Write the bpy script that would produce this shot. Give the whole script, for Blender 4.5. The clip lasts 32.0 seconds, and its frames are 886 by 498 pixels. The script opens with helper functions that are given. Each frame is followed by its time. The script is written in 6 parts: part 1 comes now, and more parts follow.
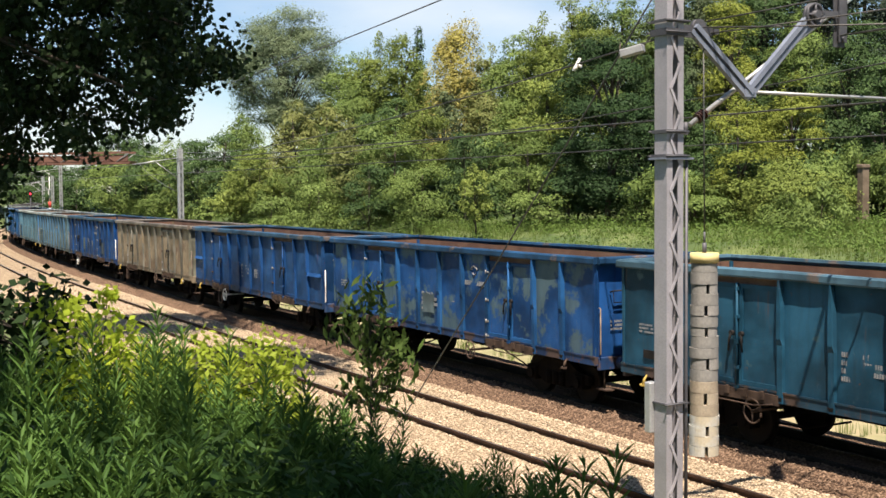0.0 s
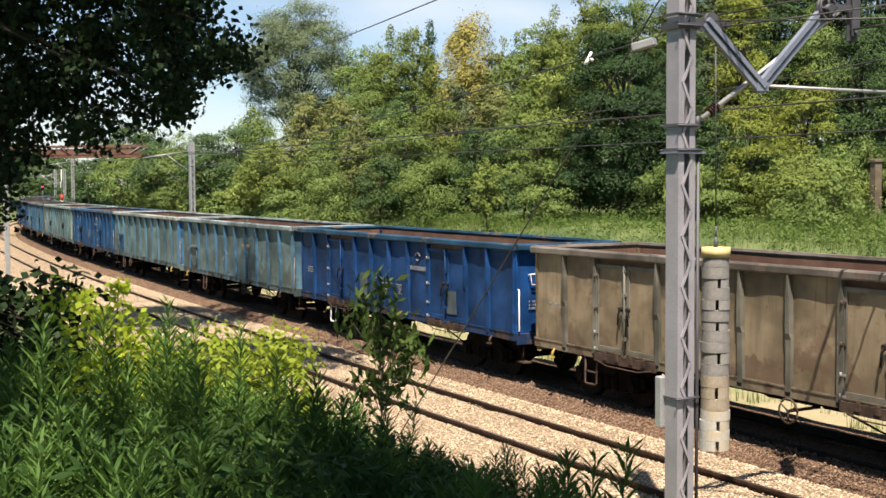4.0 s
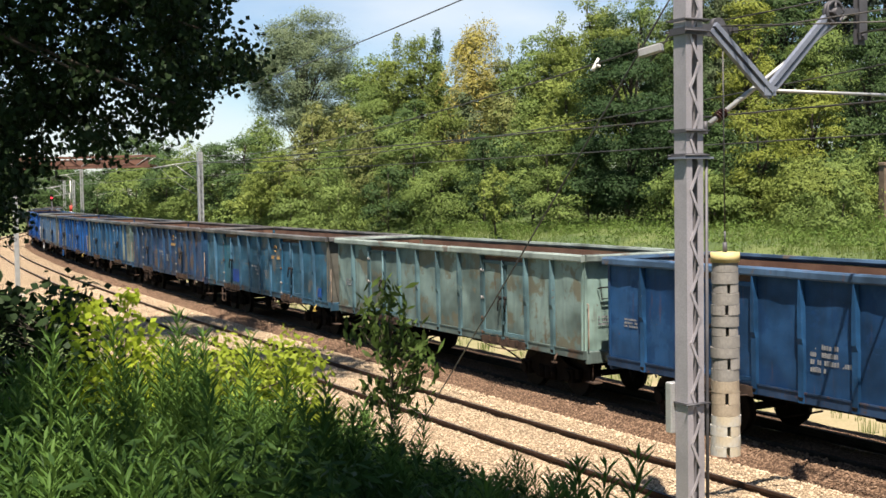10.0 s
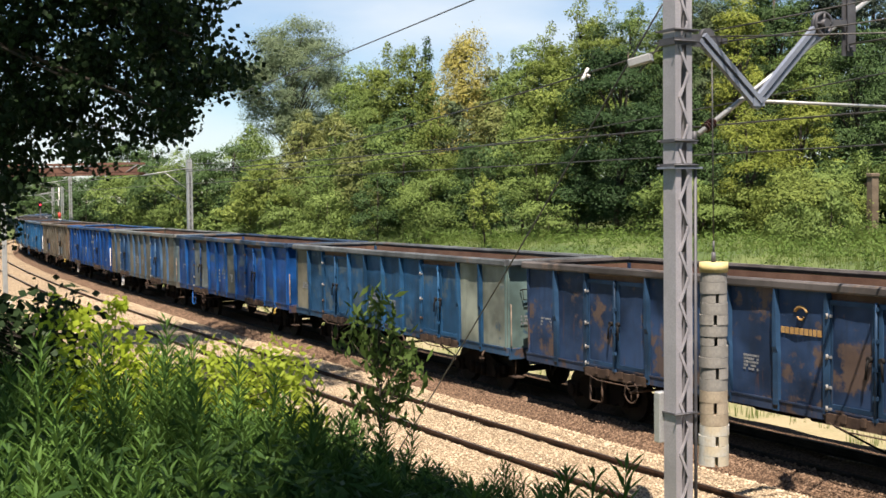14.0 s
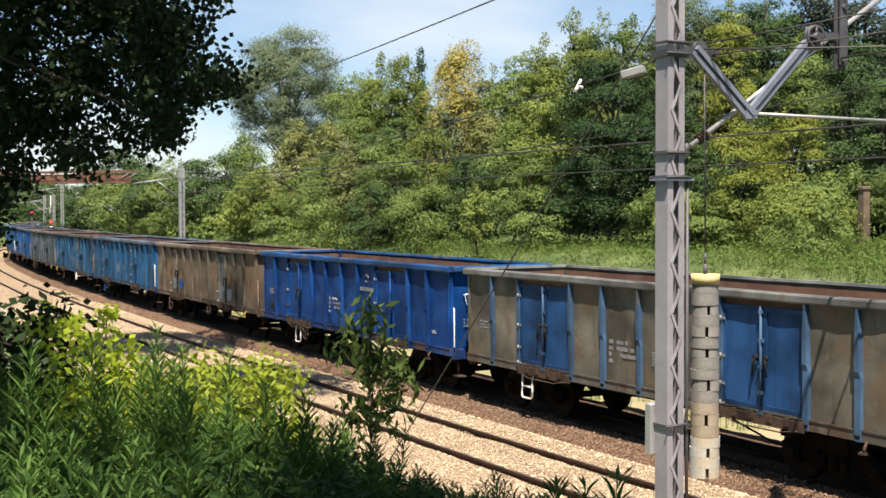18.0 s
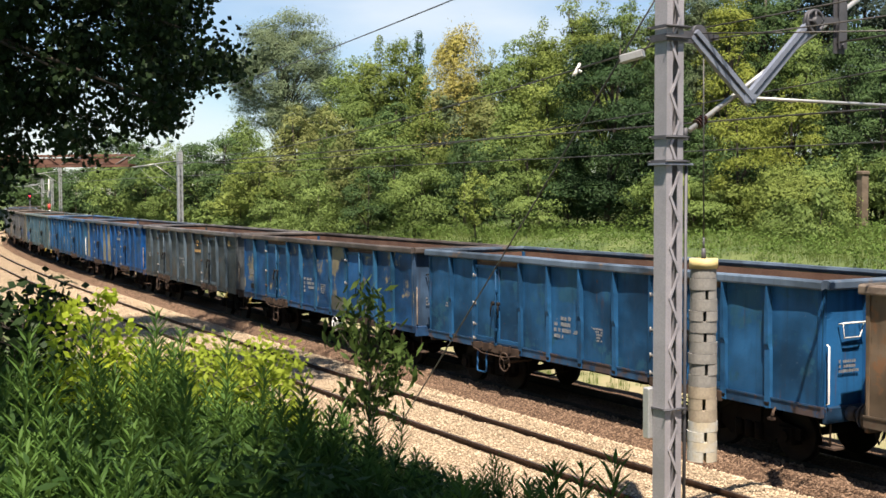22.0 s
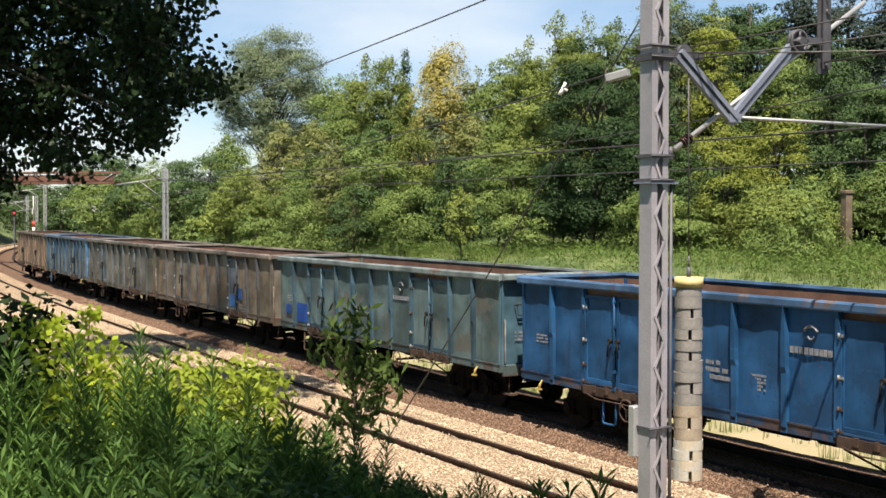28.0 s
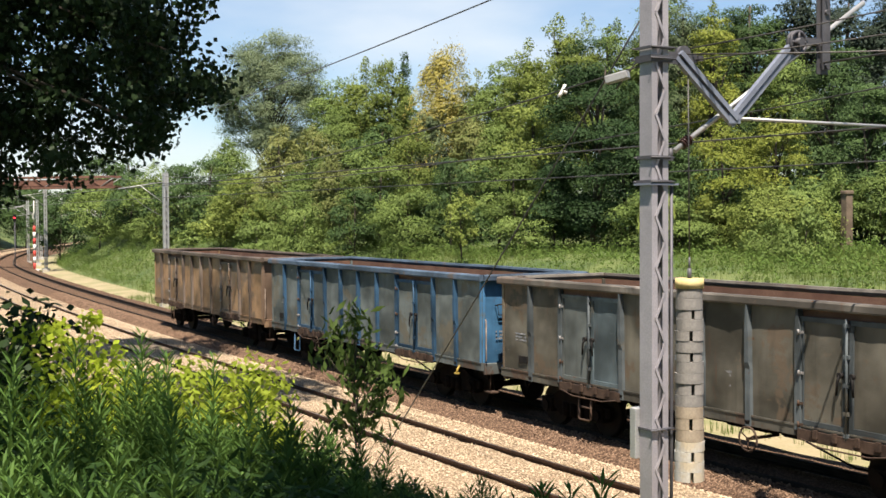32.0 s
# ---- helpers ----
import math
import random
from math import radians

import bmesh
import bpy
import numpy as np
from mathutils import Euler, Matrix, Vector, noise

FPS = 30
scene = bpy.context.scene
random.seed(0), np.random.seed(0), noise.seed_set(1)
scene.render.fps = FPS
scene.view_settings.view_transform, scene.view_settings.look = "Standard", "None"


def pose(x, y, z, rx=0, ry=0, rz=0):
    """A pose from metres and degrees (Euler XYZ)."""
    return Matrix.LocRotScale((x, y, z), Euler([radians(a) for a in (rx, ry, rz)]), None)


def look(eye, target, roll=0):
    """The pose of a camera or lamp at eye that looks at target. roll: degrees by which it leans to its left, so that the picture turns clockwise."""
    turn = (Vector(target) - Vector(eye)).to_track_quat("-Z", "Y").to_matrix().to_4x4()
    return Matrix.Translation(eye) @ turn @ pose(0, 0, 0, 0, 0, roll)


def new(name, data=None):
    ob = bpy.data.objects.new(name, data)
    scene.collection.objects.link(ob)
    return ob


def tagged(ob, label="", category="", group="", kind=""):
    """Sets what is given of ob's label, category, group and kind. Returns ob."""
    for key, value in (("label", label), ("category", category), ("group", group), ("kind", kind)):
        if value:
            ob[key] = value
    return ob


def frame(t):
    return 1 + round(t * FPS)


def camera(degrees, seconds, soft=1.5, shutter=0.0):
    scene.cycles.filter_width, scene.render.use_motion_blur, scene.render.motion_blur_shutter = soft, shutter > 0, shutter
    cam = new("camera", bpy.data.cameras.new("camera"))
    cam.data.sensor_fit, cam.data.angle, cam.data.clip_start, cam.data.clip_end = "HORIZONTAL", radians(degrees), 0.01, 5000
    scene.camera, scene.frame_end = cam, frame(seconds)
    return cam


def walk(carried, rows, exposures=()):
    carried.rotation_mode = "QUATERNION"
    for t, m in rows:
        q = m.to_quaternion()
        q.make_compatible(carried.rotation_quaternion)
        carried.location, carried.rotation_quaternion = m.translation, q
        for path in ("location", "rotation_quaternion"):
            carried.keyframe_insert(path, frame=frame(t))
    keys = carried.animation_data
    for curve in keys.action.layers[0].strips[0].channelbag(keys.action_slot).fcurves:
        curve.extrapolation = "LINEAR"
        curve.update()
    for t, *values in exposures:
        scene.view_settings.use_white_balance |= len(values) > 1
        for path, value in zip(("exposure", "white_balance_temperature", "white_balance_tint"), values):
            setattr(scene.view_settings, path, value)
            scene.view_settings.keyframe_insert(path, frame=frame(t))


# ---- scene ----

# ---- camera: hand-held on the bank, it only turns ----
EYE_Z = 4.689
cam = camera(40.37, 32.0, soft=1.6)
TURNS = [  # seconds, yaw, pitch, roll in degrees
    (0, -0.651, -2.853, 0.459), (0.5, -0.584, -2.824, 0.427), (1, -0.541, -2.749, 0.408), (1.5, -0.441, -2.818, 0.367),
    (2, -0.375, -3.014, 0.308), (2.5, -0.271, -3.131, 0.417), (3, -0.248, -3.170, 0.459), (3.5, -0.146, -3.182, 0.353),
    (5.5, 0.071, -2.989, 0.527), (6, 0.163, -3.028, 0.727), (6.5, 0.218, -3.098, 0.759), (7, 0.364, -2.983, 0.725),
    (7.5, 0.352, -2.919, 0.653), (8, 0.371, -2.898, 0.554), (8.5, 0.370, -2.998, 0.587), (9, 0.393, -2.952, 0.720),
    (9.5, 0.330, -2.820, 0.869), (10, 0.276, -2.790, 0.864), (10.5, 0.351, -2.662, 0.832), (11, 0.456, -2.378, 0.745),
    (11.5, 0.303, -2.237, 0.647), (12, 0.247, -2.307, 0.716), (12.5, 0.199, -2.359, 0.700), (13, -0.000, -2.404, 0.713),
    (13.5, -0.177, -2.405, 0.724), (14, -0.240, -2.379, 0.606), (14.5, -0.465, -2.378, 0.389), (16.5, -1.150, -1.843, -0.319),
    (17, -0.805, -1.795, -0.113), (17.5, -0.655, -1.893, 0.096), (18, -0.619, -1.900, 0.221), (18.5, -0.695, -1.907, 0.269),
    (19, -0.641, -1.960, 0.363), (19.5, -0.684, -1.963, 0.451), (20, -0.697, -1.979, 0.600), (20.5, -0.725, -2.079, 0.583),
    (21, -0.705, -2.317, 0.514), (21.5, -0.659, -2.453, 0.269), (22, -0.690, -2.649, 0.158), (22.5, -0.658, -2.813, 0.060),
    (23, -0.708, -2.746, -0.173), (23.5, -0.790, -2.735, -0.222), (24, -0.915, -2.650, -0.078), (24.5, -1.163, -2.668, -0.139),
    (25, -1.230, -2.796, -0.437), (25.5, -1.189, -2.660, -0.493), (27.5, -1.503, -1.886, -0.117), (28, -1.368, -1.793, 0.005),
    (28.5, -1.426, -1.669, 0.021), (29, -1.402, -1.595, 0.074), (29.5, -1.464, -1.591, 0.036), (30, -1.476, -1.735, 0.216),
    (30.5, -1.500, -1.765, 0.370), (31, -1.411, -1.663, 0.415), (31.5, -1.336, -1.664, 0.323), (32, -1.343, -1.668, 0.317),
]
walk(cam, [(t, pose(0, 0, EYE_Z, 0, 0, yaw) @ pose(0, 0, 0, 90 + pitch, 0, 0) @ pose(0, 0, 0, 0, 0, -roll))
           for t, yaw, pitch, roll in TURNS])

# ---- the plan: one curved double track; s runs back along the train's track, n towards the camera, z = 0 on the rails ----
TRACK_GAP = 4.39
TRAIN_N = 0.3
S_STEP = 0.5
S_ALL = np.arange(-420, 460.1, S_STEP)


def bend(s):
    """Heading of the track, in radians."""
    near = 0.04897 + 0.000967 * s + 1.930e-06 * s * s
    near = near * ((s > -40) & (s < 92)) + (s <= -40) * (0.04897 - 40 * 0.000967 + 1600 * 1.930e-06) + (s >= 92) * (0.04897 + 92 * 0.000967 + 92 * 92 * 1.930e-06)
    far = 0.0036 * np.clip(s - 96, 0, 100) + 0.0008 * np.clip(s - 92, 0, 20)
    return radians(122) - near - far


TRACK_A = bend(S_ALL)
TRACK_X = np.concatenate([[0], np.cumsum((np.cos(TRACK_A[1:]) + np.cos(TRACK_A[:-1])) / 2 * S_STEP)])
TRACK_Y = np.concatenate([[0], np.cumsum((np.sin(TRACK_A[1:]) + np.sin(TRACK_A[:-1])) / 2 * S_STEP)])
_zero = int(420 / S_STEP)
TRACK_X += 6.8285 - TRACK_X[_zero]
TRACK_Y += 22.3349 - TRACK_Y[_zero]


def along(s, n=0.0, z=0.0):
    """The point at s along the train's track, n metres towards the camera's side."""
    a = float(np.interp(s, S_ALL, TRACK_A))
    return Vector((float(np.interp(s, S_ALL, TRACK_X)) - math.sin(a) * n, float(np.interp(s, S_ALL, TRACK_Y)) + math.cos(a) * n, z))


def heading(s):
    """The way the train runs at s (towards smaller s), as an angle about z in degrees."""
    return math.degrees(float(np.interp(s, S_ALL, TRACK_A))) + 180


def plan_of(X, Y):
    """s and n of the ground points X, Y (arrays)."""
    sx, sy, sa = TRACK_X[::4], TRACK_Y[::4], TRACK_A[::4]
    S, N = np.empty(len(X)), np.empty(len(X))
    for i in range(0, len(X), 4000):
        dx, dy = X[i:i + 4000, None] - sx[None], Y[i:i + 4000, None] - sy[None]
        k = (dx * dx + dy * dy).argmin(1)
        r = np.arange(len(k))
        S[i:i + 4000] = S_ALL[::4][k]
        N[i:i + 4000] = -dx[r, k] * np.sin(sa[k]) + dy[r, k] * np.cos(sa[k])
    return S, N


def ground_z(S, N):
    """Height of the ground: flat under the tracks, a bank on the camera's side, a grass slope with woods on the other."""
    z = np.interp(N, [-400, -120, -60, -40, -22, -11, -6.0, -4.4, -3.4, 7.3, 8.2, 10.5, 14.5, 17, 40, 400],
                  [6.0, 5.5, 4.6, 4.0, 3.3, 2.55, -0.15, -0.62, -0.7, -0.7, -0.55, 0.55, 2.75, 3.05, 3.4, 4.0])
    return z


def ground_at(x, y):
    S, N = plan_of(np.array([float(x)]), np.array([float(y)]))
    return float(ground_z(S, N)[0])

# ---- light: high summer sun from behind the camera, clear sky with thin white cloud ----
SUN = Vector((-0.021, -0.426, 0.904)).normalized()
world = bpy.data.worlds.new("sky")
scene.world = world
world.use_nodes = True
_nt = world.node_tree
_bg = _nt.nodes["Background"]
_sky = _nt.nodes.new("ShaderNodeTexSky")
_sky.sky_type = "NISHITA"
_sky.sun_disc = False
_sky.sun_elevation = math.asin(SUN.z)
_sky.sun_rotation = math.atan2(SUN.x, SUN.y)
_sky.air_density, _sky.dust_density, _sky.ozone_density = 1.0, 0.2, 1.6
_tint = _nt.nodes.new("ShaderNodeMix")  # the camera's cool white balance of the sky
_tint.data_type, _tint.blend_type = "RGBA", "MULTIPLY"
_tint.inputs["Factor"].default_value = 1.0
_tint.inputs["B"].default_value = (0.95, 1.0, 1.07, 1)
_nt.links.new(_sky.outputs["Color"], _tint.inputs["A"])
_dirs = _nt.nodes.new("ShaderNodeTexCoord")  # thin white cloud all over the sky
_stretch = _nt.nodes.new("ShaderNodeMapping")
_stretch.inputs["Scale"].default_value = (1.0, 1.0, 3.0)
_nt.links.new(_dirs.outputs["Generated"], _stretch.inputs["Vector"])
_veil = _nt.nodes.new("ShaderNodeTexNoise")
_veil.inputs["Scale"].default_value, _veil.inputs["Detail"].default_value = 3.2, 7.0
_nt.links.new(_stretch.outputs["Vector"], _veil.inputs["Vector"])
_thick = _nt.nodes.new("ShaderNodeMapRange")
_thick.inputs["From Min"].default_value, _thick.inputs["From Max"].default_value = 0.42, 0.70
_thick.inputs["To Max"].default_value = 0.75
_nt.links.new(_veil.outputs["Fac"], _thick.inputs["Value"])
_cloud = _nt.nodes.new("ShaderNodeMix")
_cloud.data_type = "RGBA"
_cloud.inputs["B"].default_value = (7.2, 7.6, 8.0, 1)
_split = _nt.nodes.new("ShaderNodeSeparateXYZ")  # the haze and thin cloud thicken towards the horizon
_nt.links.new(_dirs.outputs["Generated"], _split.inputs[0])
_high = _nt.nodes.new("ShaderNodeMapRange")
_high.inputs["From Min"].default_value, _high.inputs["From Max"].default_value = 0.05, 0.7
_high.inputs["To Min"].default_value, _high.inputs["To Max"].default_value = 1.0, 0.12
_nt.links.new(_split.outputs["Z"], _high.inputs["Value"])
_veiled = _nt.nodes.new("ShaderNodeMath")
_veiled.operation = "MULTIPLY"
_nt.links.new(_thick.outputs["Result"], _veiled.inputs[0])
_nt.links.new(_high.outputs["Result"], _veiled.inputs[1])
_nt.links.new(_veiled.outputs[0], _cloud.inputs["Factor"])
_nt.links.new(_tint.outputs["Result"], _cloud.inputs["A"])
_nt.links.new(_cloud.outputs["Result"], _bg.inputs["Color"])
_bg.inputs["Strength"].default_value = 0.05
_sun = new("sun", bpy.data.lights.new("sun", "SUN"))
_sun.data.energy, _sun.data.angle, _sun.data.color = 5.0, radians(0.53), (1.0, 0.88, 0.775)
_sun.matrix_world = look(SUN * 100, (0, 0, 0))
scene.view_settings.exposure = 1.41

# ---- mesh tools ----
def part(name, bm, material, parent=None, label="", m=None):
    """Links a bmesh as one mesh object, under parent if given."""
    me = bpy.data.meshes.new(name)
    bm.to_mesh(me)
    bm.free()
    for mt in (material if isinstance(material, (list, tuple)) else [material]):
        me.materials.append(mt)
    return place(name, me, parent, label, m)


def place(name, me, parent=None, label="", m=None, material=None):
    """One more object on a mesh; material: its own paint in the first slot."""
    ob = new(name, me)
    if parent is not None:
        ob.parent = parent
    if m is not None:
        ob.matrix_local = m
    if label:
        ob["label"] = label
    if material is not None:
        ob.material_slots[0].link = "OBJECT"
        ob.material_slots[0].material = material
    return ob


def box(bm, x0, x1, y0, y1, z0, z1, mat=0):
    vs = [bm.verts.new(p) for p in ((x0, y0, z0), (x1, y0, z0), (x1, y1, z0), (x0, y1, z0), (x0, y0, z1), (x1, y0, z1), (x1, y1, z1), (x0, y1, z1))]
    for f in ((0, 3, 2, 1), (4, 5, 6, 7), (0, 1, 5, 4), (1, 2, 6, 5), (2, 3, 7, 6), (3, 0, 4, 7)):
        bm.faces.new([vs[i] for i in f]).material_index = mat
    return vs


def tube(bm, pts, r, seg=6, r1=None, caps=True):
    """A round bar through the points, radius r to r1."""
    pts = [Vector(p) for p in pts]
    rings = []
    for i, p in enumerate(pts):
        d = (pts[min(i + 1, len(pts) - 1)] - pts[max(i - 1, 0)]).normalized()
        u = d.cross(Vector((0, 0, 1)) if abs(d.z) < 0.9 else Vector((1, 0, 0))).normalized()
        v = d.cross(u)
        k = r if r1 is None else r + (r1 - r) * i / (len(pts) - 1)
        rings.append([bm.verts.new(p + (u * math.cos(a) + v * math.sin(a)) * k) for a in (2 * math.pi * j / seg for j in range(seg))])
    for a, b in zip(rings, rings[1:]):
        for j in range(seg):
            bm.faces.new((a[j], a[(j + 1) % seg], b[(j + 1) % seg], b[j])).smooth = True
    if caps:
        bm.faces.new(rings[0][::-1])
        bm.faces.new(rings[-1])
    return rings


def sweep(bm, profile, stations, closed=True, smooth=False, mat=0):
    """Carries a profile of (n, z) along the track through the stations s."""
    rows = []
    for s in stations:
        rows.append([bm.verts.new(along(s, n, z)) for n, z in profile])
    k = len(profile)
    for a, b in zip(rows, rows[1:]):
        for j in range(k if closed else k - 1):
            f = bm.faces.new((a[j], b[j], b[(j + 1) % k], a[(j + 1) % k]))
            f.smooth, f.material_index = smooth, mat
    if closed:
        bm.faces.new(rows[0])
        bm.faces.new(rows[-1][::-1])
    return rows


def mesh_of(name, verts, faces, materials, smooth=False):
    me = bpy.data.meshes.new(name)
    me.from_pydata(verts, [], faces)
    for mt in materials:
        me.materials.append(mt)
    if smooth:
        me.polygons.foreach_set("use_smooth", [True] * len(me.polygons))
    return me

# ---- materials ----
def shader(name, rough=0.7, metal=0.0, spec=0.5):
    mt = bpy.data.materials.new(name)
    mt.use_nodes = True
    b = mt.node_tree.nodes["Principled BSDF"]
    b.inputs["Roughness"].default_value, b.inputs["Metallic"].default_value = rough, metal
    b.inputs["Specular IOR Level"].default_value = spec
    return mt, mt.node_tree, b


def node(nt, kind, **kw):
    n = nt.nodes.new("ShaderNode" + kind)
    for k, v in kw.items():
        n.inputs[k.replace("_", " ")].default_value = v
    return n


def coords(nt, scale=(1, 1, 1), space="Object"):
    tc = nt.nodes.new("ShaderNodeTexCoord")
    mp = nt.nodes.new("ShaderNodeMapping")
    mp.inputs["Scale"].default_value = scale
    nt.links.new(tc.outputs[space], mp.inputs["Vector"])
    return mp.outputs["Vector"]


def grain(nt, vec, scale, detail=4.0, rough=0.6):
    n = node(nt, "TexNoise", Scale=scale, Detail=detail, Roughness=rough)
    nt.links.new(vec, n.inputs["Vector"])
    return n.outputs["Fac"]


def steps(nt, fac, lo, hi):
    n = nt.nodes.new("ShaderNodeMapRange")
    n.interpolation_type = "SMOOTHSTEP"
    n.inputs["From Min"].default_value, n.inputs["From Max"].default_value = lo, hi
    nt.links.new(fac, n.inputs["Value"])
    return n.outputs["Result"]


def blend(nt, fac, a, b, kind="MIX"):
    n = nt.nodes.new("ShaderNodeMix")
    n.data_type, n.blend_type = "RGBA", kind
    for sock, v in ((n.inputs["Factor"], fac), (n.inputs["A"], a), (n.inputs["B"], b)):
        if isinstance(v, bpy.types.NodeSocket):
            nt.links.new(v, sock)
        else:
            sock.default_value = v if not isinstance(v, tuple) else (*v, 1)
    return n.outputs["Result"]


def relief(nt, b, fac, strength=0.3, distance=0.02):
    n = node(nt, "Bump", Strength=strength, Distance=distance)
    nt.links.new(fac, n.inputs["Height"])
    nt.links.new(n.outputs["Normal"], b.inputs["Normal"])


def times(nt, a, b):
    n = nt.nodes.new("ShaderNodeMath")
    n.operation = "MULTIPLY"
    for i, v in enumerate((a, b)):
        if isinstance(v, bpy.types.NodeSocket):
            nt.links.new(v, n.inputs[i])
        else:
            n.inputs[i].default_value = v
    return n.outputs[0]


def simple(name, c1, c2, scale=3.0, rough=0.8, metal=0.0, bump=0.2, fine=40.0, spec=0.4, space="Object", dist=0.01):
    """Two colours mixed by coarse noise, a fine grain and relief."""
    mt, nt, b = shader(name, rough, metal, spec)
    v = coords(nt, space=space)
    c = blend(nt, steps(nt, grain(nt, v, scale, 5), 0.35, 0.65), c1, c2)
    g = grain(nt, v, fine, 3)
    c = blend(nt, times(nt, steps(nt, g, 0.3, 0.7), 0.35), c, tuple(x * 0.6 for x in c1))
    nt.links.new(c, b.inputs["Base Color"])
    relief(nt, b, g, bump, dist)
    return mt


def leafy(name, dark, light, trans=0.3, rough=0.55):
    """Leaves: each leaf or clump its own shade of green, light passing through."""
    mute = lambda c: tuple(k * x for k, x in zip((1.08, 1.0, 1.0), c))
    dark, light = mute(dark), mute(light)
    mt, nt, b = shader(name, rough, 0.0, 0.08)
    geo = nt.nodes.new("ShaderNodeNewGeometry")
    v = coords(nt, space="Object")
    f = blend(nt, 0.68, geo.outputs["Random Per Island"], grain(nt, v, 0.8, 3), "MIX")
    c = blend(nt, f, dark, light)
    info = nt.nodes.new("ShaderNodeObjectInfo")  # every plant a little lighter or duller than its neighbour
    c = blend(nt, times(nt, info.outputs["Random"], 0.6), c, tuple(0.75 * x + 0.12 * y for x, y in zip(dark, light)))
    nt.links.new(c, b.inputs["Base Color"])
    tr = nt.nodes.new("ShaderNodeBsdfTranslucent")
    nt.links.new(blend(nt, 0.5, c, tuple(min(1, x * 1.35) for x in light)), tr.inputs["Color"])
    mx = node(nt, "MixShader", Fac=trans)
    nt.links.new(b.outputs[0], mx.inputs[1])
    nt.links.new(tr.outputs[0], mx.inputs[2])
    nt.links.new(mx.outputs[0], nt.nodes["Material Output"].inputs["Surface"])
    return mt


M_GRASS = simple("grass_ground", (0.048, 0.079, 0.019), (0.108, 0.134, 0.038), 0.35, 0.9, bump=0.6, fine=9.0, dist=0.08)
M_RAIL = simple("rail_steel", (0.032, 0.019, 0.013), (0.06, 0.034, 0.022), 6.0, 0.75, 0.1, 0.2, 60, 0.12)
M_RAILTOP = simple("rail_head", (0.35, 0.33, 0.31), (0.5, 0.48, 0.46), 8.0, 0.3, 0.9, 0.05, 90)


def paint(name, base, patch, amount=0.3, rust=0.25, rough=0.44):
    """Old wagon paint: faded base, worn patches of another coat, rust, streaks of dirt."""
    k = (0.72, 0.74, 0.82) if base[2] > 2.2 * base[0] else (0.86, 0.86, 0.86)  # blue paints are deep and pure
    base, patch = tuple(x * y for x, y in zip(base, k)), tuple(x * 0.86 for x in patch)
    mt, nt, b = shader(name, rough, 0.0, 0.12)
    info = nt.nodes.new("ShaderNodeObjectInfo")
    shift = nt.nodes.new("ShaderNodeVectorMath")
    shift.operation = "MULTIPLY_ADD"
    tc = nt.nodes.new("ShaderNodeTexCoord")
    nt.links.new(info.outputs["Random"], shift.inputs[0])
    shift.inputs[1].default_value = (61.0, 37.0, 83.0)
    nt.links.new(tc.outputs["Object"], shift.inputs[2])
    v = shift.outputs[0]
    mp = nt.nodes.new("ShaderNodeMapping")
    mp.inputs["Scale"].default_value = (5.0, 5.0, 0.45)
    nt.links.new(v, mp.inputs["Vector"])
    fade = blend(nt, steps(nt, grain(nt, v, 0.7, 3), 0.3, 0.7), tuple(x * 0.52 for x in base), tuple(min(1, x * 1.5 + 0.004) for x in base))
    c = blend(nt, times(nt, steps(nt, grain(nt, v, 1.0, 9, 0.66), 0.64 - 0.3 * amount, 0.70 - 0.3 * amount), 0.85), fade, patch)
    c = blend(nt, times(nt, steps(nt, grain(nt, mp.outputs["Vector"], 1.0, 4), 0.48, 0.75), 0.5), c, tuple(0.45 * x + 0.006 for x in base))
    spots = grain(nt, v, 6.0, 6, 0.7)
    c = blend(nt, times(nt, steps(nt, spots, 0.70 - 0.13 * rust, 0.76 - 0.1 * rust), 0.8), c, (0.10, 0.045, 0.022))
    c = blend(nt, times(nt, steps(nt, grain(nt, v, 60, 2), 0.4, 0.8), 0.09), c, (0.08, 0.068, 0.05))
    mp2 = nt.nodes.new("ShaderNodeMapping")
    mp2.inputs["Scale"].default_value, mp2.inputs["Rotation"].default_value = (2.0, 2.0, 14.0), (0, 0.3, 0)
    nt.links.new(v, mp2.inputs["Vector"])
    c = blend(nt, times(nt, steps(nt, grain(nt, mp2.outputs["Vector"], 1.3, 6, 0.75), 0.62, 0.72), 0.35), c, tuple(min(1, 1.7 * x + 0.022) for x in base))
    chips = times(nt, steps(nt, grain(nt, v, 17.0, 5, 0.75), 0.66, 0.70), steps(nt, grain(nt, v, 1.7, 3), 0.45, 0.6))
    c = blend(nt, times(nt, chips, 0.55), c, tuple(0.5 * x + 0.16 for x in base))  # chips down to the chalky undercoat
    mp3 = nt.nodes.new("ShaderNodeMapping")
    mp3.inputs["Scale"].default_value = (9.0, 9.0, 0.7)
    nt.links.new(v, mp3.inputs["Vector"])
    runs = times(nt, steps(nt, grain(nt, mp3.outputs["Vector"], 1.0, 3, 0.6), 0.60, 0.72), steps(nt, grain(nt, v, 0.9, 2), 0.46, 0.62))
    c = blend(nt, times(nt, runs, 0.25 + 0.5 * rust), c, (0.085, 0.043, 0.024))  # rust running down the plates
    nt.links.new(c, b.inputs["Base Color"])
    r = nt.nodes.new("ShaderNodeMapRange")
    r.inputs["To Min"].default_value, r.inputs["To Max"].default_value = rough - 0.12, rough + 0.3
    nt.links.new(spots, r.inputs["Value"])
    nt.links.new(r.outputs["Result"], b.inputs["Roughness"])
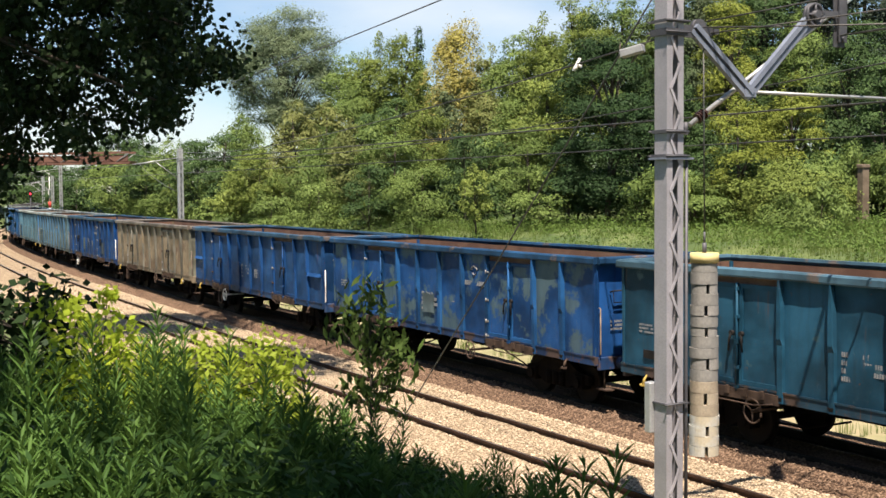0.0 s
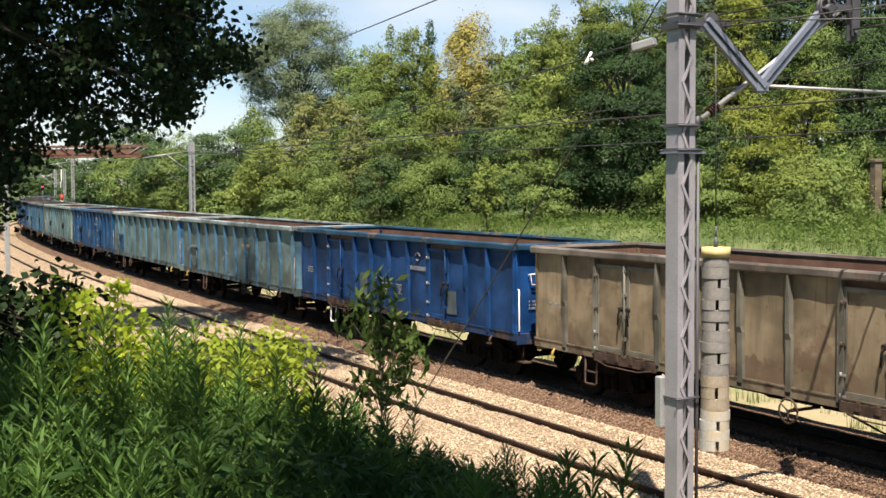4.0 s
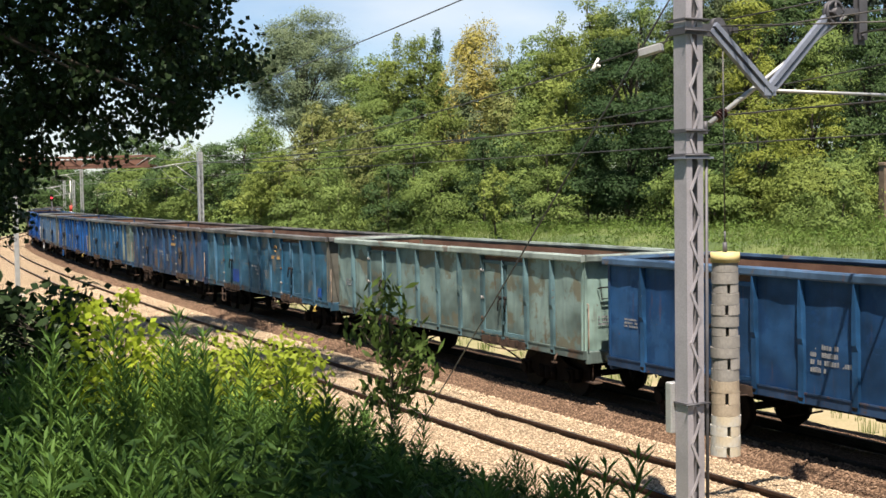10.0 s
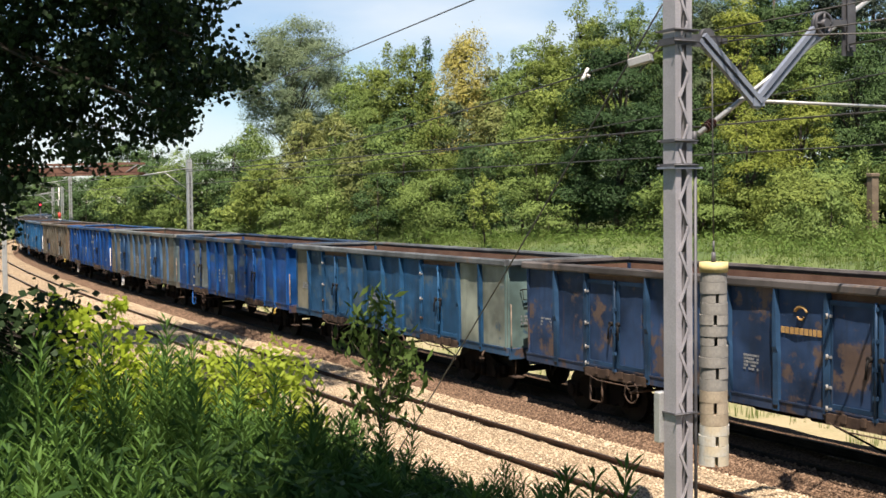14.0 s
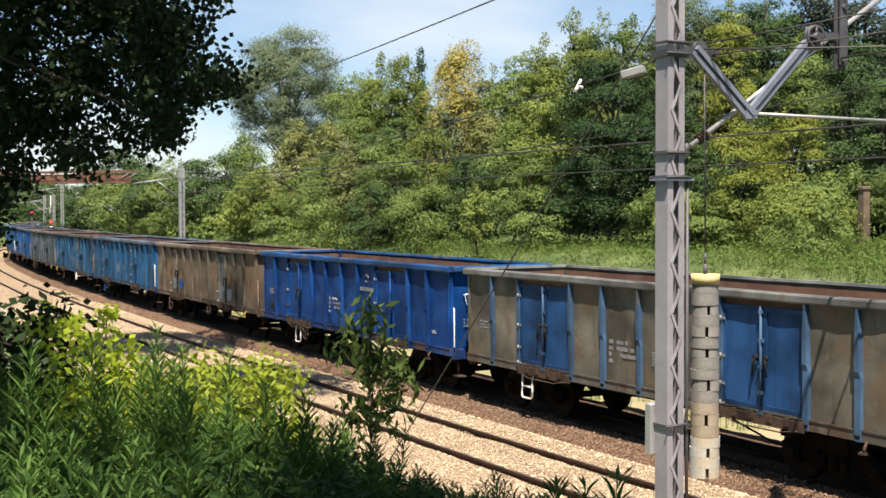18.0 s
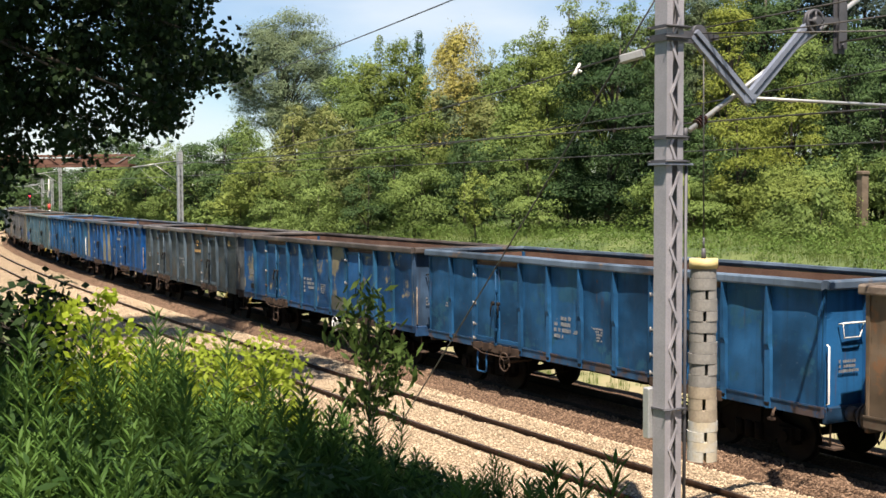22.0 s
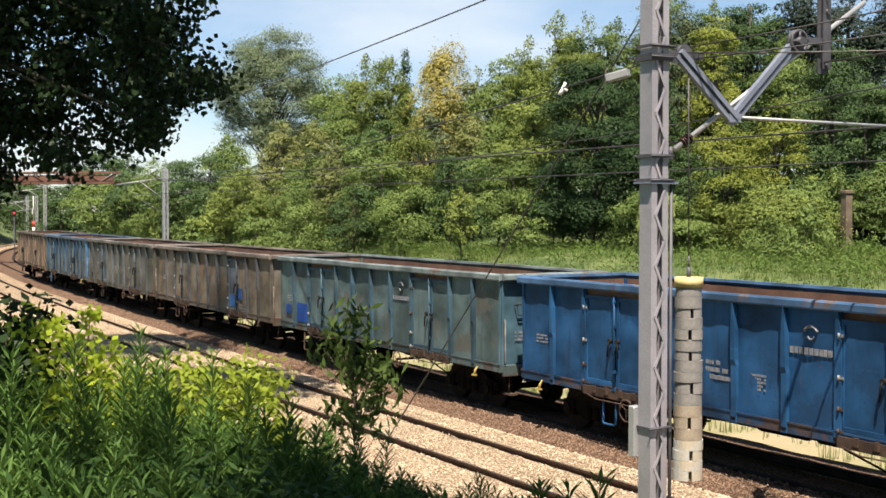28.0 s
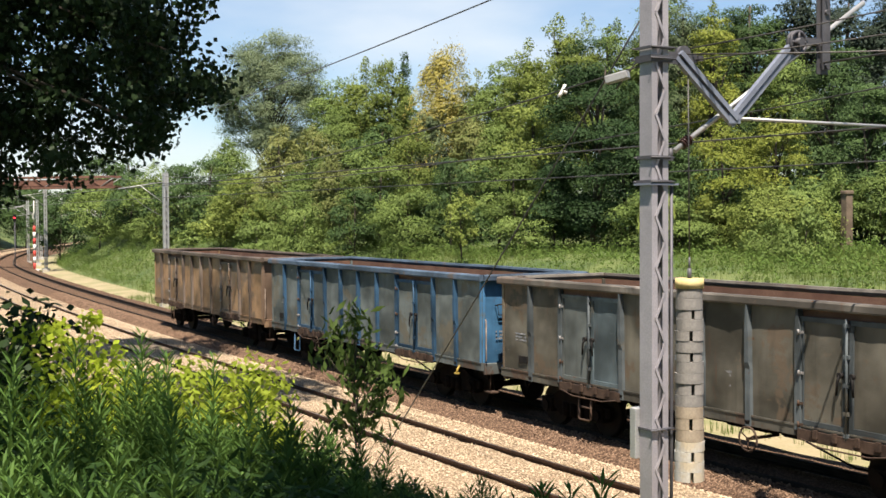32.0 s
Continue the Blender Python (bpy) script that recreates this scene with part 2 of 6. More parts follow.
    relief(nt, b, grain(nt, v, 2.6, 4), 0.22, 0.05)
    return mt


M_RUST = simple("rust_plate", (0.11, 0.055, 0.034), (0.17, 0.095, 0.06), 1.5, 0.85, bump=0.3, fine=25)
# grime, with the deep shade below the wagons put into its near-black
M_UNDER = simple("grime_and_shade_underframe", (0.006, 0.005, 0.0045), (0.012, 0.0095, 0.008), 3.0, 0.9, bump=0.3, fine=30, spec=0.04)
M_SOLE = simple("rusty_sill", (0.04, 0.028, 0.022), (0.085, 0.058, 0.042), 2.0, 0.85, bump=0.3, fine=25, spec=0.1)
# wheel steel carries that same shade in its colour
M_TYRE = simple("shaded_wheel_steel", (0.009, 0.007, 0.006), (0.017, 0.013, 0.01), 4.0, 0.7, 0.0, 0.1, 40, 0.06)
M_WHITE = simple("white_paint", (0.62, 0.60, 0.55), (0.75, 0.73, 0.68), 4.0, 0.6, bump=0.05)
M_YELLOW = simple("yellow_paint", (0.34, 0.24, 0.05), (0.45, 0.32, 0.08), 5.0, 0.6, bump=0.05)
M_RED = simple("red_paint", (0.42, 0.04, 0.03), (0.5, 0.06, 0.04), 5.0, 0.6, bump=0.05)
M_BLACK = simple("black_iron", (0.012, 0.012, 0.012), (0.025, 0.022, 0.02), 5.0, 0.7, bump=0.1, spec=0.08)

# ---- ground, ballast, rails ----
def build_ground():
    def axis(lo, hi, d):
        core = list(np.arange(lo, hi + 0.01, d))
        out, step, v = [], d, hi
        while v < 3000:
            step *= 1.35
            v += step
            out.append(v)
        low, step, v = [], d, lo
        while v > -3000:
            step *= 1.35
            v -= step
            low.append(v)
        return np.array(low[::-1] + core + out)
    xs, ys = axis(-80, 50, 1.0), axis(-12, 190, 1.0)
    X, Y = np.meshgrid(xs, ys)
    S, N = plan_of(X.ravel(), Y.ravel())
    Z = ground_z(S, N)
    bumpy = np.array([noise.noise((x * 0.35, y * 0.35, 0)) * 0.16 + noise.noise((x * 0.08, y * 0.08, 5)) * 0.35 for x, y in zip(X.ravel(), Y.ravel())])
    Z = Z + bumpy * np.clip((np.abs(N - 2.0) - 7.0) / 4.0, 0, 1)
    nx = len(xs)
    faces = [(j * nx + i, j * nx + i + 1, (j + 1) * nx + i + 1, (j + 1) * nx + i) for j in range(len(ys) - 1) for i in range(nx - 1)]
    me = mesh_of("ground", list(zip(X.ravel().tolist(), Y.ravel().tolist(), Z.tolist())), faces, [M_GRASS], True)
    tagged(new("ground", me), "grassy railway bank and cutting slope of summer grass", "ground", kind="structure")


build_ground()


def ballast(name, c1, c2, c3):
    """Broken stone: every stone its own tone, deep dark joints."""
    mt, nt, b = shader(name, 0.95, 0.0, 0.06)
    v = coords(nt)
    vo = node(nt, "TexVoronoi", Scale=21.0)
    nt.links.new(v, vo.inputs["Vector"])
    sep = nt.nodes.new("ShaderNodeSeparateColor")
    nt.links.new(vo.outputs["Color"], sep.inputs[0])
    c = blend(nt, sep.outputs[0], c1, c2)
    c = blend(nt, times(nt, steps(nt, sep.outputs[1], 0.7, 0.9), 0.7), c, c3)
    c = blend(nt, times(nt, steps(nt, grain(nt, v, 0.9, 4), 0.5, 0.75), 0.55), c, c3)
    d = steps(nt, vo.outputs["Distance"], 0.35, 0.62)
    c = blend(nt, times(nt, d, 0.7), c, tuple(0.3 * x for x in c3))
    nt.links.new(c, b.inputs["Base Color"])
    inv = nt.nodes.new("ShaderNodeMath")
    inv.operation = "SUBTRACT"
    inv.inputs[0].default_value = 1.0
    nt.links.new(vo.outputs["Distance"], inv.inputs[1])
    relief(nt, b, inv.outputs[0], 1.0, 0.05)
    return mt


M_BALLAST = ballast("ballast_limestone", (0.37, 0.285, 0.185), (0.50, 0.395, 0.265), (0.25, 0.18, 0.11))
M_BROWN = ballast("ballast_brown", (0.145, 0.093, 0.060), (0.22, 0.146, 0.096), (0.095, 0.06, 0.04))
M_SAND = simple("sandy_verge", (0.27, 0.225, 0.13), (0.16, 0.165, 0.07), 0.6, 0.95, bump=0.5, fine=12, dist=0.03)
STATIONS = list(np.arange(-60, 96, 3.0)) + list(np.arange(96, 260, 3.0))


def rough_bed(name, profile, mat, label, seed):
    """A bed of ballast along the track, its surface uneven."""
    bm = bmesh.new()
    st = np.arange(-24, 70, 0.35).tolist() + np.arange(70, 260, 2.0).tolist()
    st = [-60.0, -40.0] + st
    ns = []
    for (n0, z0), (n1, z1) in zip(profile, profile[1:]):
        k = max(1, int(abs(n1 - n0) / 0.3))
        ns += [(n0 + (n1 - n0) * i / k, z0 + (z1 - z0) * i / k) for i in range(k)]
    ns.append(profile[-1])
    rows = []
    for s in st:
        row = []
        for j, (n, z) in enumerate(ns):
            q = noise.noise((s * 0.8, n * 1.3, seed)) * 0.035 + noise.noise((s * 2.7, n * 2.7, seed)) * 0.02
            row.append(bm.verts.new(along(s, n, z + (q if 0 < j < len(ns) - 1 else 0))))
        rows.append(row)
    for a, b in zip(rows, rows[1:]):
        for j in range(len(ns) - 1):
            bm.faces.new((a[j], a[j + 1], b[j + 1], b[j])).smooth = True
    return tagged(part(name, bm, mat), label, "ballast", kind="structure")


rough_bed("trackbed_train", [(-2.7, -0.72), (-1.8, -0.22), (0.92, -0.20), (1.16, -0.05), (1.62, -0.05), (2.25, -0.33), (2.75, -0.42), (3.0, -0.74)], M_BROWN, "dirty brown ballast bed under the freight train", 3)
rough_bed("trackbed_near", [(1.5, -0.74), (1.78, -0.36), (2.4, -0.16), (2.9, -0.12), (5.9, -0.115), (6.9, -0.32), (8.3, -0.72)], M_BALLAST, "pale limestone ballast bed of the empty near track", 7)
rough_bed("verge", [(-5.3, -0.62), (-4.6, -0.40), (-3.4, -0.50), (-2.4, -0.66)], M_SAND, "sandy verge with dry grass along the far rail", 11)


def build_rails():
    prof = [(-0.036, 0.0), (0.036, 0.0), (0.036, -0.04), (0.009, -0.055), (0.009, -0.14), (0.07, -0.165), (0.07, -0.178), (-0.07, -0.178), (-0.07, -0.165), (-0.009, -0.14), (-0.009, -0.055), (-0.036, -0.04)]
    for name, c, lab in (("track_train", TRAIN_N, "running track with worn rails under the freight train"), ("track_near", TRACK_GAP, "empty railway track with rusty brown rails")):
        tr = tagged(new(name), lab, "railway track", kind="structure")
        for k in (-0.753, 0.753):
            bm = bmesh.new()
            sweep(bm, [(c + k + n, z) for n, z in prof], STATIONS)
            rl = part("rail", bm, M_RAIL if c == TRACK_GAP else M_TRACK_SHADE, tr)
            bm = bmesh.new()
            w = 0.026 if c == TRAIN_N else 0.012
            sweep(bm, [(c + k - w, 0.001), (c + k + w, 0.001), (c + k + w, 0.003), (c + k - w, 0.003)], STATIONS)
            part("rail_head", bm, M_RAILTOP if c == TRACK_GAP else M_TRACK_SHADE, rl, "narrow polished running band")
        bm = bmesh.new()
        box(bm, -0.13, 0.13, -1.3, 1.3, -0.40, -0.232)
        me = mesh_from_bed(bm, M_SLEEPER if c == TRACK_GAP else M_TRACK_SHADE)
        for i in range(-34, 96):
            s = i * 0.62
            place("sleeper", me, tr, "", Matrix.Translation(along(s, c)) @ pose(0, 0, 0, 0, 0, heading(s)))


def mesh_from_bed(bm, mat):
    bmesh.ops.bevel(bm, geom=bm.edges[:], offset=0.02, segments=1, affect="EDGES")
    me = bpy.data.meshes.new("sleeper")
    bm.to_mesh(me)
    bm.free()
    me.materials.append(mat)
    return me


M_SLEEPER = simple("concrete_sleeper", (0.30, 0.25, 0.18), (0.40, 0.34, 0.26), 3.0, 0.9, bump=0.3)
# the wagons' shade is put into this black of the train's rails and sleepers
M_TRACK_SHADE = simple("track_shade_black", (0.018, 0.015, 0.012), (0.04, 0.032, 0.025), 3.0, 0.8, bump=0.3, spec=0.1)
build_rails()


def scatter_stones(name, label, mat, s0, s1, n0, n1, count, zf, seed, size=(0.03, 0.06)):
    """Loose angular stones lying on the ballast, denser near the camera."""
    rng = np.random.default_rng(seed)
    base = np.array([(1, 0, 0), (-1, 0, 0), (0, 1, 0), (0, -1, 0), (0, 0, 0.8), (0, 0, -0.6)], float)
    faces = np.array([(0, 2, 4), (2, 1, 4), (1, 3, 4), (3, 0, 4), (2, 0, 5), (1, 2, 5), (3, 1, 5), (0, 3, 5)])
    s = s0 + (s1 - s0) * rng.random(count) ** 1.35
    n = rng.uniform(n0, n1, count)
    a = np.interp(s, S_ALL, TRACK_A)
    X = np.interp(s, S_ALL, TRACK_X) - np.sin(a) * n
    Y = np.interp(s, S_ALL, TRACK_Y) + np.cos(a) * n
    Z = zf(n) + rng.uniform(-0.01, 0.02, count)
    R = rng.uniform(*size, count)
    V = base[None] * rng.uniform(0.6, 1.25, (count, 6, 1)) * R[:, None, None]
    th = rng.uniform(0, 6.28, count)
    c, d = np.cos(th)[:, None], np.sin(th)[:, None]
    V = np.stack([V[..., 0] * c - V[..., 1] * d, V[..., 0] * d + V[..., 1] * c, V[..., 2] + 0.3 * V[..., 0]], -1)
    V = V + np.stack([X, Y, Z], 1)[:, None]
    F = faces[None] + 6 * np.arange(count)[:, None, None]
    me = mesh_of(name, V.reshape(-1, 3).tolist(), F.reshape(-1, 3).tolist(), [mat])
    tagged(new(name, me), label, "ballast stones", kind="stuff")


def stone_mat(name, c1, c2):
    mt, nt, b = shader(name, 0.95, 0.0, 0.2)
    geo = nt.nodes.new("ShaderNodeNewGeometry")
    nt.links.new(blend(nt, geo.outputs["Random Per Island"], c1, c2), b.inputs["Base Color"])
    return mt


_near_z = lambda n: np.interp(n, [1.78, 2.4, 2.9, 5.9, 6.9, 8.3], [-0.36, -0.16, -0.12, -0.115, -0.32, -0.72])
scatter_stones("pale_stones", "loose pale limestone stones on the near track bed", stone_mat("stone_pale", (0.34, 0.265, 0.175), (0.57, 0.46, 0.32)), -13, 48, 1.8, 7.6, 46000, _near_z, 21, (0.014, 0.03))
scatter_stones("brown_stones", "loose brown stones beside the train", stone_mat("stone_brown", (0.135, 0.087, 0.056), (0.255, 0.172, 0.115)), -13, 60, 1.14, 2.5, 20000, lambda n: np.interp(n, [1.16, 1.62, 2.25, 2.75], [-0.05, -0.05, -0.33, -0.42]), 22, (0.014, 0.034))

# ---- the freight train: 26 open wagons ----
HALF, WALL, RIM_Z, FLOOR = 6.6, 1.46, 3.255, 1.17
RIBS_A = (-5.42, -4.33, -2.29, -1.17, 0.0, 1.17, 2.29, 4.33, 5.42)
RIBS_B = tuple(-5.5 + 1.222 * i for i in range(10))


def prism(bm, pts, dy=(0, 0), mat=0):
    """Side-on plates: pts are (x, y, z) of one face, pushed by dy in y."""
    a = [bm.verts.new(p) for p in pts]
    b = [bm.verts.new((p[0], p[1] + dy[0], p[2])) for p in pts]
    n = len(pts)
    bm.faces.new(a).material_index = mat
    bm.faces.new(b[::-1]).material_index = mat
    for i in range(n):
        bm.faces.new((a[i], b[i], b[(i + 1) % n], a[(i + 1) % n])).material_index = mat


def mesh_from(bm, name, mats):
    bmesh.ops.recalc_face_normals(bm, faces=bm.faces)
    me = bpy.data.meshes.new(name)
    bm.to_mesh(me)
    bm.free()
    for mt in mats:
        me.materials.append(mt)
    return me


def dented_panel(w, z0, z1, seed, amount=0.042):
    """A wall plate with bulges and dents between its ribs; paint outside, rust inside."""
    bm = bmesh.new()
    nx, nz = max(4, int(w / 0.16)), 11
    front = []
    for j in range(nz + 1):
        for i in range(nx + 1):
            x, z = -w / 2 + w * i / nx, z0 + (z1 - z0) * j / nz
            k = math.sin(math.pi * i / nx) * math.sin(math.pi * j / nz)
            d = k * (noise.noise((x * 1.6 + seed * 7.3, z * 1.5, seed)) * amount * 1.6 + noise.noise((x * 4 + seed, z * 4, 9)) * amount * 0.55 - amount * 0.25)
            front.append(bm.verts.new((x, d, z)))
    for j in range(nz):
        for i in range(nx):
            a = j * (nx + 1) + i
            bm.faces.new((front[a], front[a + 1], front[a + nx + 2], front[a + nx + 1])).smooth = True
    me = bpy.data.meshes.new("panel")
    bm.to_mesh(me)
    bm.free()
    me.materials.append(M_RUST)
    return me


def door_leaf(w, z0, z1, seed):
    """A door leaf: raised flat frame round a dented plate."""
    bm = bmesh.new()
    f = 0.075
    nx, nz = 5, 9
    vs = []
    for j in range(nz + 1):
        for i in range(nx + 1):
            x, z = -w / 2 + f + (w - 2 * f) * i / nx, z0 + f + (z1 - z0 - 2 * f) * j / nz
            k = math.sin(math.pi * i / nx) * math.sin(math.pi * j / nz)
            vs.append(bm.verts.new((x, k * noise.noise((x * 2 + seed * 3.1, z * 2, seed)) * 0.035, z)))
    for j in range(nz):
        for i in range(nx):
            a = j * (nx + 1) + i
            bm.faces.new((vs[a], vs[a + 1], vs[a + nx + 2], vs[a + nx + 1])).smooth = True
    me = bpy.data.meshes.new("door")
    bm.to_mesh(me)
    bm.free()
    me.materials.append(M_RUST)
    return me


def door_frame_mesh(w, z0, z1):
    """The raised flat frame of a door leaf, in one piece."""
    bm = bmesh.new()
    f = 0.08
    out = [(-w / 2, z0), (w / 2, z0), (w / 2, z1), (-w / 2, z1)]
    inn = [(-w / 2 + f, z0 + f), (w / 2 - f, z0 + f), (w / 2 - f, z1 - f), (-w / 2 + f, z1 - f)]
    rings = [[bm.verts.new((x, y, z)) for x, z in loop] for loop, y in ((inn, 0.02), (inn, -0.03), (out, -0.03), (out, 0.02))]
    for a, b in zip(rings, rings[1:] + rings[:1]):
        for i in range(4):
            bm.faces.new((a[i], a[(i + 1) % 4], b[(i + 1) % 4], b[i]))
    return mesh_from(bm, "door_frame", [M_RUST])


def lining_mesh():
    """The inner face of the near wall."""
    bm = bmesh.new()
    box(bm, -HALF + 0.08, HALF - 0.08, 0.05, 0.07, FLOOR, 3.13)
    return mesh_from(bm, "inner_lining", [M_RUST])


def rib_mesh():
    """A pressed stanchion: broad foot, a step half way, tapering to a point under the top rail."""
    bm = bmesh.new()
    rows = []
    for z, w, d in ((1.0, 0.15, 0.06), (1.25, 0.15, 0.062), (2.0, 0.145, 0.068), (2.1, 0.115, 0.095), (2.65, 0.10, 0.105), (3.1, 0.032, 0.11)):
        rows.append([bm.verts.new((x, y, z)) for x, y in ((-w / 2, 0.03), (-w * 0.42, -d), (w * 0.42, -d), (w / 2, 0.03))])
    for a, b in zip(rows, rows[1:]):
        for i in range(3):
            bm.faces.new((a[i], a[i + 1], b[i + 1], b[i]))
    bm.faces.new(rows[0])
    bm.faces.new(rows[-1][::-1])
    return mesh_from(bm, "rib", [M_RUST])


def hinge_post_mesh():
    """The post that carries a door: a flat bar with three hinge knuckles."""
    bm = bmesh.new()
    box(bm, -0.07, 0.07, -0.05, 0.03, 1.02, 2.6)
    prism(bm, [(-0.07, -0.05, 2.6), (0.07, -0.05, 2.6), (0.02, -0.08, 3.1), (-0.02, -0.08, 3.1)], (0.12, 0))
    return mesh_from(bm, "door_post", [M_RUST])


def hinges_mesh():
    bm = bmesh.new()
    tube(bm, [(0.03, -0.065, -0.045), (0.03, -0.065, 0.045)], 0.02, 8)
    box(bm, 0.03, 0.12, -0.055, -0.04, -0.022, 0.022)
    return mesh_from(bm, "hinge", [M_BLACK])


def lock_bar_mesh():
    """The upright bar between two leaves, with its keepers."""
    bm = bmesh.new()
    tube(bm, [(0, -0.06, 1.08), (0, -0.06, 3.0)], 0.024, 8)
    for z in (1.15, 1.5, 1.95, 2.4, 2.9):
        box(bm, -0.05, 0.05, -0.08, -0.02, z - 0.03, z + 0.03)
    return mesh_from(bm, "lock_bar", [M_RUST])


def latch_mesh():
    bm = bmesh.new()
    for k in (-1, 1):
        tube(bm, [(k * 0.12, -0.075, 2.1), (k * 0.15, -0.10, 2.0), (k * 0.17, -0.10, 1.78)], 0.028, 6, 0.018)
        tube(bm, [(k * 0.12, -0.04, 2.1), (k * 0.12, -0.10, 2.1)], 0.05, 8)
    return mesh_from(bm, "latch", [M_BLACK])


def rail_mesh(length, width=0.105):
    """A top rail: rolled section with a lip, slightly bent by use; x along, y out."""
    bm = bmesh.new()
    n = 14
    rows = []
    for i in range(n + 1):
        x = -length / 2 + length * i / n
        w = noise.noise((x * 0.9, length, 3)) * 0.012
        z = noise.noise((x * 0.7, length, 8)) * 0.012
        rows.append([bm.verts.new((x, y + w, zz + z)) for y, zz in ((0.02, 3.14), (-width, 3.10), (-width - 0.012, 3.13), (-width - 0.012, 3.225), (-width + 0.02, RIM_Z), (0.05, RIM_Z), (0.065, 3.2))])
    for a, b in zip(rows, rows[1:]):
        for j in range(7):
            bm.faces.new((a[j], b[j], b[(j + 1) % 7], a[(j + 1) % 7]))
    bm.faces.new(rows[0])
    bm.faces.new(rows[-1][::-1])
    return mesh_from(bm, "top_rail", [M_RUST])


def far_wall_mesh():
    bm = bmesh.new()
    box(bm, -HALF, HALF, WALL - 0.05, WALL - 0.005, FLOOR, 3.12, 1)
    box(bm, -HALF, HALF, WALL - 0.003, WALL + 0.03, FLOOR, 3.12, 0)
    for x in RIBS_A:
        box(bm, x - 0.07, x + 0.07, WALL + 0.03, WALL + 0.13, 1.0, 3.12, 0)
    return mesh_from(bm, "far_side_wall", [M_RUST, M_RUST])


def end_wall_mesh():
    """An end wall (towards +x) with bevelled corners and two stiffeners."""
    bm = bmesh.new()
    ny, nz = 10, 9
    vs = []
    for j in range(nz + 1):
        for i in range(ny + 1):
            y, z = (2.0 * i / ny - 1.0) * (WALL - 0.065), 1.12 + 2.0 * j / nz
            k = math.sin(math.pi * j / nz)
            vs.append(bm.verts.new((HALF - 0.02 + k * noise.noise((y * 1.5, z * 1.5, 4)) * 0.03, y, z)))
    for j in range(nz):
        for i in range(ny):
            a = j * (ny + 1) + i
            bm.faces.new((vs[a], vs[a + 1], vs[a + ny + 2], vs[a + ny + 1])).smooth = True
    me = bpy.data.meshes.new("end_wall")
    bm.to_mesh(me)
    bm.free()
    me.materials.append(M_RUST)
    return me


def end_lining_mesh():
    bm = bmesh.new()
    box(bm, HALF - 0.09, HALF - 0.075, -WALL + 0.135, WALL - 0.135, 1.12, 3.12)
    return mesh_from(bm, "end_lining", [M_RUST])


def end_rib_mesh():
    bm = bmesh.new()
    prism(bm, [(HALF - 0.02, -0.07, 1.0), (HALF + 0.10, -0.07, 1.0), (HALF + 0.13, -0.07, 2.6), (HALF + 0.12, -0.07, 3.12), (HALF - 0.02, -0.07, 3.12)], (0.14, 0))
    return mesh_from(bm, "end_rib", [M_RUST])


def corner_post_mesh():
    bm = bmesh.new()
    prism(bm, [(HALF - 0.12, -WALL - 0.025, 1.0), (HALF - 0.02, -WALL - 0.025, 1.0), (HALF + 0.02, -WALL - 0.025, 3.12), (HALF - 0.12, -WALL - 0.025, 3.12)], (0.12, 0))
    bmesh.ops.bevel(bm, geom=[e for e in bm.edges if abs(e.verts[0].co.z - e.verts[1].co.z) > 1], offset=0.03, segments=2, affect="EDGES")
    return mesh_from(bm, "corner_post", [M_RUST])


def headstock_mesh():
    bm = bmesh.new()
    box(bm, HALF - 0.05, HALF + 0.05, -WALL + 0.045, WALL - 0.045, 0.9, 1.17)
    bmesh.ops.bevel(bm, geom=bm.edges[:], offset=0.015, segments=1, affect="EDGES")
    return mesh_from(bm, "headstock", [M_RUST])


def handrail_mesh():
    bm = bmesh.new()
    tube(bm, [(HALF + 0.02, -WALL + 0.07, 1.22), (HALF + 0.09, -WALL + 0.045, 1.24), (HALF + 0.09, -WALL + 0.045, 2.18), (HALF + 0.02, -WALL + 0.07, 2.2)], 0.017, 6)
    return mesh_from(bm, "handrail", [M_WHITE])


def rung_mesh():
    bm = bmesh.new()
    tube(bm, [(HALF, -1.1, 2.52), (HALF + 0.13, -1.1, 2.55), (HALF + 0.13, -0.62, 2.55), (HALF, -0.62, 2.52)], 0.017, 6)
    tube(bm, [(HALF + 0.1, -1.1, 2.55), (HALF + 0.07, -1.05, 2.3), (HALF + 0.07, -0.68, 2.3), (HALF + 0.1, -0.62, 2.55)], 0.013, 6)
    return mesh_from(bm, "rung", [M_BLACK])


def foot_step_mesh():
    bm = bmesh.new()
    tube(bm, [(HALF - 0.05, -1.2, 0.95), (HALF - 0.05, -1.22, 0.5)], 0.016, 6)
    box(bm, HALF - 0.22, HALF + 0.12, -1.3, -1.08, 0.47, 0.5)
    return mesh_from(bm, "foot_step", [M_SOLE])


def buffer_mesh():
    bm = bmesh.new()
    def ring(x0, x1, r0, r1, y, seg=14):
        tube(bm, [(x0, y, 1.04), (x1, y, 1.04)], r0, seg, r1)
    ring(HALF + 0.02, HALF + 0.22, 0.125, 0.115, 0)
    ring(HALF + 0.22, HALF + 0.35, 0.085, 0.085, 0)
    ring(HALF + 0.35, HALF + 0.41, 0.2, 0.225, 0, 18)
    return mesh_from(bm, "buffer", [M_UNDER])


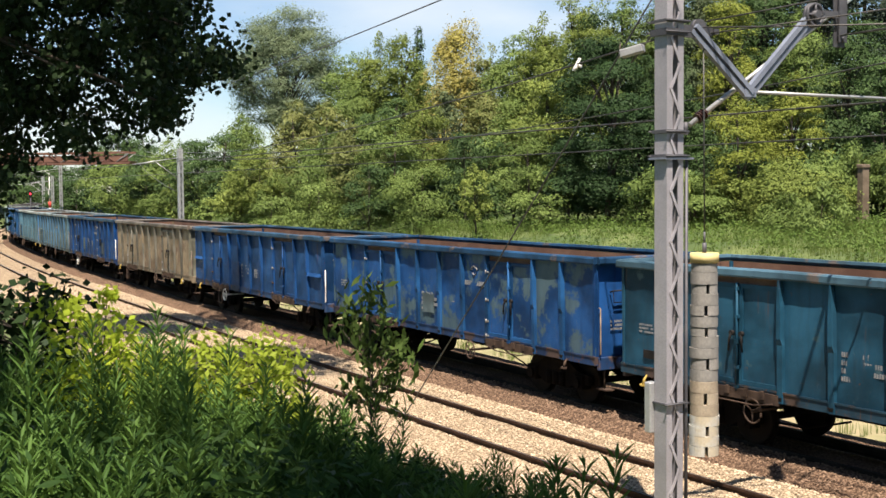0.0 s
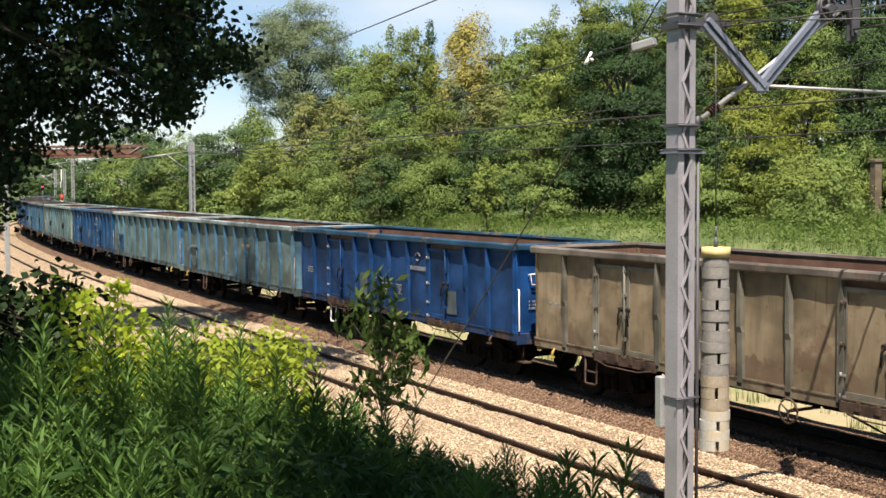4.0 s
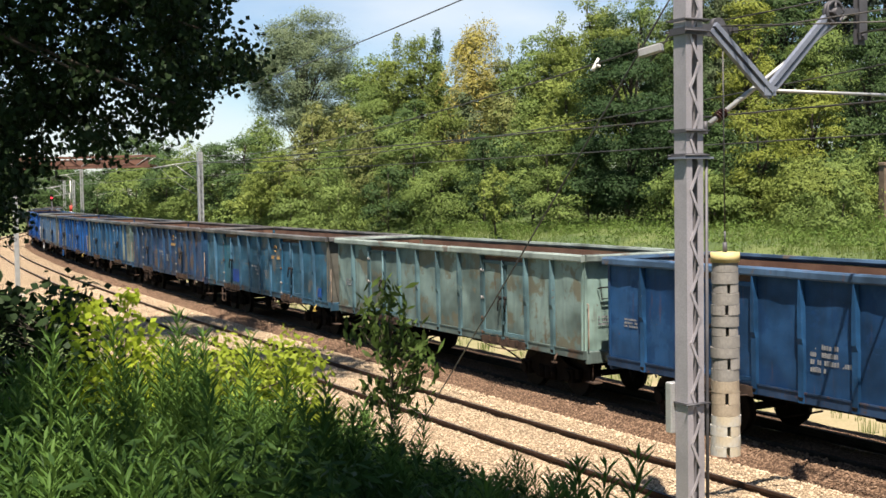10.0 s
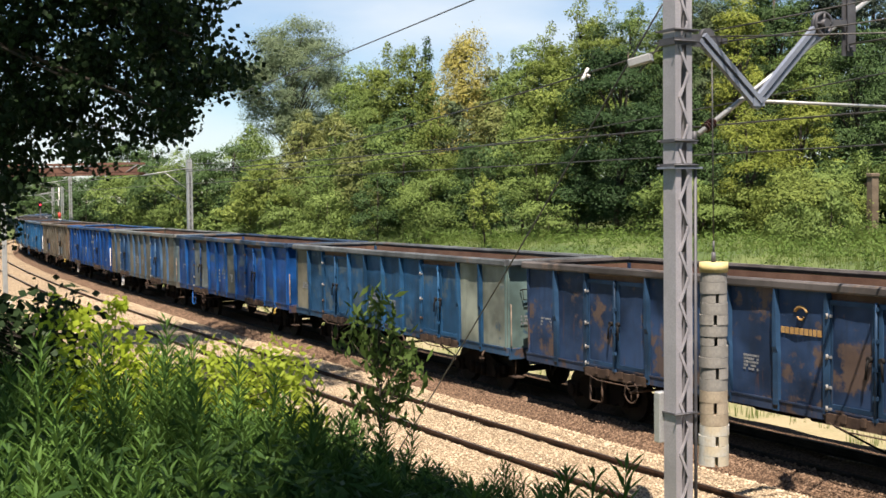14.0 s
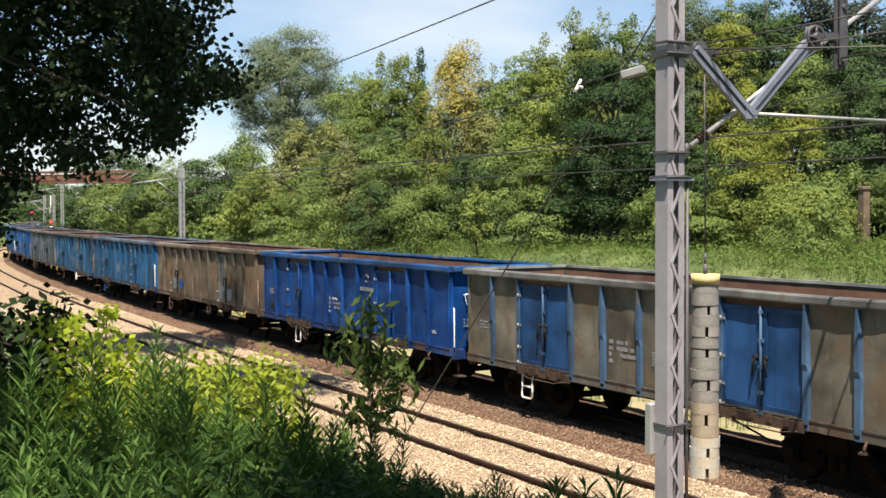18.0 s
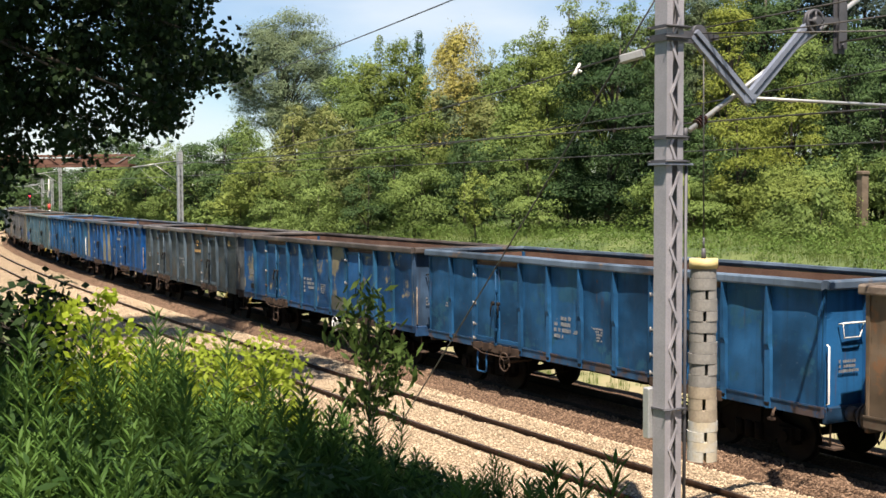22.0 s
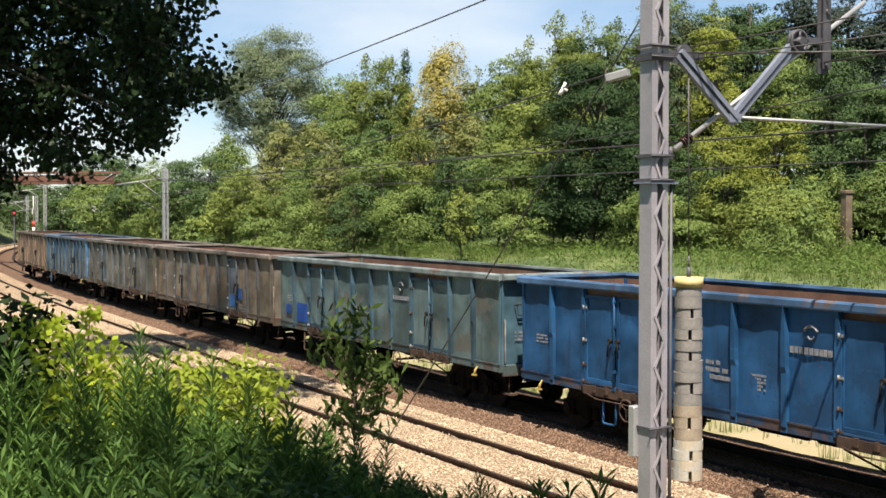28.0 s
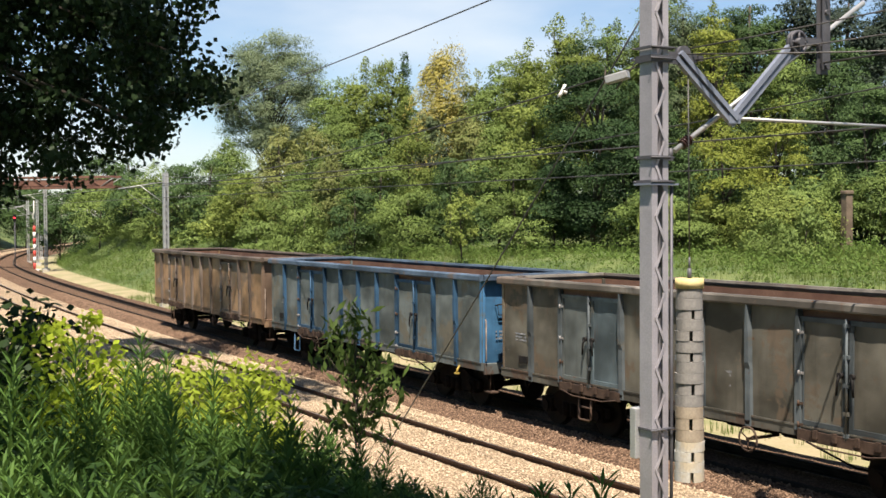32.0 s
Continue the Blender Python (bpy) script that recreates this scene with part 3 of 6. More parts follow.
def coupler_mesh():
    bm = bmesh.new()
    tube(bm, [(HALF, 0, 1.04), (HALF + 0.3, 0, 1.04), (HALF + 0.4, 0, 1.12), (HALF + 0.42, 0, 1.0)], 0.05, 8)
    tube(bm, [(HALF + 0.36, 0.05, 1.05), (HALF + 0.4, 0.05, 0.8), (HALF + 0.42, 0.0, 0.98)], 0.025, 6)
    for y in (-0.35, 0.3):
        tube(bm, [(HALF + 0.05, y, 0.95), (HALF + 0.15, y, 0.62), (HALF + 0.21, y, 0.5), (HALF + 0.3, y, 0.62), (HALF + 0.37, y, 0.9)], 0.025, 6)
    return mesh_from(bm, "coupler", [M_BLACK])


def sill_mesh():
    """The side sill under the wall, with a shoe under every rib."""
    bm = bmesh.new()
    box(bm, -HALF, HALF, -WALL - 0.035, -WALL + 0.06, 1.0, 1.185)
    box(bm, -HALF, HALF, -WALL - 0.05, -WALL - 0.036, 1.165, 1.195)
    for x in RIBS_A:
        prism(bm, [(x - 0.06, -WALL - 0.075, 1.10), (x + 0.06, -WALL - 0.075, 1.10), (x + 0.02, -WALL - 0.05, 0.98), (x - 0.02, -WALL - 0.05, 0.98)], (0.03, 0), 1)
    return mesh_from(bm, "side_sill", [M_SOLE, M_BLACK])


def door_sill_mesh():
    """The rusty ledge below a pair of doors with its bent guard rod."""
    bm = bmesh.new()
    box(bm, -1.0, 1.0, -WALL - 0.075, -WALL - 0.036, 0.95, 1.13)
    for x in (-0.6, -0.2, 0.25, 0.65):
        box(bm, x - 0.04, x + 0.04, -WALL - 0.12, -WALL - 0.076, 1.02, 1.16)
    tube(bm, [(-0.9, -WALL - 0.1, 0.98), (-0.5, -WALL - 0.12, 0.9), (0.5, -WALL - 0.12, 0.9), (0.9, -WALL - 0.1, 0.97)], 0.014, 5)
    return mesh_from(bm, "door_sill", [M_SOLE])


def underframe_mesh():
    bm = bmesh.new()
    box(bm, -HALF + 0.05, HALF - 0.05, -1.28, 1.28, FLOOR - 0.06, FLOOR)
    for y in (-0.42, 0.42):
        box(bm, -HALF + 0.05, HALF - 0.05, y - 0.07, y + 0.07, 0.86, FLOOR - 0.06)
    for x in (-5.2, -4.5, -2.4, -1.1, 0.0, 1.1, 2.4, 4.5, 5.2):
        box(bm, x - 0.06, x + 0.06, -1.25, 1.25, 0.92, FLOOR - 0.06)
    tube(bm, [(-0.9, 0.1, 0.72), (0.25, 0.1, 0.72)], 0.17, 14)
    tube(bm, [(0.9, -0.3, 0.78), (1.55, -0.3, 0.78)], 0.14, 12)
    tube(bm, [(-3.3, -0.7, 0.8), (3.3, -0.7, 0.8)], 0.025, 6)
    tube(bm, [(-3.3, 0.1, 0.62), (3.3, 0.1, 0.62)], 0.03, 6)
    for k in (-1, 1):
        tube(bm, [(k * 1.6, -0.55, 0.7), (k * 2.6, -0.5, 0.42), (k * 3.4, -0.5, 0.4)], 0.02, 5)
        tube(bm, [(k * 0.6, 0.5, 0.75), (k * 1.9, 0.6, 0.5), (k * 3.4, 0.5, 0.45)], 0.022, 5)
        prism(bm, [(k * 2.4, -0.2, 0.9), (k * 2.9, -0.2, 0.9), (k * 2.8, -0.2, 0.5), (k * 2.5, -0.2, 0.5)], (0.05, 0))
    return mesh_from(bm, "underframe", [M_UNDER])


def bogie_mesh():
    """A three-piece bogie: two cast side frames with axle boxes and springs, and a bolster."""
    bm = bmesh.new()
    for k in (-1, 1):
        y = k * 1.0
        pts = [(-1.2, y, 0.62), (-1.2, y, 0.42), (-0.72, y, 0.42), (-0.5, y, 0.28), (0.5, y, 0.28), (0.72, y, 0.42), (1.2, y, 0.42), (1.2, y, 0.62), (0.8, y, 0.68), (0.45, y, 0.86), (-0.45, y, 0.86), (-0.8, y, 0.68)]
        prism(bm, pts, (0.12, 0))
        for x in (-0.9, 0.9):
            box(bm, x - 0.16, x + 0.16, y - 0.08, y + 0.2, 0.32, 0.62)
            tube(bm, [(x, y - 0.1, 0.46), (x, y - 0.14, 0.46)], 0.12, 12)
        for x in (-0.25, 0.0, 0.25):
            tube(bm, [(x, y - 0.02, 0.3), (x, y - 0.02, 0.6)], 0.085, 10)
    box(bm, -0.3, 0.3, -1.05, 1.05, 0.58, 0.86)
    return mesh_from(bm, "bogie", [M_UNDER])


def wheel_mesh():
    bm = bmesh.new()
    for k in (-1, 1):
        tube(bm, [(0, k * 0.68, 0.46), (0, k * 0.71, 0.46)], 0.49, 28)
        tube(bm, [(0, k * 0.71, 0.46), (0, k * 0.82, 0.46)], 0.462, 28, 0.455)
        tube(bm, [(0, k * 0.82, 0.46), (0, k * 0.86, 0.46)], 0.12, 14)
    tube(bm, [(0, -0.9, 0.46), (0, 0.9, 0.46)], 0.075, 10)
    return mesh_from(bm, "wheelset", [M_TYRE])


def ladder_mesh(two=True):
    """Hanging step under the sill, a bent bar loop."""
    bm = bmesh.new()
    tube(bm, [(-0.2, -WALL, 0.95), (-0.2, -WALL - 0.02, 0.45), (-0.16, -WALL - 0.02, 0.42), (0.16, -WALL - 0.02, 0.42), (0.2, -WALL - 0.02, 0.45), (0.2, -WALL, 0.95)], 0.024, 6)
    if two:
        tube(bm, [(-0.2, -WALL, 0.68), (0.2, -WALL, 0.68)], 0.022, 6)
    return mesh_from(bm, "step_ladder", [M_SOLE])


def brake_wheel_mesh():
    bm = bmesh.new()
    y = -WALL - 0.08
    ring = [(0.21 * math.cos(a), y, 0.78 + 0.21 * math.sin(a)) for a in (2 * math.pi * i / 18 for i in range(19))]
    tube(bm, ring, 0.018, 6)
    for a in (0.5, 2.6, 4.7):
        tube(bm, [(0, y, 0.78), (0.2 * math.cos(a), y, 0.78 + 0.2 * math.sin(a))], 0.014, 5)
    tube(bm, [(0, y - 0.02, 0.78), (0, -0.8, 0.78)], 0.03, 8)
    return mesh_from(bm, "brake_wheel", [M_SOLE])


def tap_mesh():
    bm = bmesh.new()
    tube(bm, [(0, -WALL - 0.02, 1.02), (0, -WALL - 0.1, 0.95), (-0.02, -WALL - 0.1, 0.84)], 0.03, 6)
    box(bm, -0.09, 0.03, -WALL - 0.14, -WALL - 0.06, 0.82, 0.86)
    return mesh_from(bm, "brake_tap", [M_YELLOW])


def stiffener_mesh(w):
    bm = bmesh.new()
    prism(bm, [(-w / 2, -0.10, 1.98), (w / 2, -0.10, 1.98), (w / 2, -0.02, 2.08), (-w / 2, -0.02, 2.08)], (0.09, 0))
    return mesh_from(bm, "stiffener", [M_RUST])


def flap_mesh():
    """A small loading flap low in the first bay, with a gutter above."""
    bm = bmesh.new()
    box(bm, -0.36, 0.36, -0.045, 0.0, 1.3, 2.0)
    box(bm, -0.44, 0.44, -0.13, 0.0, 2.05, 2.13)
    for x in (-0.38, 0.38):
        tube(bm, [(x, -0.06, 1.22), (x, -0.06, 2.05)], 0.018, 6)
    return mesh_from(bm, "loading_flap", [M_RUST])


def bars_mesh(rows, seed, h=0.05):
    """Painted marks that cannot be read: short bars in rows. rows: (x, z, length)."""
    rnd = random.Random(seed)
    bm = bmesh.new()
    for x, z, length in rows:
        u = x
        while u < x + length:
            w = rnd.uniform(0.025, 0.05)
            box(bm, u, u + w, -0.014, -0.008, z, z + h * rnd.uniform(0.85, 1.0))
            u += w + (0.07 if rnd.random() < 0.18 else 0.014)
    return mesh_from(bm, "marking", [M_MARK])


def mark(ob):
    ob["kind"] = "stuff"
    return ob


def logo_mesh(h=0.11, length=0.9):
    bm = bmesh.new()
    rnd = random.Random(5)
    for r0, r1, a0, a1 in ((0.12, 0.18, 0.4, 2.7), (0.05, 0.09, 3.4, 6.0)):
        pts = [((r0 + r1) / 2 * math.cos(a), -0.011, 0.32 + (r0 + r1) / 2 * math.sin(a)) for a in np.linspace(a0, a1, 10)]
        tube(bm, pts, (r1 - r0) / 2, 4)
    u = -length / 2
    while u < length / 2:
        w = rnd.uniform(0.06, 0.09)
        box(bm, u, u + w, -0.014, -0.008, 0, h)
        u += w + 0.022
    return mesh_from(bm, "logo_mark", [M_MARK])


def lettering(text, size):
    """Painted letters standing upright on a wall that faces -y."""
    cu = bpy.data.curves.new("marking", "FONT")
    cu.body, cu.size, cu.extrude = text, size, 0.003
    ob = new("marking", cu)
    bpy.context.view_layer.update()
    me = bpy.data.meshes.new_from_object(ob.evaluated_get(bpy.context.evaluated_depsgraph_get()))
    bpy.data.objects.remove(ob)
    me.transform(Matrix.Translation((0, -0.012, 0)) @ pose(0, 0, 0, 90))
    me.materials.clear()
    me.materials.append(M_CHALKY)
    return me


M_CHALKY = simple("white_lettering", (0.34, 0.36, 0.38), (0.46, 0.47, 0.48), 6.0, 0.7, bump=0.05)
M_MARK = simple("faded_white_marking", (0.12, 0.132, 0.148), (0.23, 0.236, 0.235), 6.0, 0.7, bump=0.05)
DOOR_W = 0.97
PARTS = {
    "rib": rib_mesh(), "post": hinge_post_mesh(), "hinge": hinges_mesh(), "bar": lock_bar_mesh(), "latch": latch_mesh(),
    "rail": rail_mesh(2 * HALF + 0.12), "end_rail": rail_mesh(2 * WALL + 0.03, 0.13), "far": far_wall_mesh(), "end": end_wall_mesh(), "hand": handrail_mesh(), "rung": rung_mesh(),
    "step": foot_step_mesh(), "buffer": buffer_mesh(), "coupler": coupler_mesh(), "sill": sill_mesh(), "door_sill": door_sill_mesh(), "under": underframe_mesh(),
    "bogie": bogie_mesh(), "wheel": wheel_mesh(), "ladder": ladder_mesh(), "loop": ladder_mesh(False), "brake": brake_wheel_mesh(), "tap": tap_mesh(), "flap": flap_mesh(),
    "stiff": stiffener_mesh(1.05), "frame": door_frame_mesh(DOOR_W, 1.2, 2.98), "lining": lining_mesh(), "end_lining": end_lining_mesh(), "end_rib": end_rib_mesh(), "corner": corner_post_mesh(), "headstock": headstock_mesh(), "logo": logo_mesh(),
    "numbers": bars_mesh([(-0.45, 1.95, 0.12), (-0.2, 1.95, 0.42), (-0.45, 1.82, 0.12), (-0.2, 1.82, 0.55), (-0.45, 1.69, 0.85), (-0.45, 1.56, 0.34)], 1, 0.085),
    "numbers_short": bars_mesh([(-0.45, 1.95, 0.12), (-0.45, 1.82, 0.12), (-0.2, 1.82, 0.55), (-0.45, 1.69, 0.85)], 1, 0.085),
    "word_riv": lettering("RIV MC", 0.115), "word_eaos": lettering("Eaos", 0.115), "word_uic": lettering("UIC", 0.14),
    "grid": bars_mesh([(-0.2, 1.62 + 0.06 * i, 0.36) for i in range(5)], 2, 0.04),
    "small": bars_mesh([(-0.2, 1.85 + 0.07 * i, 0.4) for i in range(3)], 3, 0.04),
    "end_marks": bars_mesh([(-0.25, 1.72 + 0.08 * i, 0.42) for i in range(3)], 4, 0.05),
}
PANELS = {w: [dented_panel(w, 1.185, 3.12, k + w) for k in range(4)] for w in (1.15, 1.19, 1.1)}
DOORS = [door_leaf(DOOR_W, 1.2, 2.98, k) for k in range(4)]

BLUE, NAVY, BRIGHT, TEAL = (0.009, 0.058, 0.165), (0.012, 0.042, 0.12), (0.005, 0.063, 0.242), (0.013, 0.068, 0.105)
PALE, MOSS, BROWN, CLAY = (0.17, 0.235, 0.21), (0.1, 0.125, 0.1), (0.105, 0.08, 0.055), (0.16, 0.14, 0.1)
SLATE, CREAM, ORANGE, STEEL = (0.05, 0.053, 0.053), (0.27, 0.23, 0.15), (0.19, 0.12, 0.065), (0.055, 0.125, 0.18)

# kind, wall, patches, share of patches, ribs, rail, odd bays (number: colour), end wall, label
TRAIN = [
    ("doors", TEAL, (0.06, 0.11, 0.12), 0.2, (0.013, 0.074, 0.115), (0.09, 0.18, 0.22), {}, None, "dark teal open freight wagon with a pale top rail"),
    ("doors", BLUE, (0.075, 0.12, 0.13), 0.42, (0.011, 0.071, 0.175), (0.015, 0.067, 0.137), {}, (0.009, 0.067, 0.206), "blue open freight wagon with pale worn paint patches"),
    ("smooth", (0.01, 0.054, 0.137), NAVY, 0.35, BLUE, (0.029, 0.084, 0.137), {}, None, "blue open freight wagon with a bar across its end bays"),
    ("doors", (0.20, 0.158, 0.10), (0.15, 0.105, 0.07), 0.45, (0.13, 0.125, 0.1), (0.16, 0.14, 0.115), {}, (0.16, 0.16, 0.12), "clay-brown dusty open freight wagon with rusty sills"),
    ("doors", (0.008, 0.040, 0.115), NAVY, 0.3, (0.008, 0.05, 0.145), (0.022, 0.076, 0.125), {}, (0.008, 0.067, 0.212), "deep blue open freight wagon with white marks"),
    ("plain", (0.098, 0.14, 0.135), (0.085, 0.10, 0.08), 0.4, STEEL, (0.22, 0.27, 0.27), {}, (0.09, 0.18, 0.22), "grey-green open freight wagon with blue-grey ribs"),
    ("plain", (0.115, 0.162, 0.152), (0.085, 0.11, 0.09), 0.35, (0.07, 0.15, 0.18), (0.3, 0.33, 0.3), {1: (0.015, 0.059, 0.125)}, (0.05, 0.15, 0.26), "pale green open freight wagon, dented, with closely set ribs"),
    ("doors", (0.012, 0.054, 0.125), (0.009, 0.042, 0.119), 0.45, (0.015, 0.071, 0.156), (0.07, 0.13, 0.2), {}, (0.015, 0.084, 0.162), "blue open freight wagon with darker repainted bays"),
    ("doors", (0.13, 0.185, 0.17), (0.13, 0.12, 0.08), 0.45, (0.08, 0.145, 0.16), (0.24, 0.29, 0.26), {}, (0.18, 0.27, 0.24), "pale green weathered open freight wagon with rust stains"),
    ("doors", (0.03, 0.10, 0.145), (0.11, 0.11, 0.10), 0.32, (0.05, 0.12, 0.17), (0.13, 0.13, 0.125), {2: (0.022, 0.092, 0.119), 8: (0.018, 0.084, 0.137)}, (0.1, 0.1, 0.085), "teal and brown patched open freight wagon"),
    ("doors", (0.02, 0.043, 0.09), (0.11, 0.075, 0.055), 0.38, (0.02, 0.054, 0.101), (0.1, 0.09, 0.085), {}, (0.021, 0.063, 0.117), "slate-blue rusty open freight wagon with brown stains"),
    ("doors", (0.016, 0.067, 0.131), (0.07, 0.1, 0.12), 0.35, (0.018, 0.076, 0.15), (0.12, 0.13, 0.135), {0: (0.16, 0.15, 0.11), 10: (0.17, 0.19, 0.155), 11: (0.17, 0.19, 0.16)}, (0.12, 0.18, 0.17), "blue open freight wagon with pale end bays"),
    ("doors", (0.005, 0.05, 0.18), (0.05, 0.075, 0.10), 0.3, (0.007, 0.063, 0.19), (0.04, 0.07, 0.11), {2: (0.09, 0.105, 0.105), 3: (0.09, 0.105, 0.105), 6: (0.1, 0.11, 0.1)}, (0.006, 0.071, 0.237), "bright blue open freight wagon with grey door leaves"),
    ("doors", (0.105, 0.1, 0.08), (0.13, 0.1, 0.065), 0.4, (0.05, 0.1, 0.16), (0.15, 0.16, 0.15), {2: (0.012, 0.056, 0.14), 3: (0.012, 0.056, 0.14), 8: (0.012, 0.058, 0.15), 9: (0.012, 0.058, 0.15)}, (0.07, 0.1, 0.11), "grey-brown open freight wagon with blue doors"),
    ("doors", (0.0025, 0.042, 0.165), (0.005, 0.035, 0.12), 0.2, (0.004, 0.052, 0.19), (0.015, 0.084, 0.225), {}, (0.004, 0.071, 0.268), "freshly painted bright blue open freight wagon, white handrails"),
    ("doors", (0.115, 0.085, 0.057), (0.19, 0.10, 0.05), 0.42, (0.1, 0.09, 0.07), (0.16, 0.13, 0.1), {8: (0.1, 0.1, 0.1)}, (0.11, 0.085, 0.06), "brown rusty open freight wagon with blue scraps on its doors"),
    ("doors", (0.013, 0.076, 0.159), (0.022, 0.084, 0.137), 0.3, (0.015, 0.084, 0.175), (0.1, 0.14, 0.19), {}, (0.011, 0.084, 0.193), "mid-blue open freight wagon, dented walls"),
    ("doors", (0.010, 0.066, 0.159), (0.24, 0.2, 0.11), 0.30, (0.018, 0.084, 0.15), (0.09, 0.075, 0.065), {}, (0.05, 0.09, 0.14), "blue open freight wagon with cream paint scars"),
    ("doors", (0.036, 0.046, 0.051), (0.072, 0.062, 0.050), 0.3, (0.058, 0.082, 0.102), (0.13, 0.12, 0.115), {}, (0.075, 0.085, 0.09), "charcoal-grey sooty open freight wagon"),
    ("doors", (0.01, 0.063, 0.168), (0.015, 0.05, 0.112), 0.3, (0.012, 0.071, 0.187), (0.1, 0.12, 0.15), {0: (0.24, 0.21, 0.14), 4: (0.18, 0.17, 0.125), 5: (0.2, 0.18, 0.12)}, (0.006, 0.076, 0.237), "blue open freight wagon with cream middle bays"),
    ("doors", (0.013, 0.067, 0.147), (0.015, 0.054, 0.125), 0.3, (0.015, 0.076, 0.162), (0.08, 0.16, 0.26), {}, (0.022, 0.084, 0.137), "blue open freight wagon with white marks on its wall"),
    ("doors", (0.076, 0.113, 0.112), (0.10, 0.10, 0.085), 0.35, (0.048, 0.095, 0.115), (0.17, 0.21, 0.205), {}, (0.07, 0.14, 0.165), "teal-grey open freight wagon with blue touch-up squares"),
    ("doors", (0.135, 0.115, 0.085), (0.19, 0.11, 0.06), 0.4, (0.075, 0.08, 0.085), (0.17, 0.145, 0.12), {8: (0.08, 0.1, 0.12)}, (0.14, 0.125, 0.1), "dusty brown open freight wagon with a streaked end"),
    ("doors", (0.1, 0.095, 0.075), (0.13, 0.1, 0.07), 0.35, (0.075, 0.09, 0.095), (0.18, 0.165, 0.14), {2: (0.1, 0.115, 0.11), 3: (0.09, 0.12, 0.13)}, (0.11, 0.105, 0.085), "grey-brown open freight wagon with faded marks"),
    ("doors", (0.115, 0.135, 0.13), (0.13, 0.12, 0.09), 0.4, (0.03, 0.075, 0.12), (0.08, 0.12, 0.17), {}, (0.06, 0.17, 0.28), "blue-grey weathered open freight wagon with a light blue end"),
    ("doors", (0.24, 0.155, 0.085), (0.14, 0.11, 0.08), 0.4, (0.13, 0.105, 0.085), (0.12, 0.095, 0.075), {}, (0.12, 0.085, 0.06), "orange-brown rusty last open freight wagon of the train"),
]
WAGONS = []


def build_wagon(i, spec):
    kind, wall, patch, share, rib, rail, odd, end, label = spec
    rnd = random.Random(100 + i)
    P = PARTS
    rust = 0.5 if wall[0] > 0.09 else 0.3
    m_wall = paint("wall_paint_%d" % i, wall, patch, share, rust)
    m_rib = paint("rib_paint_%d" % i, rib, wall, 0.15, rust)
    m_rail = paint("rail_paint_%d" % i, tuple(0.8 * a for a in rail), (0.13, 0.10, 0.08), 0.25, rust)
    m_end = paint("end_paint_%d" % i, end, wall, 0.2, rust) if end else m_wall
    odd_mats = {k: paint("bay_paint_%d" % i, c, wall, 0.1, rust) for k, c in odd.items()}
    w = tagged(new("open_wagon"), label, "freight wagon", "wagons of the freight train")
    on = lambda name, key, m=None, mt=None, lab="": place(name, P[key], w, lab, m, mt)
    at = lambda x, y=-WALL, z=0: pose(x, y, z)
    flip = pose(0, 0, 0, 0, 0, 180)
    on("underframe", "under")
    for x in (-4.5, 4.5):
        b = on("bogie", "bogie", pose(x, 0, 0))
        for k in (-0.9, 0.9):
            place("wheelset", P["wheel"], b, "", pose(k, 0, 0))
    on("far_side_wall", "far", None, m_wall)
    on("top_rail", "rail", at(0), m_rail)
    on("top_rail", "rail", pose(0, WALL, 0, 0, 0, 180), m_rail)
    on("end_rail", "end_rail", pose(HALF, 0, 0.004, 0, 0, 90), m_rail)
    on("end_rail", "end_rail", pose(-HALF, 0, 0.004, 0, 0, -90), m_rail)
    m_sill = paint("sill_paint_%d" % i, tuple(0.72 * a + 0.012 for a in wall), (0.085, 0.055, 0.04), 0.4, 0.8)
    on("side_sill", "sill", None, m_sill)
    on("inner_lining", "lining", at(0))
    for turn, mt in ((Matrix.Identity(4), m_end), (flip, m_wall)):
        on("end_wall", "end", turn, mt)
        on("end_lining", "end_lining", turn)
        on("headstock", "headstock", turn, m_sill)
        for y in (-0.45, 0.45):
            on("end_rib", "end_rib", turn @ pose(0, y, 0), mt)
        on("corner_post", "corner", turn, mt)
        on("corner_post", "corner", turn @ pose(0, 2 * WALL - 0.07, 0), mt)
    on("handrail", "hand", None, None if i in (2, 4, 14, 16, 20) else M_CHALK, "whitish bent handrail" if i in (2, 4, 14, 16, 20) else "")
    on("rung", "rung", None, M_WHITE if i in (2, 4, 14, 16, 20) else None)
    on("foot_step", "step")
    # near wall
    if kind == "plain":
        xs = (-HALF,) + RIBS_B + (HALF,)
        for x in RIBS_B:
            on("rib", "rib", at(x), m_rib)
        bays = [(a, b, "panel") for a, b in zip(xs, xs[1:])]
        on("loading_flap", "flap", at(-4.89), odd_mats.get(1, m_wall))
    else:
        bays = []
        xs = (-HALF,) + RIBS_A + (HALF,)
        for a, b in zip(xs, xs[1:]):
            if b - a > 1.5:
                bays += [(a, (a + b) / 2, "door"), ((a + b) / 2, b, "door")]
            else:
                bays.append((a, b, "panel"))
        for x in RIBS_A:
            if x in (-4.33, 2.29):
                post = on("door_post", "post", at(x), m_rib)
                for z in (1.2, 1.55, 2.05, 2.72):
                    place("hinge", P["hinge"], post, "", pose(0, 0, z), M_GREYISH if (i + int(z * 9)) % 3 else M_SOLE)
            else:
                on("rib", "rib", at(x), m_rib)
        for x in (-3.31, 3.31):
            bar = on("lock_bar", "bar", at(x), m_rib)
            place("latch", P["latch"], bar)
            on("door_sill", "door_sill", at(x, 0.0))
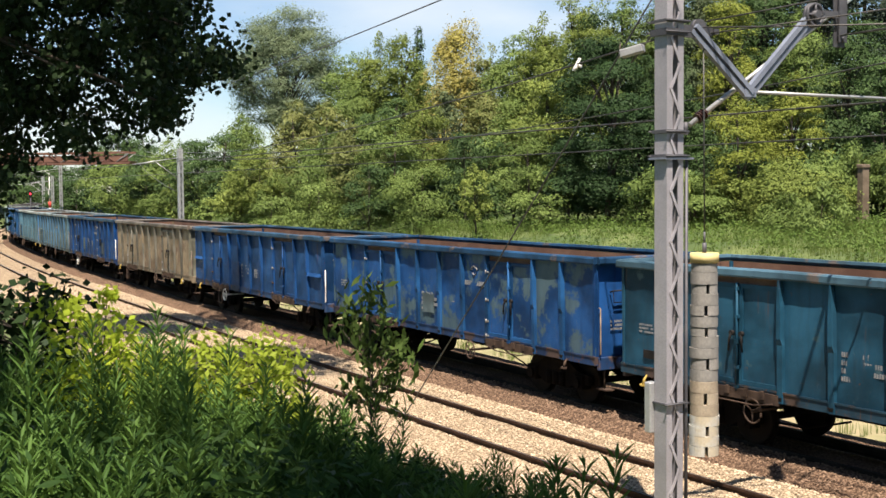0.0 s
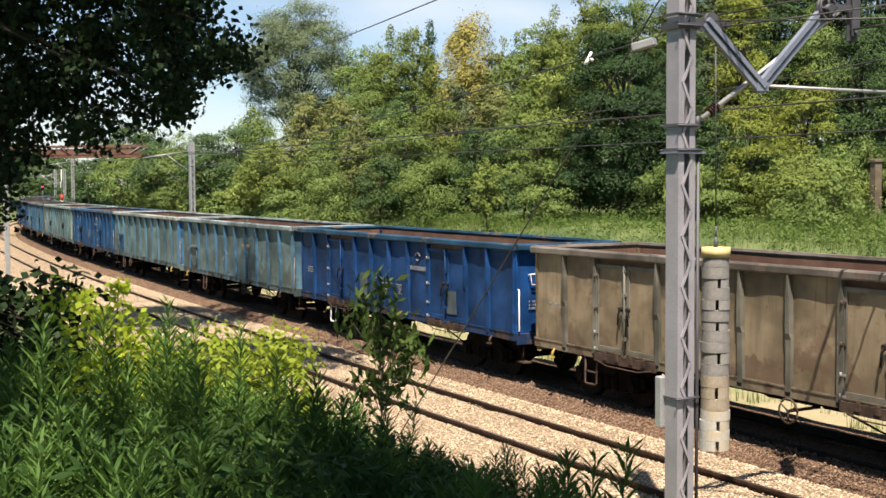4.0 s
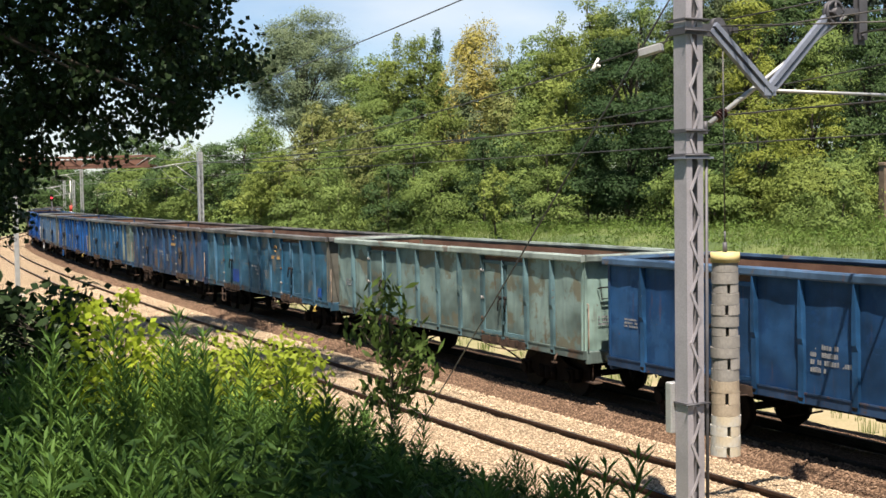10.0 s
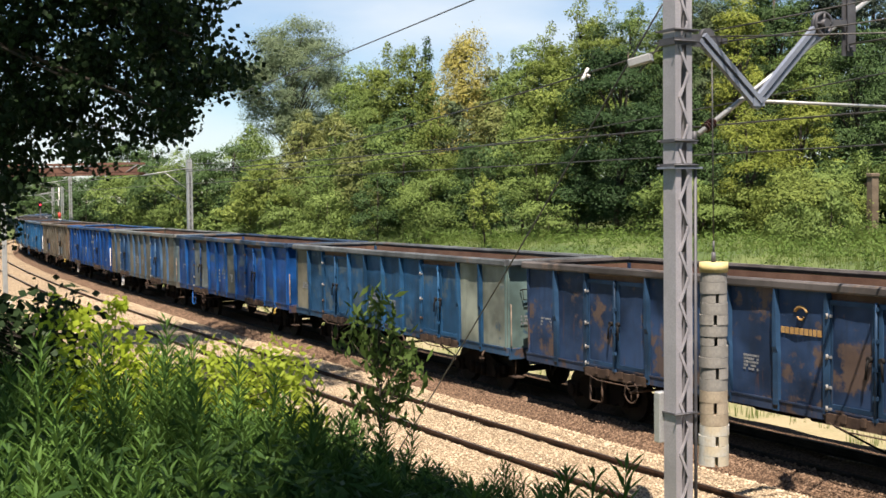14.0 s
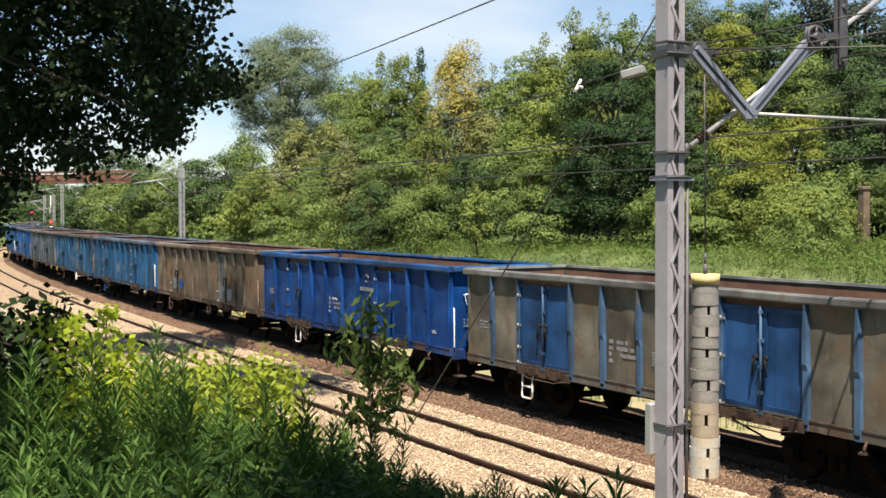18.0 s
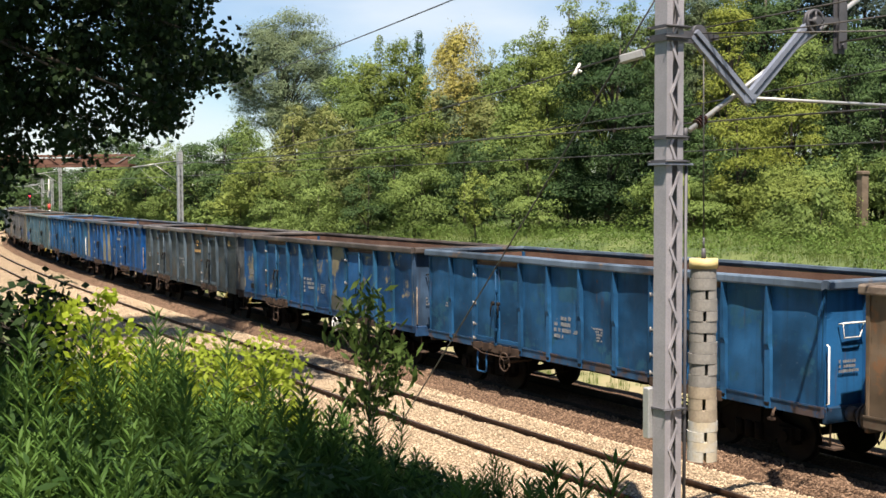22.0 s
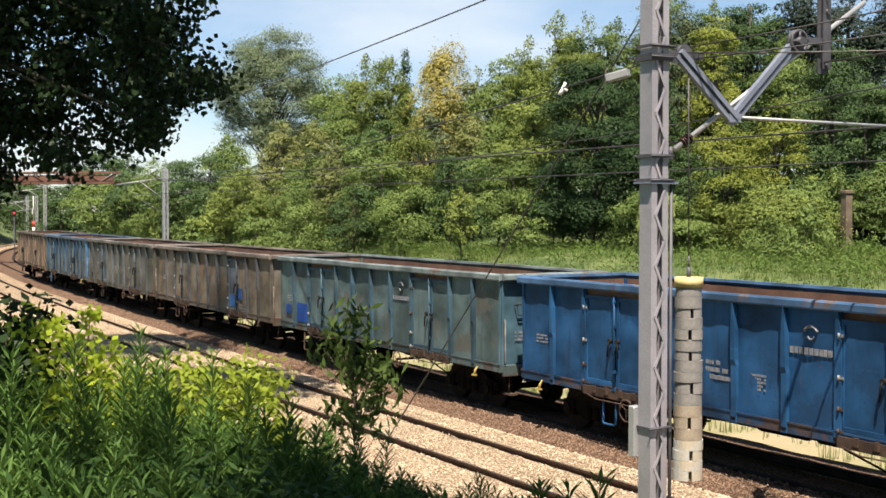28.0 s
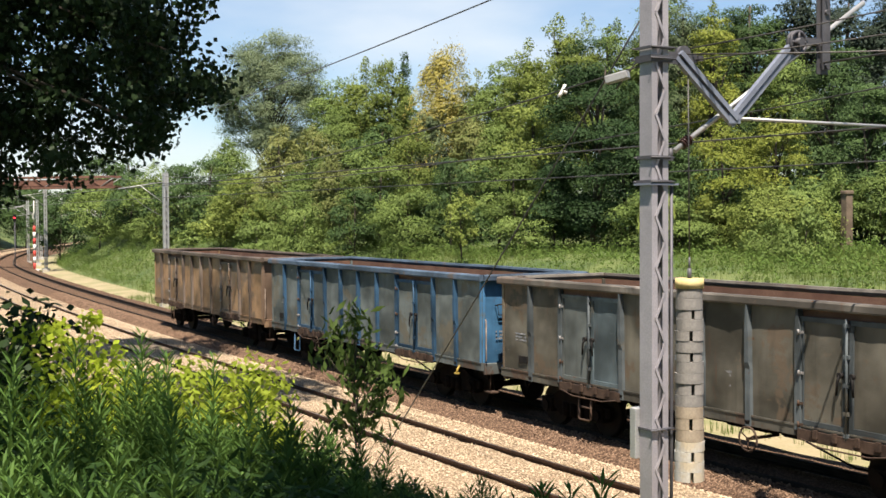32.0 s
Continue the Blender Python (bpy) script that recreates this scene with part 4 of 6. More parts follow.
    for k, (a, b, what) in enumerate(bays):
        mt = odd_mats.get(k, m_wall) if kind != "plain" else m_wall
        c, width = (a + b) / 2, b - a
        if what == "door":
            leaf = place("door", DOORS[rnd.randrange(4)], w, "", at(c), mt)
            place("door_frame", P["frame"], leaf, "", None, mt if k in odd_mats else m_rib)
        else:
            key = min(PANELS, key=lambda q: abs(q - width))
            place("panel", PANELS[key][rnd.randrange(4)], w, "", at(c) @ Matrix.Diagonal((width / key, 1, 1, 1)), mt)
    if kind == "smooth":
        for x in (-6.0, 6.0):
            on("stiffener", "stiff", at(x), m_rib)
    # fittings
    buffers = paint("buffer_paint_%d" % i, tuple(0.4 * a + 0.03 for a in (end or wall)), (0.07, 0.055, 0.045), 0.5, 0.6)
    for y in (-0.875, 0.875):
        on("buffer", "buffer", pose(0, y, 0), buffers)
        on("buffer", "buffer", flip @ pose(0, y, 0), buffers)
    on("coupler", "coupler")
    on("step_ladder", "ladder" if i % 2 else "loop", at(-4.5 + (i % 3) * 0.5, 0), M_WHITE if i in (4, 13, 14) else (M_SOLE if i % 4 else m_rib))
    on("brake_wheel", "brake", at((-2.9, 1.6, -2.75, 1.2)[i % 4], 0), (M_SOLE, M_WHITE)[i in (2, 17)])
    on("brake_tap", "tap", at(5.6, 0), None if i % 3 == 0 else M_SOLE, "yellow brake tap" if i % 3 == 0 else "")
    if i in (0, 2, 3, 5, 17, 20):
        on("brake_tap", "tap", at(-5.8, 0))
    if i not in (3, 8, 15, 22, 25):
        mark(on("marking", "numbers_short" if i == 14 else "numbers", at(-0.55 if kind != "plain" else -0.6)))
        if i == 14:
            mark(on("marking", "word_riv", at(-0.75, -WALL, 1.95)))
            mark(on("marking", "word_eaos", at(-1.0, -WALL, 1.56)))
            mark(on("marking", "word_uic", at(5.62, -WALL, 1.5)))
        mark(on("marking", "grid", at(0.55)))
    if i in (1, 4, 5, 7, 9, 10, 14, 18, 19, 20, 21):
        mark(on("logo_mark", "logo", at(1.7, -WALL, 2.35), M_YELLOWISH if i in (5, 9, 10, 18) else None))
    mark(on("marking", "small", at(-5.85)))
    mark(on("marking", "end_marks", pose(HALF + 0.0, -0.85, 0, 0, 0, 90)))
    if i in (0, 6, 14, 17, 23, 24):
        bm = bmesh.new()
        box(bm, -0.16, 0.16, -0.03, -0.003, 1.36, 1.52)
        place("marker_plate", mesh_from(bm, "marker_plate", [M_BLACK]), w, "", at(-5.75))
    for x, z, wd, ht, colour in SCRAPS.get(i, ()):
        bm = bmesh.new()
        pts = [(-0.5, 0), (-0.2, -0.01), (0.15, 0.01), (0.5, 0), (0.49, 0.5), (0.5, 1.0), (0.2, 0.95), (-0.15, 1.0), (-0.5, 0.97), (-0.49, 0.5)]
        prism(bm, [(a * wd + rnd.uniform(-0.012, 0.012), -0.040, b * ht + rnd.uniform(-0.012, 0.012)) for a, b in pts], (0.006, 0))
        place("paint_patch", mesh_from(bm, "paint_patch", [paint("scrap_paint_%d" % i, colour, tuple(0.7 * q for q in colour), 0.3, 0.3)]), w, "", at(x, -WALL, z))
    return w


# squares of other paint: x, height, width, height of the patch, colour
SCRAPS = {
    1: ((-0.6, 1.5, 0.6, 0.5, (0.10, 0.14, 0.15)),), 4: ((3.6, 1.35, 0.5, 0.6, (0.10, 0.13, 0.14)), (-1.7, 1.4, 0.5, 0.7, (0.10, 0.13, 0.13))),
    9: ((-2.82, 1.28, 0.72, 0.5, (0.006, 0.06, 0.3)), (5.9, 1.3, 0.3, 0.3, (0.01, 0.07, 0.27))),
    15: ((3.68, 1.28, 0.6, 0.45, (0.2, 0.24, 0.28)), (2.75, 1.3, 0.35, 0.4, (0.17, 0.2, 0.24)), (-2.8, 1.4, 0.55, 0.4, (0.012, 0.08, 0.3)), (-3.7, 1.35, 0.45, 0.6, (0.17, 0.19, 0.2))),
    17: ((1.72, 1.2, 0.98, 0.42, (0.12, 0.12, 0.095)),), 18: ((5.8, 2.75, 0.25, 0.2, (0.3, 0.22, 0.1)),),
    21: ((-4.72, 1.25, 0.95, 0.6, (0.008, 0.06, 0.26)), (-5.9, 1.45, 0.4, 0.3, (0.01, 0.08, 0.3))),
    22: ((2.8, 1.3, 0.6, 0.42, (0.02, 0.1, 0.26)), (3.62, 1.6, 0.42, 0.38, (0.02, 0.07, 0.22))),
}
M_CHALK = simple("rusty_handrail", (0.13, 0.10, 0.075), (0.24, 0.19, 0.145), 5.0, 0.7, bump=0.1)
M_GREYISH = simple("chalky_steel", (0.15, 0.145, 0.14), (0.22, 0.215, 0.205), 6.0, 0.6, bump=0.1)
M_YELLOWISH = simple("faded_yellow_marking", (0.30, 0.17, 0.05), (0.38, 0.24, 0.09), 6.0, 0.7, bump=0.05)
for _i, _spec in enumerate(TRAIN):
    WAGONS.append(build_wagon(_i, _spec))

# ---- overhead line: masts, tensioning weights, wires ----
M_GALV = simple("galvanised_grey", (0.275, 0.265, 0.28), (0.36, 0.345, 0.362), 1.2, 0.55, 0.25, 0.08, 50)
M_DARKSTEEL = simple("dark_grey_steel", (0.06, 0.06, 0.066), (0.10, 0.10, 0.108), 2.0, 0.6, 0.3, 0.1, 50)
M_STRUT = simple("strut_grey", (0.145, 0.165, 0.21), (0.20, 0.225, 0.275), 2.0, 0.6, 0.2, 0.1, 50)
M_TUBE = simple("zinc_tube", (0.32, 0.325, 0.32), (0.4, 0.405, 0.4), 3.0, 0.45, 0.4, 0.05, 50)
M_CONC = simple("weathered_concrete", (0.17, 0.165, 0.15), (0.25, 0.238, 0.215), 2.5, 0.9, bump=0.4, fine=35)
M_CONC_OCHRE = simple("ochre_concrete", (0.25, 0.205, 0.145), (0.33, 0.28, 0.205), 3.0, 0.9, bump=0.4, fine=35)
M_CONC_PALE = simple("pale_painted_concrete", (0.40, 0.41, 0.385), (0.42, 0.36, 0.25), 4.0, 0.85, bump=0.3, fine=30)
M_CAP = simple("yellow_cap", (0.46, 0.37, 0.15), (0.54, 0.44, 0.2), 4.0, 0.7, bump=0.2)
M_WIRE = simple("copper_wire_dark", (0.06, 0.058, 0.056), (0.10, 0.096, 0.09), 3.0, 0.5, 0.6, 0.0)
M_INSUL = simple("brown_glazed_insulator", (0.03, 0.014, 0.01), (0.045, 0.02, 0.014), 6.0, 0.25, 0.0, 0.0)
M_RUSTY = simple("rusty_girder", (0.105, 0.05, 0.034), (0.16, 0.08, 0.053), 1.0, 0.85, bump=0.2)


def channel(bm, x0, x1, y, z0, z1, depth, t=0.012):
    """A rolled channel in one piece: web at y, flanges towards y + depth."""
    k = math.copysign(t, depth)
    prof = [(x0, y), (x1, y), (x1, y + depth), (x1 - t, y + depth), (x1 - t, y + k), (x0 + t, y + k), (x0 + t, y + depth), (x0, y + depth)]
    lo, hi = [bm.verts.new((px, py, z0)) for px, py in prof], [bm.verts.new((px, py, z1)) for px, py in prof]
    for i in range(8):
        bm.faces.new((lo[i], lo[(i + 1) % 8], hi[(i + 1) % 8], hi[i]))
    bm.faces.new(lo[::-1])
    bm.faces.new(hi)
    bmesh.ops.recalc_face_normals(bm, faces=bm.faces)


def lattice_mast(label, m, z0, z1, wx, wy, pitch, mat, name="catenary_mast"):
    """Two channels joined by zigzag bars on both open faces."""
    mast = tagged(new(name), label, "catenary mast", "masts of the overhead line")
    mast.matrix_world = m
    for k in (-1, 1):
        bm = bmesh.new()
        channel(bm, -wx, wx, k * wy, z0, z1, -k * 0.68 * wy)
        part("channel", bm, mat, mast)
    bar = bmesh.new()
    box(bar, -0.006, 0.006, -0.5, 0.5, -0.018, 0.018)
    bar_me = mesh_from(bar, "lattice_bar", [mat])
    n = int((z1 - z0) / pitch)
    for f in (-1, 1):
        for i in range(n):
            a = z0 + 0.1 + i * pitch
            k = 1 if i % 2 else -1
            length = math.hypot(1.1 * wy, pitch)
            place("lattice_bar", bar_me, mast, "", pose(f * (wx + 0.007), 0, a + pitch / 2, k * math.degrees(math.atan2(pitch, 1.1 * wy))) @ Matrix.Diagonal((1, length, 1, 1)))
    return mast


MAST_AT = pose(3.033, 15.206, 0, 0, 0, -60.8)
MAST = lattice_mast("grey steel lattice mast with tension wheel and bracket", MAST_AT, -0.9, 9.6, 0.118, 0.135, 0.32, M_GALV)


def band(z, h, out, name="clamp_band", mat=None):
    bm = bmesh.new()
    x, y = 0.143 + out, 0.16 + out
    for a in ((-x, x, -y, -y + 0.025), (-x, x, y - 0.025, y), (-x, -x + 0.025, -y + 0.025, y - 0.025), (x - 0.025, x, -y + 0.025, y - 0.025)):
        box(bm, a[0], a[1], a[2], a[3], z - h / 2, z + h / 2)
    for sx in (-1, 1):
        tube(bm, [(sx * (x + 0.016), -y - 0.035, z), (sx * (x + 0.016), y + 0.035, z)], 0.012, 6)
    return part(name, bm, mat or M_DARKSTEEL, MAST)


band(6.76, 0.035, 0.012)
band(6.62, 0.085, 0.015)
band(5.385, 0.045, 0.0)
band(5.08, 0.04, 0.004)
band(1.95, 0.025, 0.0)
bm = bmesh.new()
box(bm, -0.16, 0.16, -0.20, 0.27, 5.035, 5.06)
part("cross_plate", bm, M_STRUT, MAST)
bm = bmesh.new()
box(bm, -0.245, -0.126, -0.20, -0.05, 1.55, 2.2)
bmesh.ops.bevel(bm, geom=bm.edges[:], offset=0.012, segments=1, affect="EDGES")
part("junction_box", bm, M_TUBE, MAST, "small pale grey box")
bm = bmesh.new()
tube(bm, [(0.10, 0.20, -0.8), (0.10, 0.20, 5.03)], 0.022, 8)
part("guide_rod", bm, M_DARKSTEEL, MAST)


def angle_strut(a, b, w=0.09):
    """A strut of two flat bars side by side between two points in the arm's plane."""
    bm = bmesh.new()
    a, b = Vector(a), Vector(b)
    d = (b - a).normalized()
    side = Vector((0, -d.z, d.y))
    for u0, u1, x0, x1 in ((-w / 2, -0.012, -0.05, 0.02), (0.012, w / 2, -0.03, 0.045)):
        vs = [bm.verts.new(p + side * u + Vector((x, 0, 0))) for p in (a, b) for u, x in ((u0, x0), (u1, x0), (u1, x1), (u0, x1))]
        for f in ((0, 1, 2, 3), (7, 6, 5, 4), (0, 4, 5, 1), (1, 5, 6, 2), (2, 6, 7, 3), (3, 7, 4, 0)):
            bm.faces.new([vs[i] for i in f])
    n = 5
    for i in range(1, n):  # packing plates that hold the bars together
        p = a.lerp(b, i / n)
        vs = [bm.verts.new(p + d * q + side * u + Vector((x, 0, 0))) for x in (-0.045, -0.035) for q, u in ((-0.04, -0.02), (0.04, -0.02), (0.04, 0.02), (-0.04, 0.02))]
        for f in ((0, 1, 2, 3), (7, 6, 5, 4), (0, 4, 5, 1), (1, 5, 6, 2), (2, 6, 7, 3), (3, 7, 4, 0)):
            bm.faces.new([vs[k] for k in f])
    bmesh.ops.recalc_face_normals(bm, faces=bm.faces)
    return part("strut", bm, M_STRUT, MAST)


angle_strut((0.02, 0.38, 6.70), (0.02, 1.36, 5.885), 0.15)
angle_strut((0.0, 1.32, 5.885), (0.0, 2.47, 6.97), 0.16)
bm = bmesh.new()
box(bm, 0.03, 0.05, 1.24, 1.44, 5.86, 5.98)
part("gusset", bm, M_STRUT, MAST)
bm = bmesh.new()
box(bm, -0.02, 0.0, 0.17, 0.72, 6.62, 6.74)
box(bm, 0.01, 0.03, 0.17, 0.45, 6.58, 6.69)
box(bm, -0.03, 0.03, 0.72, 0.80, 6.645, 6.715)
tube(bm, [(-0.06, 0.50, 6.715), (0.01, 0.50, 6.715)], 0.115, 16)
bmesh.ops.recalc_face_normals(bm, faces=bm.faces)
part("outrigger", bm, M_DARKSTEEL, MAST)
bm = bmesh.new()
for _q in range(2):
    _ring = [(0.0 + 0.05 * _q, 2.508 + 0.145 * math.cos(a), 7.0 + 0.145 * math.sin(a)) for a in (2 * math.pi * i / 20 for i in range(21))]
    tube(bm, _ring, 0.028, 6)
tube(bm, [(-0.12, 2.508, 7.0), (0.12, 2.508, 7.0)], 0.06, 10)
tube(bm, [(0.02, 2.508, 7.0), (0.045, 2.508, 7.0)], 0.128, 18)
for _a in range(4):
    tube(bm, [(0.06, 2.508, 7.0), (0.06, 2.508 + 0.14 * math.cos(_a * 1.57), 7.0 + 0.14 * math.sin(_a * 1.57))], 0.022, 5)
part("tension_wheel", bm, M_DARKSTEEL, MAST, "dark steel tension wheel")
bm = bmesh.new()
box(bm, -0.02, 0.06, 2.55, 2.95, 6.985, 7.075)
box(bm, -0.03, -0.01, 2.94, 3.15, 6.60, 7.9)
box(bm, 0.03, 0.05, 2.98, 3.13, 6.66, 7.9)
tube(bm, [(-0.06, 3.05, 6.70), (0.08, 3.05, 6.70)], 0.03, 8)
tube(bm, [(-0.06, 3.05, 7.45), (0.08, 3.05, 7.45)], 0.035, 8)
bmesh.ops.recalc_face_normals(bm, faces=bm.faces)
part("hanger_plate", bm, M_DARKSTEEL, MAST)
bm = bmesh.new()
tube(bm, [(-0.12, 0.44, 5.485), (-0.12, 4.0, 7.689)], 0.034, 10)
part("cantilever_tube", bm, M_TUBE, MAST, "pale zinc cantilever tube")
bm = bmesh.new()
for _i in range(4):
    tube(bm, [(-0.12, 0.57 + 0.034 * _i, 5.566 + 0.021 * _i), (-0.12, 0.582 + 0.034 * _i, 5.573 + 0.021 * _i)], 0.073, 12)
tube(bm, [(-0.12, 0.56, 5.56), (-0.12, 0.72, 5.659)], 0.042, 8)
part("insulator", bm, M_INSUL, MAST, "brown glazed insulator")
bm = bmesh.new()
box(bm, -0.15, -0.09, 0.14, 0.40, 5.36, 5.41)
tube(bm, [(-0.12, 0.38, 5.36), (-0.12, 0.38, 5.52)], 0.03, 8)
bmesh.ops.recalc_face_normals(bm, faces=bm.faces)
part("swivel", bm, M_DARKSTEEL, MAST)
bm = bmesh.new()
tube(bm, [(0.0, 1.44, 5.93), (0.0, 4.5, 5.92)], 0.022, 8)
part("registration_tube", bm, M_TUBE, MAST)

# tensioning weights: a stack of slotted concrete discs on a rod
WEIGHTS = tagged(new("tension_weights"), "stack of round concrete tension weights with a yellow cap", "weights")
WEIGHTS.matrix_world = pose(3.545, 15.47, 0, 0, 0, -12)


def weight_disc(h, r):
    """A round disc with the slot for its rod."""
    bm = bmesh.new()
    pts = []
    n = 28
    for i in range(n):
        a = 2 * math.pi * (i + 0.5) / n - math.pi / 2
        pts.append((r * math.cos(a), r * math.sin(a)))
    pts = pts[:n]
    slot = [(0.022, -r * 0.99), (0.022, -0.03), (-0.022, -0.03), (-0.022, -r * 0.99)]
    loop = slot[::-1] + pts[1:-1]
    lo = [bm.verts.new((x, y, 0.002)) for x, y in loop]
    hi = [bm.verts.new((x, y, h - 0.002)) for x, y in loop]
    m = len(loop)
    for i in range(m):
        bm.faces.new((lo[i], lo[(i + 1) % m], hi[(i + 1) % m], hi[i]))
    bm.faces.new(hi)
    bm.faces.new(lo[::-1])
    bmesh.ops.recalc_face_normals(bm, faces=bm.faces)
    return mesh_from(bm, "disc", [M_CONC])


_z = 1.22
_rw = random.Random(4)
_disc = {h: weight_disc(h, r) for h, r in ((0.13, 0.192), (0.15, 0.185), (0.12, 0.178))}
_slots = (0, 180, 4, 180, 175, -5, 180, 185, 3, 180, 178, 0, 182, -4, 180, 5, 180, 176, 180, 180)
for _i in range(20):
    _h = 0.13 if _i < 4 else (0.15 if _i < 8 else _rw.choice((0.13, 0.12, 0.15)))
    _m = M_CONC_PALE if _i < 4 else (M_CONC_OCHRE if _i < 7 else M_CONC)
    if _z + _h > 3.76:
        break
    _r = 1.0 - 0.004 * _i
    place("disc", _disc[_h], WEIGHTS, "", pose(_rw.uniform(-0.006, 0.006), _rw.uniform(-0.006, 0.006), _z, 0, 0, _slots[_i] + 10) @ Matrix.Diagonal((_r, _r, 1, 1)), _m)
    _z += _h
bm = bmesh.new()
tube(bm, [(0, 0, _z + 0.003), (0, 0, _z + 0.13)], 0.185, 26)
part("cap", bm, M_CAP, WEIGHTS, "yellow painted cap disc")
bm = bmesh.new()
tube(bm, [(0, 0, _z + 0.1), (0, 0, _z + 0.26)], 0.028, 8)
tube(bm, [(0, 0, _z + 0.24), (0, 0, _z + 0.4)], 0.016, 6)
tube(bm, [(0, 0, 1.19), (0, 0, _z)], 0.015, 6)
part("hanger_rod", bm, M_DARKSTEEL, WEIGHTS)
bm = bmesh.new()
tube(bm, [(0, 0, _z + 0.38), (-0.02, 0.0, 6.7)], 0.009, 5)
part("rope", bm, M_WIRE, WEIGHTS)


def wire(label, a, b, sag=0.0, r=0.007, n=16, name="overhead_wire", mat=None):
    a, b = Vector(a), Vector(b)
    bm = bmesh.new()
    tube(bm, [a.lerp(b, i / n) - Vector((0, 0, sag * 4 * (i / n) * (1 - i / n))) for i in range(n + 1)], r, 5)
    return tagged(part(name, bm, mat or M_WIRE), label, "wire", "wires of the overhead line")


_mast_p = lambda x, y, z: tuple(MAST_AT @ Vector((x, y, z)))
GUY = wire("thin steel guy wire from the mast to the ground", _mast_p(-0.14, -0.12, 7.11), (-1.10, 22.99, -0.62), 0.05, 0.012, 12, "guy_wire")
wire("short steel guy wire to the strain block", _mast_p(-0.19, 0.1, 6.85), (2.68, 15.95, 6.33), 0.0, 0.012, 3, "guy_wire")
bm = bmesh.new()
box(bm, -0.16, 0.16, -0.06, 0.06, -0.055, 0.055)
bmesh.ops.bevel(bm, geom=bm.edges[:], offset=0.015, segments=1, affect="EDGES")
_blk = tagged(part("strain_block", bm, M_TUBE), "pale grey strain block on the guy wire", "strain block")
_blk.matrix_world = pose(2.66, 15.75, 6.46, 0, -12, -30)
wire("steel wire from mast to mast along the track", _mast_p(-0.15, 0.0, 6.58), (-14.4, 69.4, 6.95), 0.55, 0.012, 24)
wire("black feeder cable high above the tracks", (-14.8, 70.0, 9.75), (8.0, 9.9, 9.5), 0.25, 0.018, 20, "feeder_cable")
bm = bmesh.new()
tube(bm, [(-0.08, 0, -0.05), (-0.03, 0, -0.02), (0.03, 0, 0.03), (0.08, 0, 0.07)], 0.03, 10, 0.02)
tube(bm, [(0.0, 0, 0.0), (0.05, 0, -0.05)], 0.022, 8)
_ins = tagged(part("wire_insulator", bm, M_WHITE), "white insulator on the steel wire", "insulator")
_ins.matrix_world = Matrix.Translation(Vector(_mast_p(-0.15, 0.0, 6.58)).lerp(Vector((-14.4, 69.4, 6.95)), 0.0445) - Vector((0, 0, 0.11))) @ pose(0, 0, 0, 0, -25, 10)
for _a, _b in (((0.0, 0.6, 6.80), (3.0, 2.2, 7.2)), ((0.0, 0.7, 6.66), (3.0, 2.4, 6.9)), ((0.0, 0.5, 6.72), (3.0, 3.0, 6.62))):
    wire("strained wire from the bracket", _mast_p(*_a), _mast_p(*_b), 0.02, 0.01, 4)
wire("dropper rod from the hanger plate", _mast_p(0.0, 3.0, 6.75), _mast_p(6.0, 3.3, 6.85), 0.0, 0.014, 4)
wire("dropper rod from the hanger plate", _mast_p(0.0, 3.0, 7.75), _mast_p(6.0, 3.3, 7.9), 0.0, 0.014, 4)


def line_wire(label, n, z, sag, span, off):
    """Contact or carrying wire along the track, sagging from mast to mast."""
    bm = bmesh.new()
    pts = []
    for s in np.arange(-24, 200, 2.0):
        q = ((s - off) / span) % 1.0
        pts.append(along(s, n, z - sag * 4 * q * (1 - q)))
    tube(bm, pts, 0.013, 5)
    tagged(part("contact_wire" if sag < 0.1 else "carrying_wire", bm, M_WIRE), label, "wire", "wires of the overhead line")


line_wire("contact wire over the train's track", 0.0, 5.55, 0.03, 56, -4)
line_wire("sagging carrying wire over the train's track", 0.1, 6.9, 1.0, 56, -4)
line_wire("contact wire over the near track", TRACK_GAP, 5.75, 0.03, 56, -4)

# masts along the far side
for _s, _n, _top, _w in ((51.6, -3.2, 7.1, 0.17), (101.5, -3.0, 7.4, 0.16), (116.5, -2.9, 6.4, 0.15), (121.0, -1.95, 6.4, 0.2), (134.0, -3.0, 5.6, 0.1)):
    _p = along(_s, _n)
    _mm = lattice_mast("pale grey lattice mast beyond the train", Matrix.Translation(_p) @ pose(0, 0, 0, 0, 0, heading(_s)), -0.9, _top, _w, 0.14, 0.4, M_TUBE)
    bm = bmesh.new()
    tube(bm, [(0, -0.1, _top - 0.5), (0, -2.7, _top - 0.9)], 0.03, 6)
    tube(bm, [(0, -0.1, _top - 1.7), (0, -1.4, _top - 0.75)], 0.025, 6)
    part("bracket", bm, M_TUBE, _mm)
    bm = bmesh.new()
    box(bm, -0.35, 0.35, -0.35, 0.35, -0.9, -0.25)
    part("footing", bm, M_CONC_PALE, _mm)

_near = lattice_mast("slim pale lattice mast on the near side", pose(-22.0, 61.2, 0, 0, 0, 20), -0.9, 7.0, 0.11, 0.1, 0.4, M_TUBE)
bm = bmesh.new()
box(bm, -0.3, 0.3, -0.3, 0.3, -0.9, -0.3)
part("footing", bm, M_CONC_PALE, _near)

# the girder across the curve
GANTRY = tagged(new("girder_bridge"), "rusty brown lattice girder spanning the tracks", "girder bridge", kind="structure")


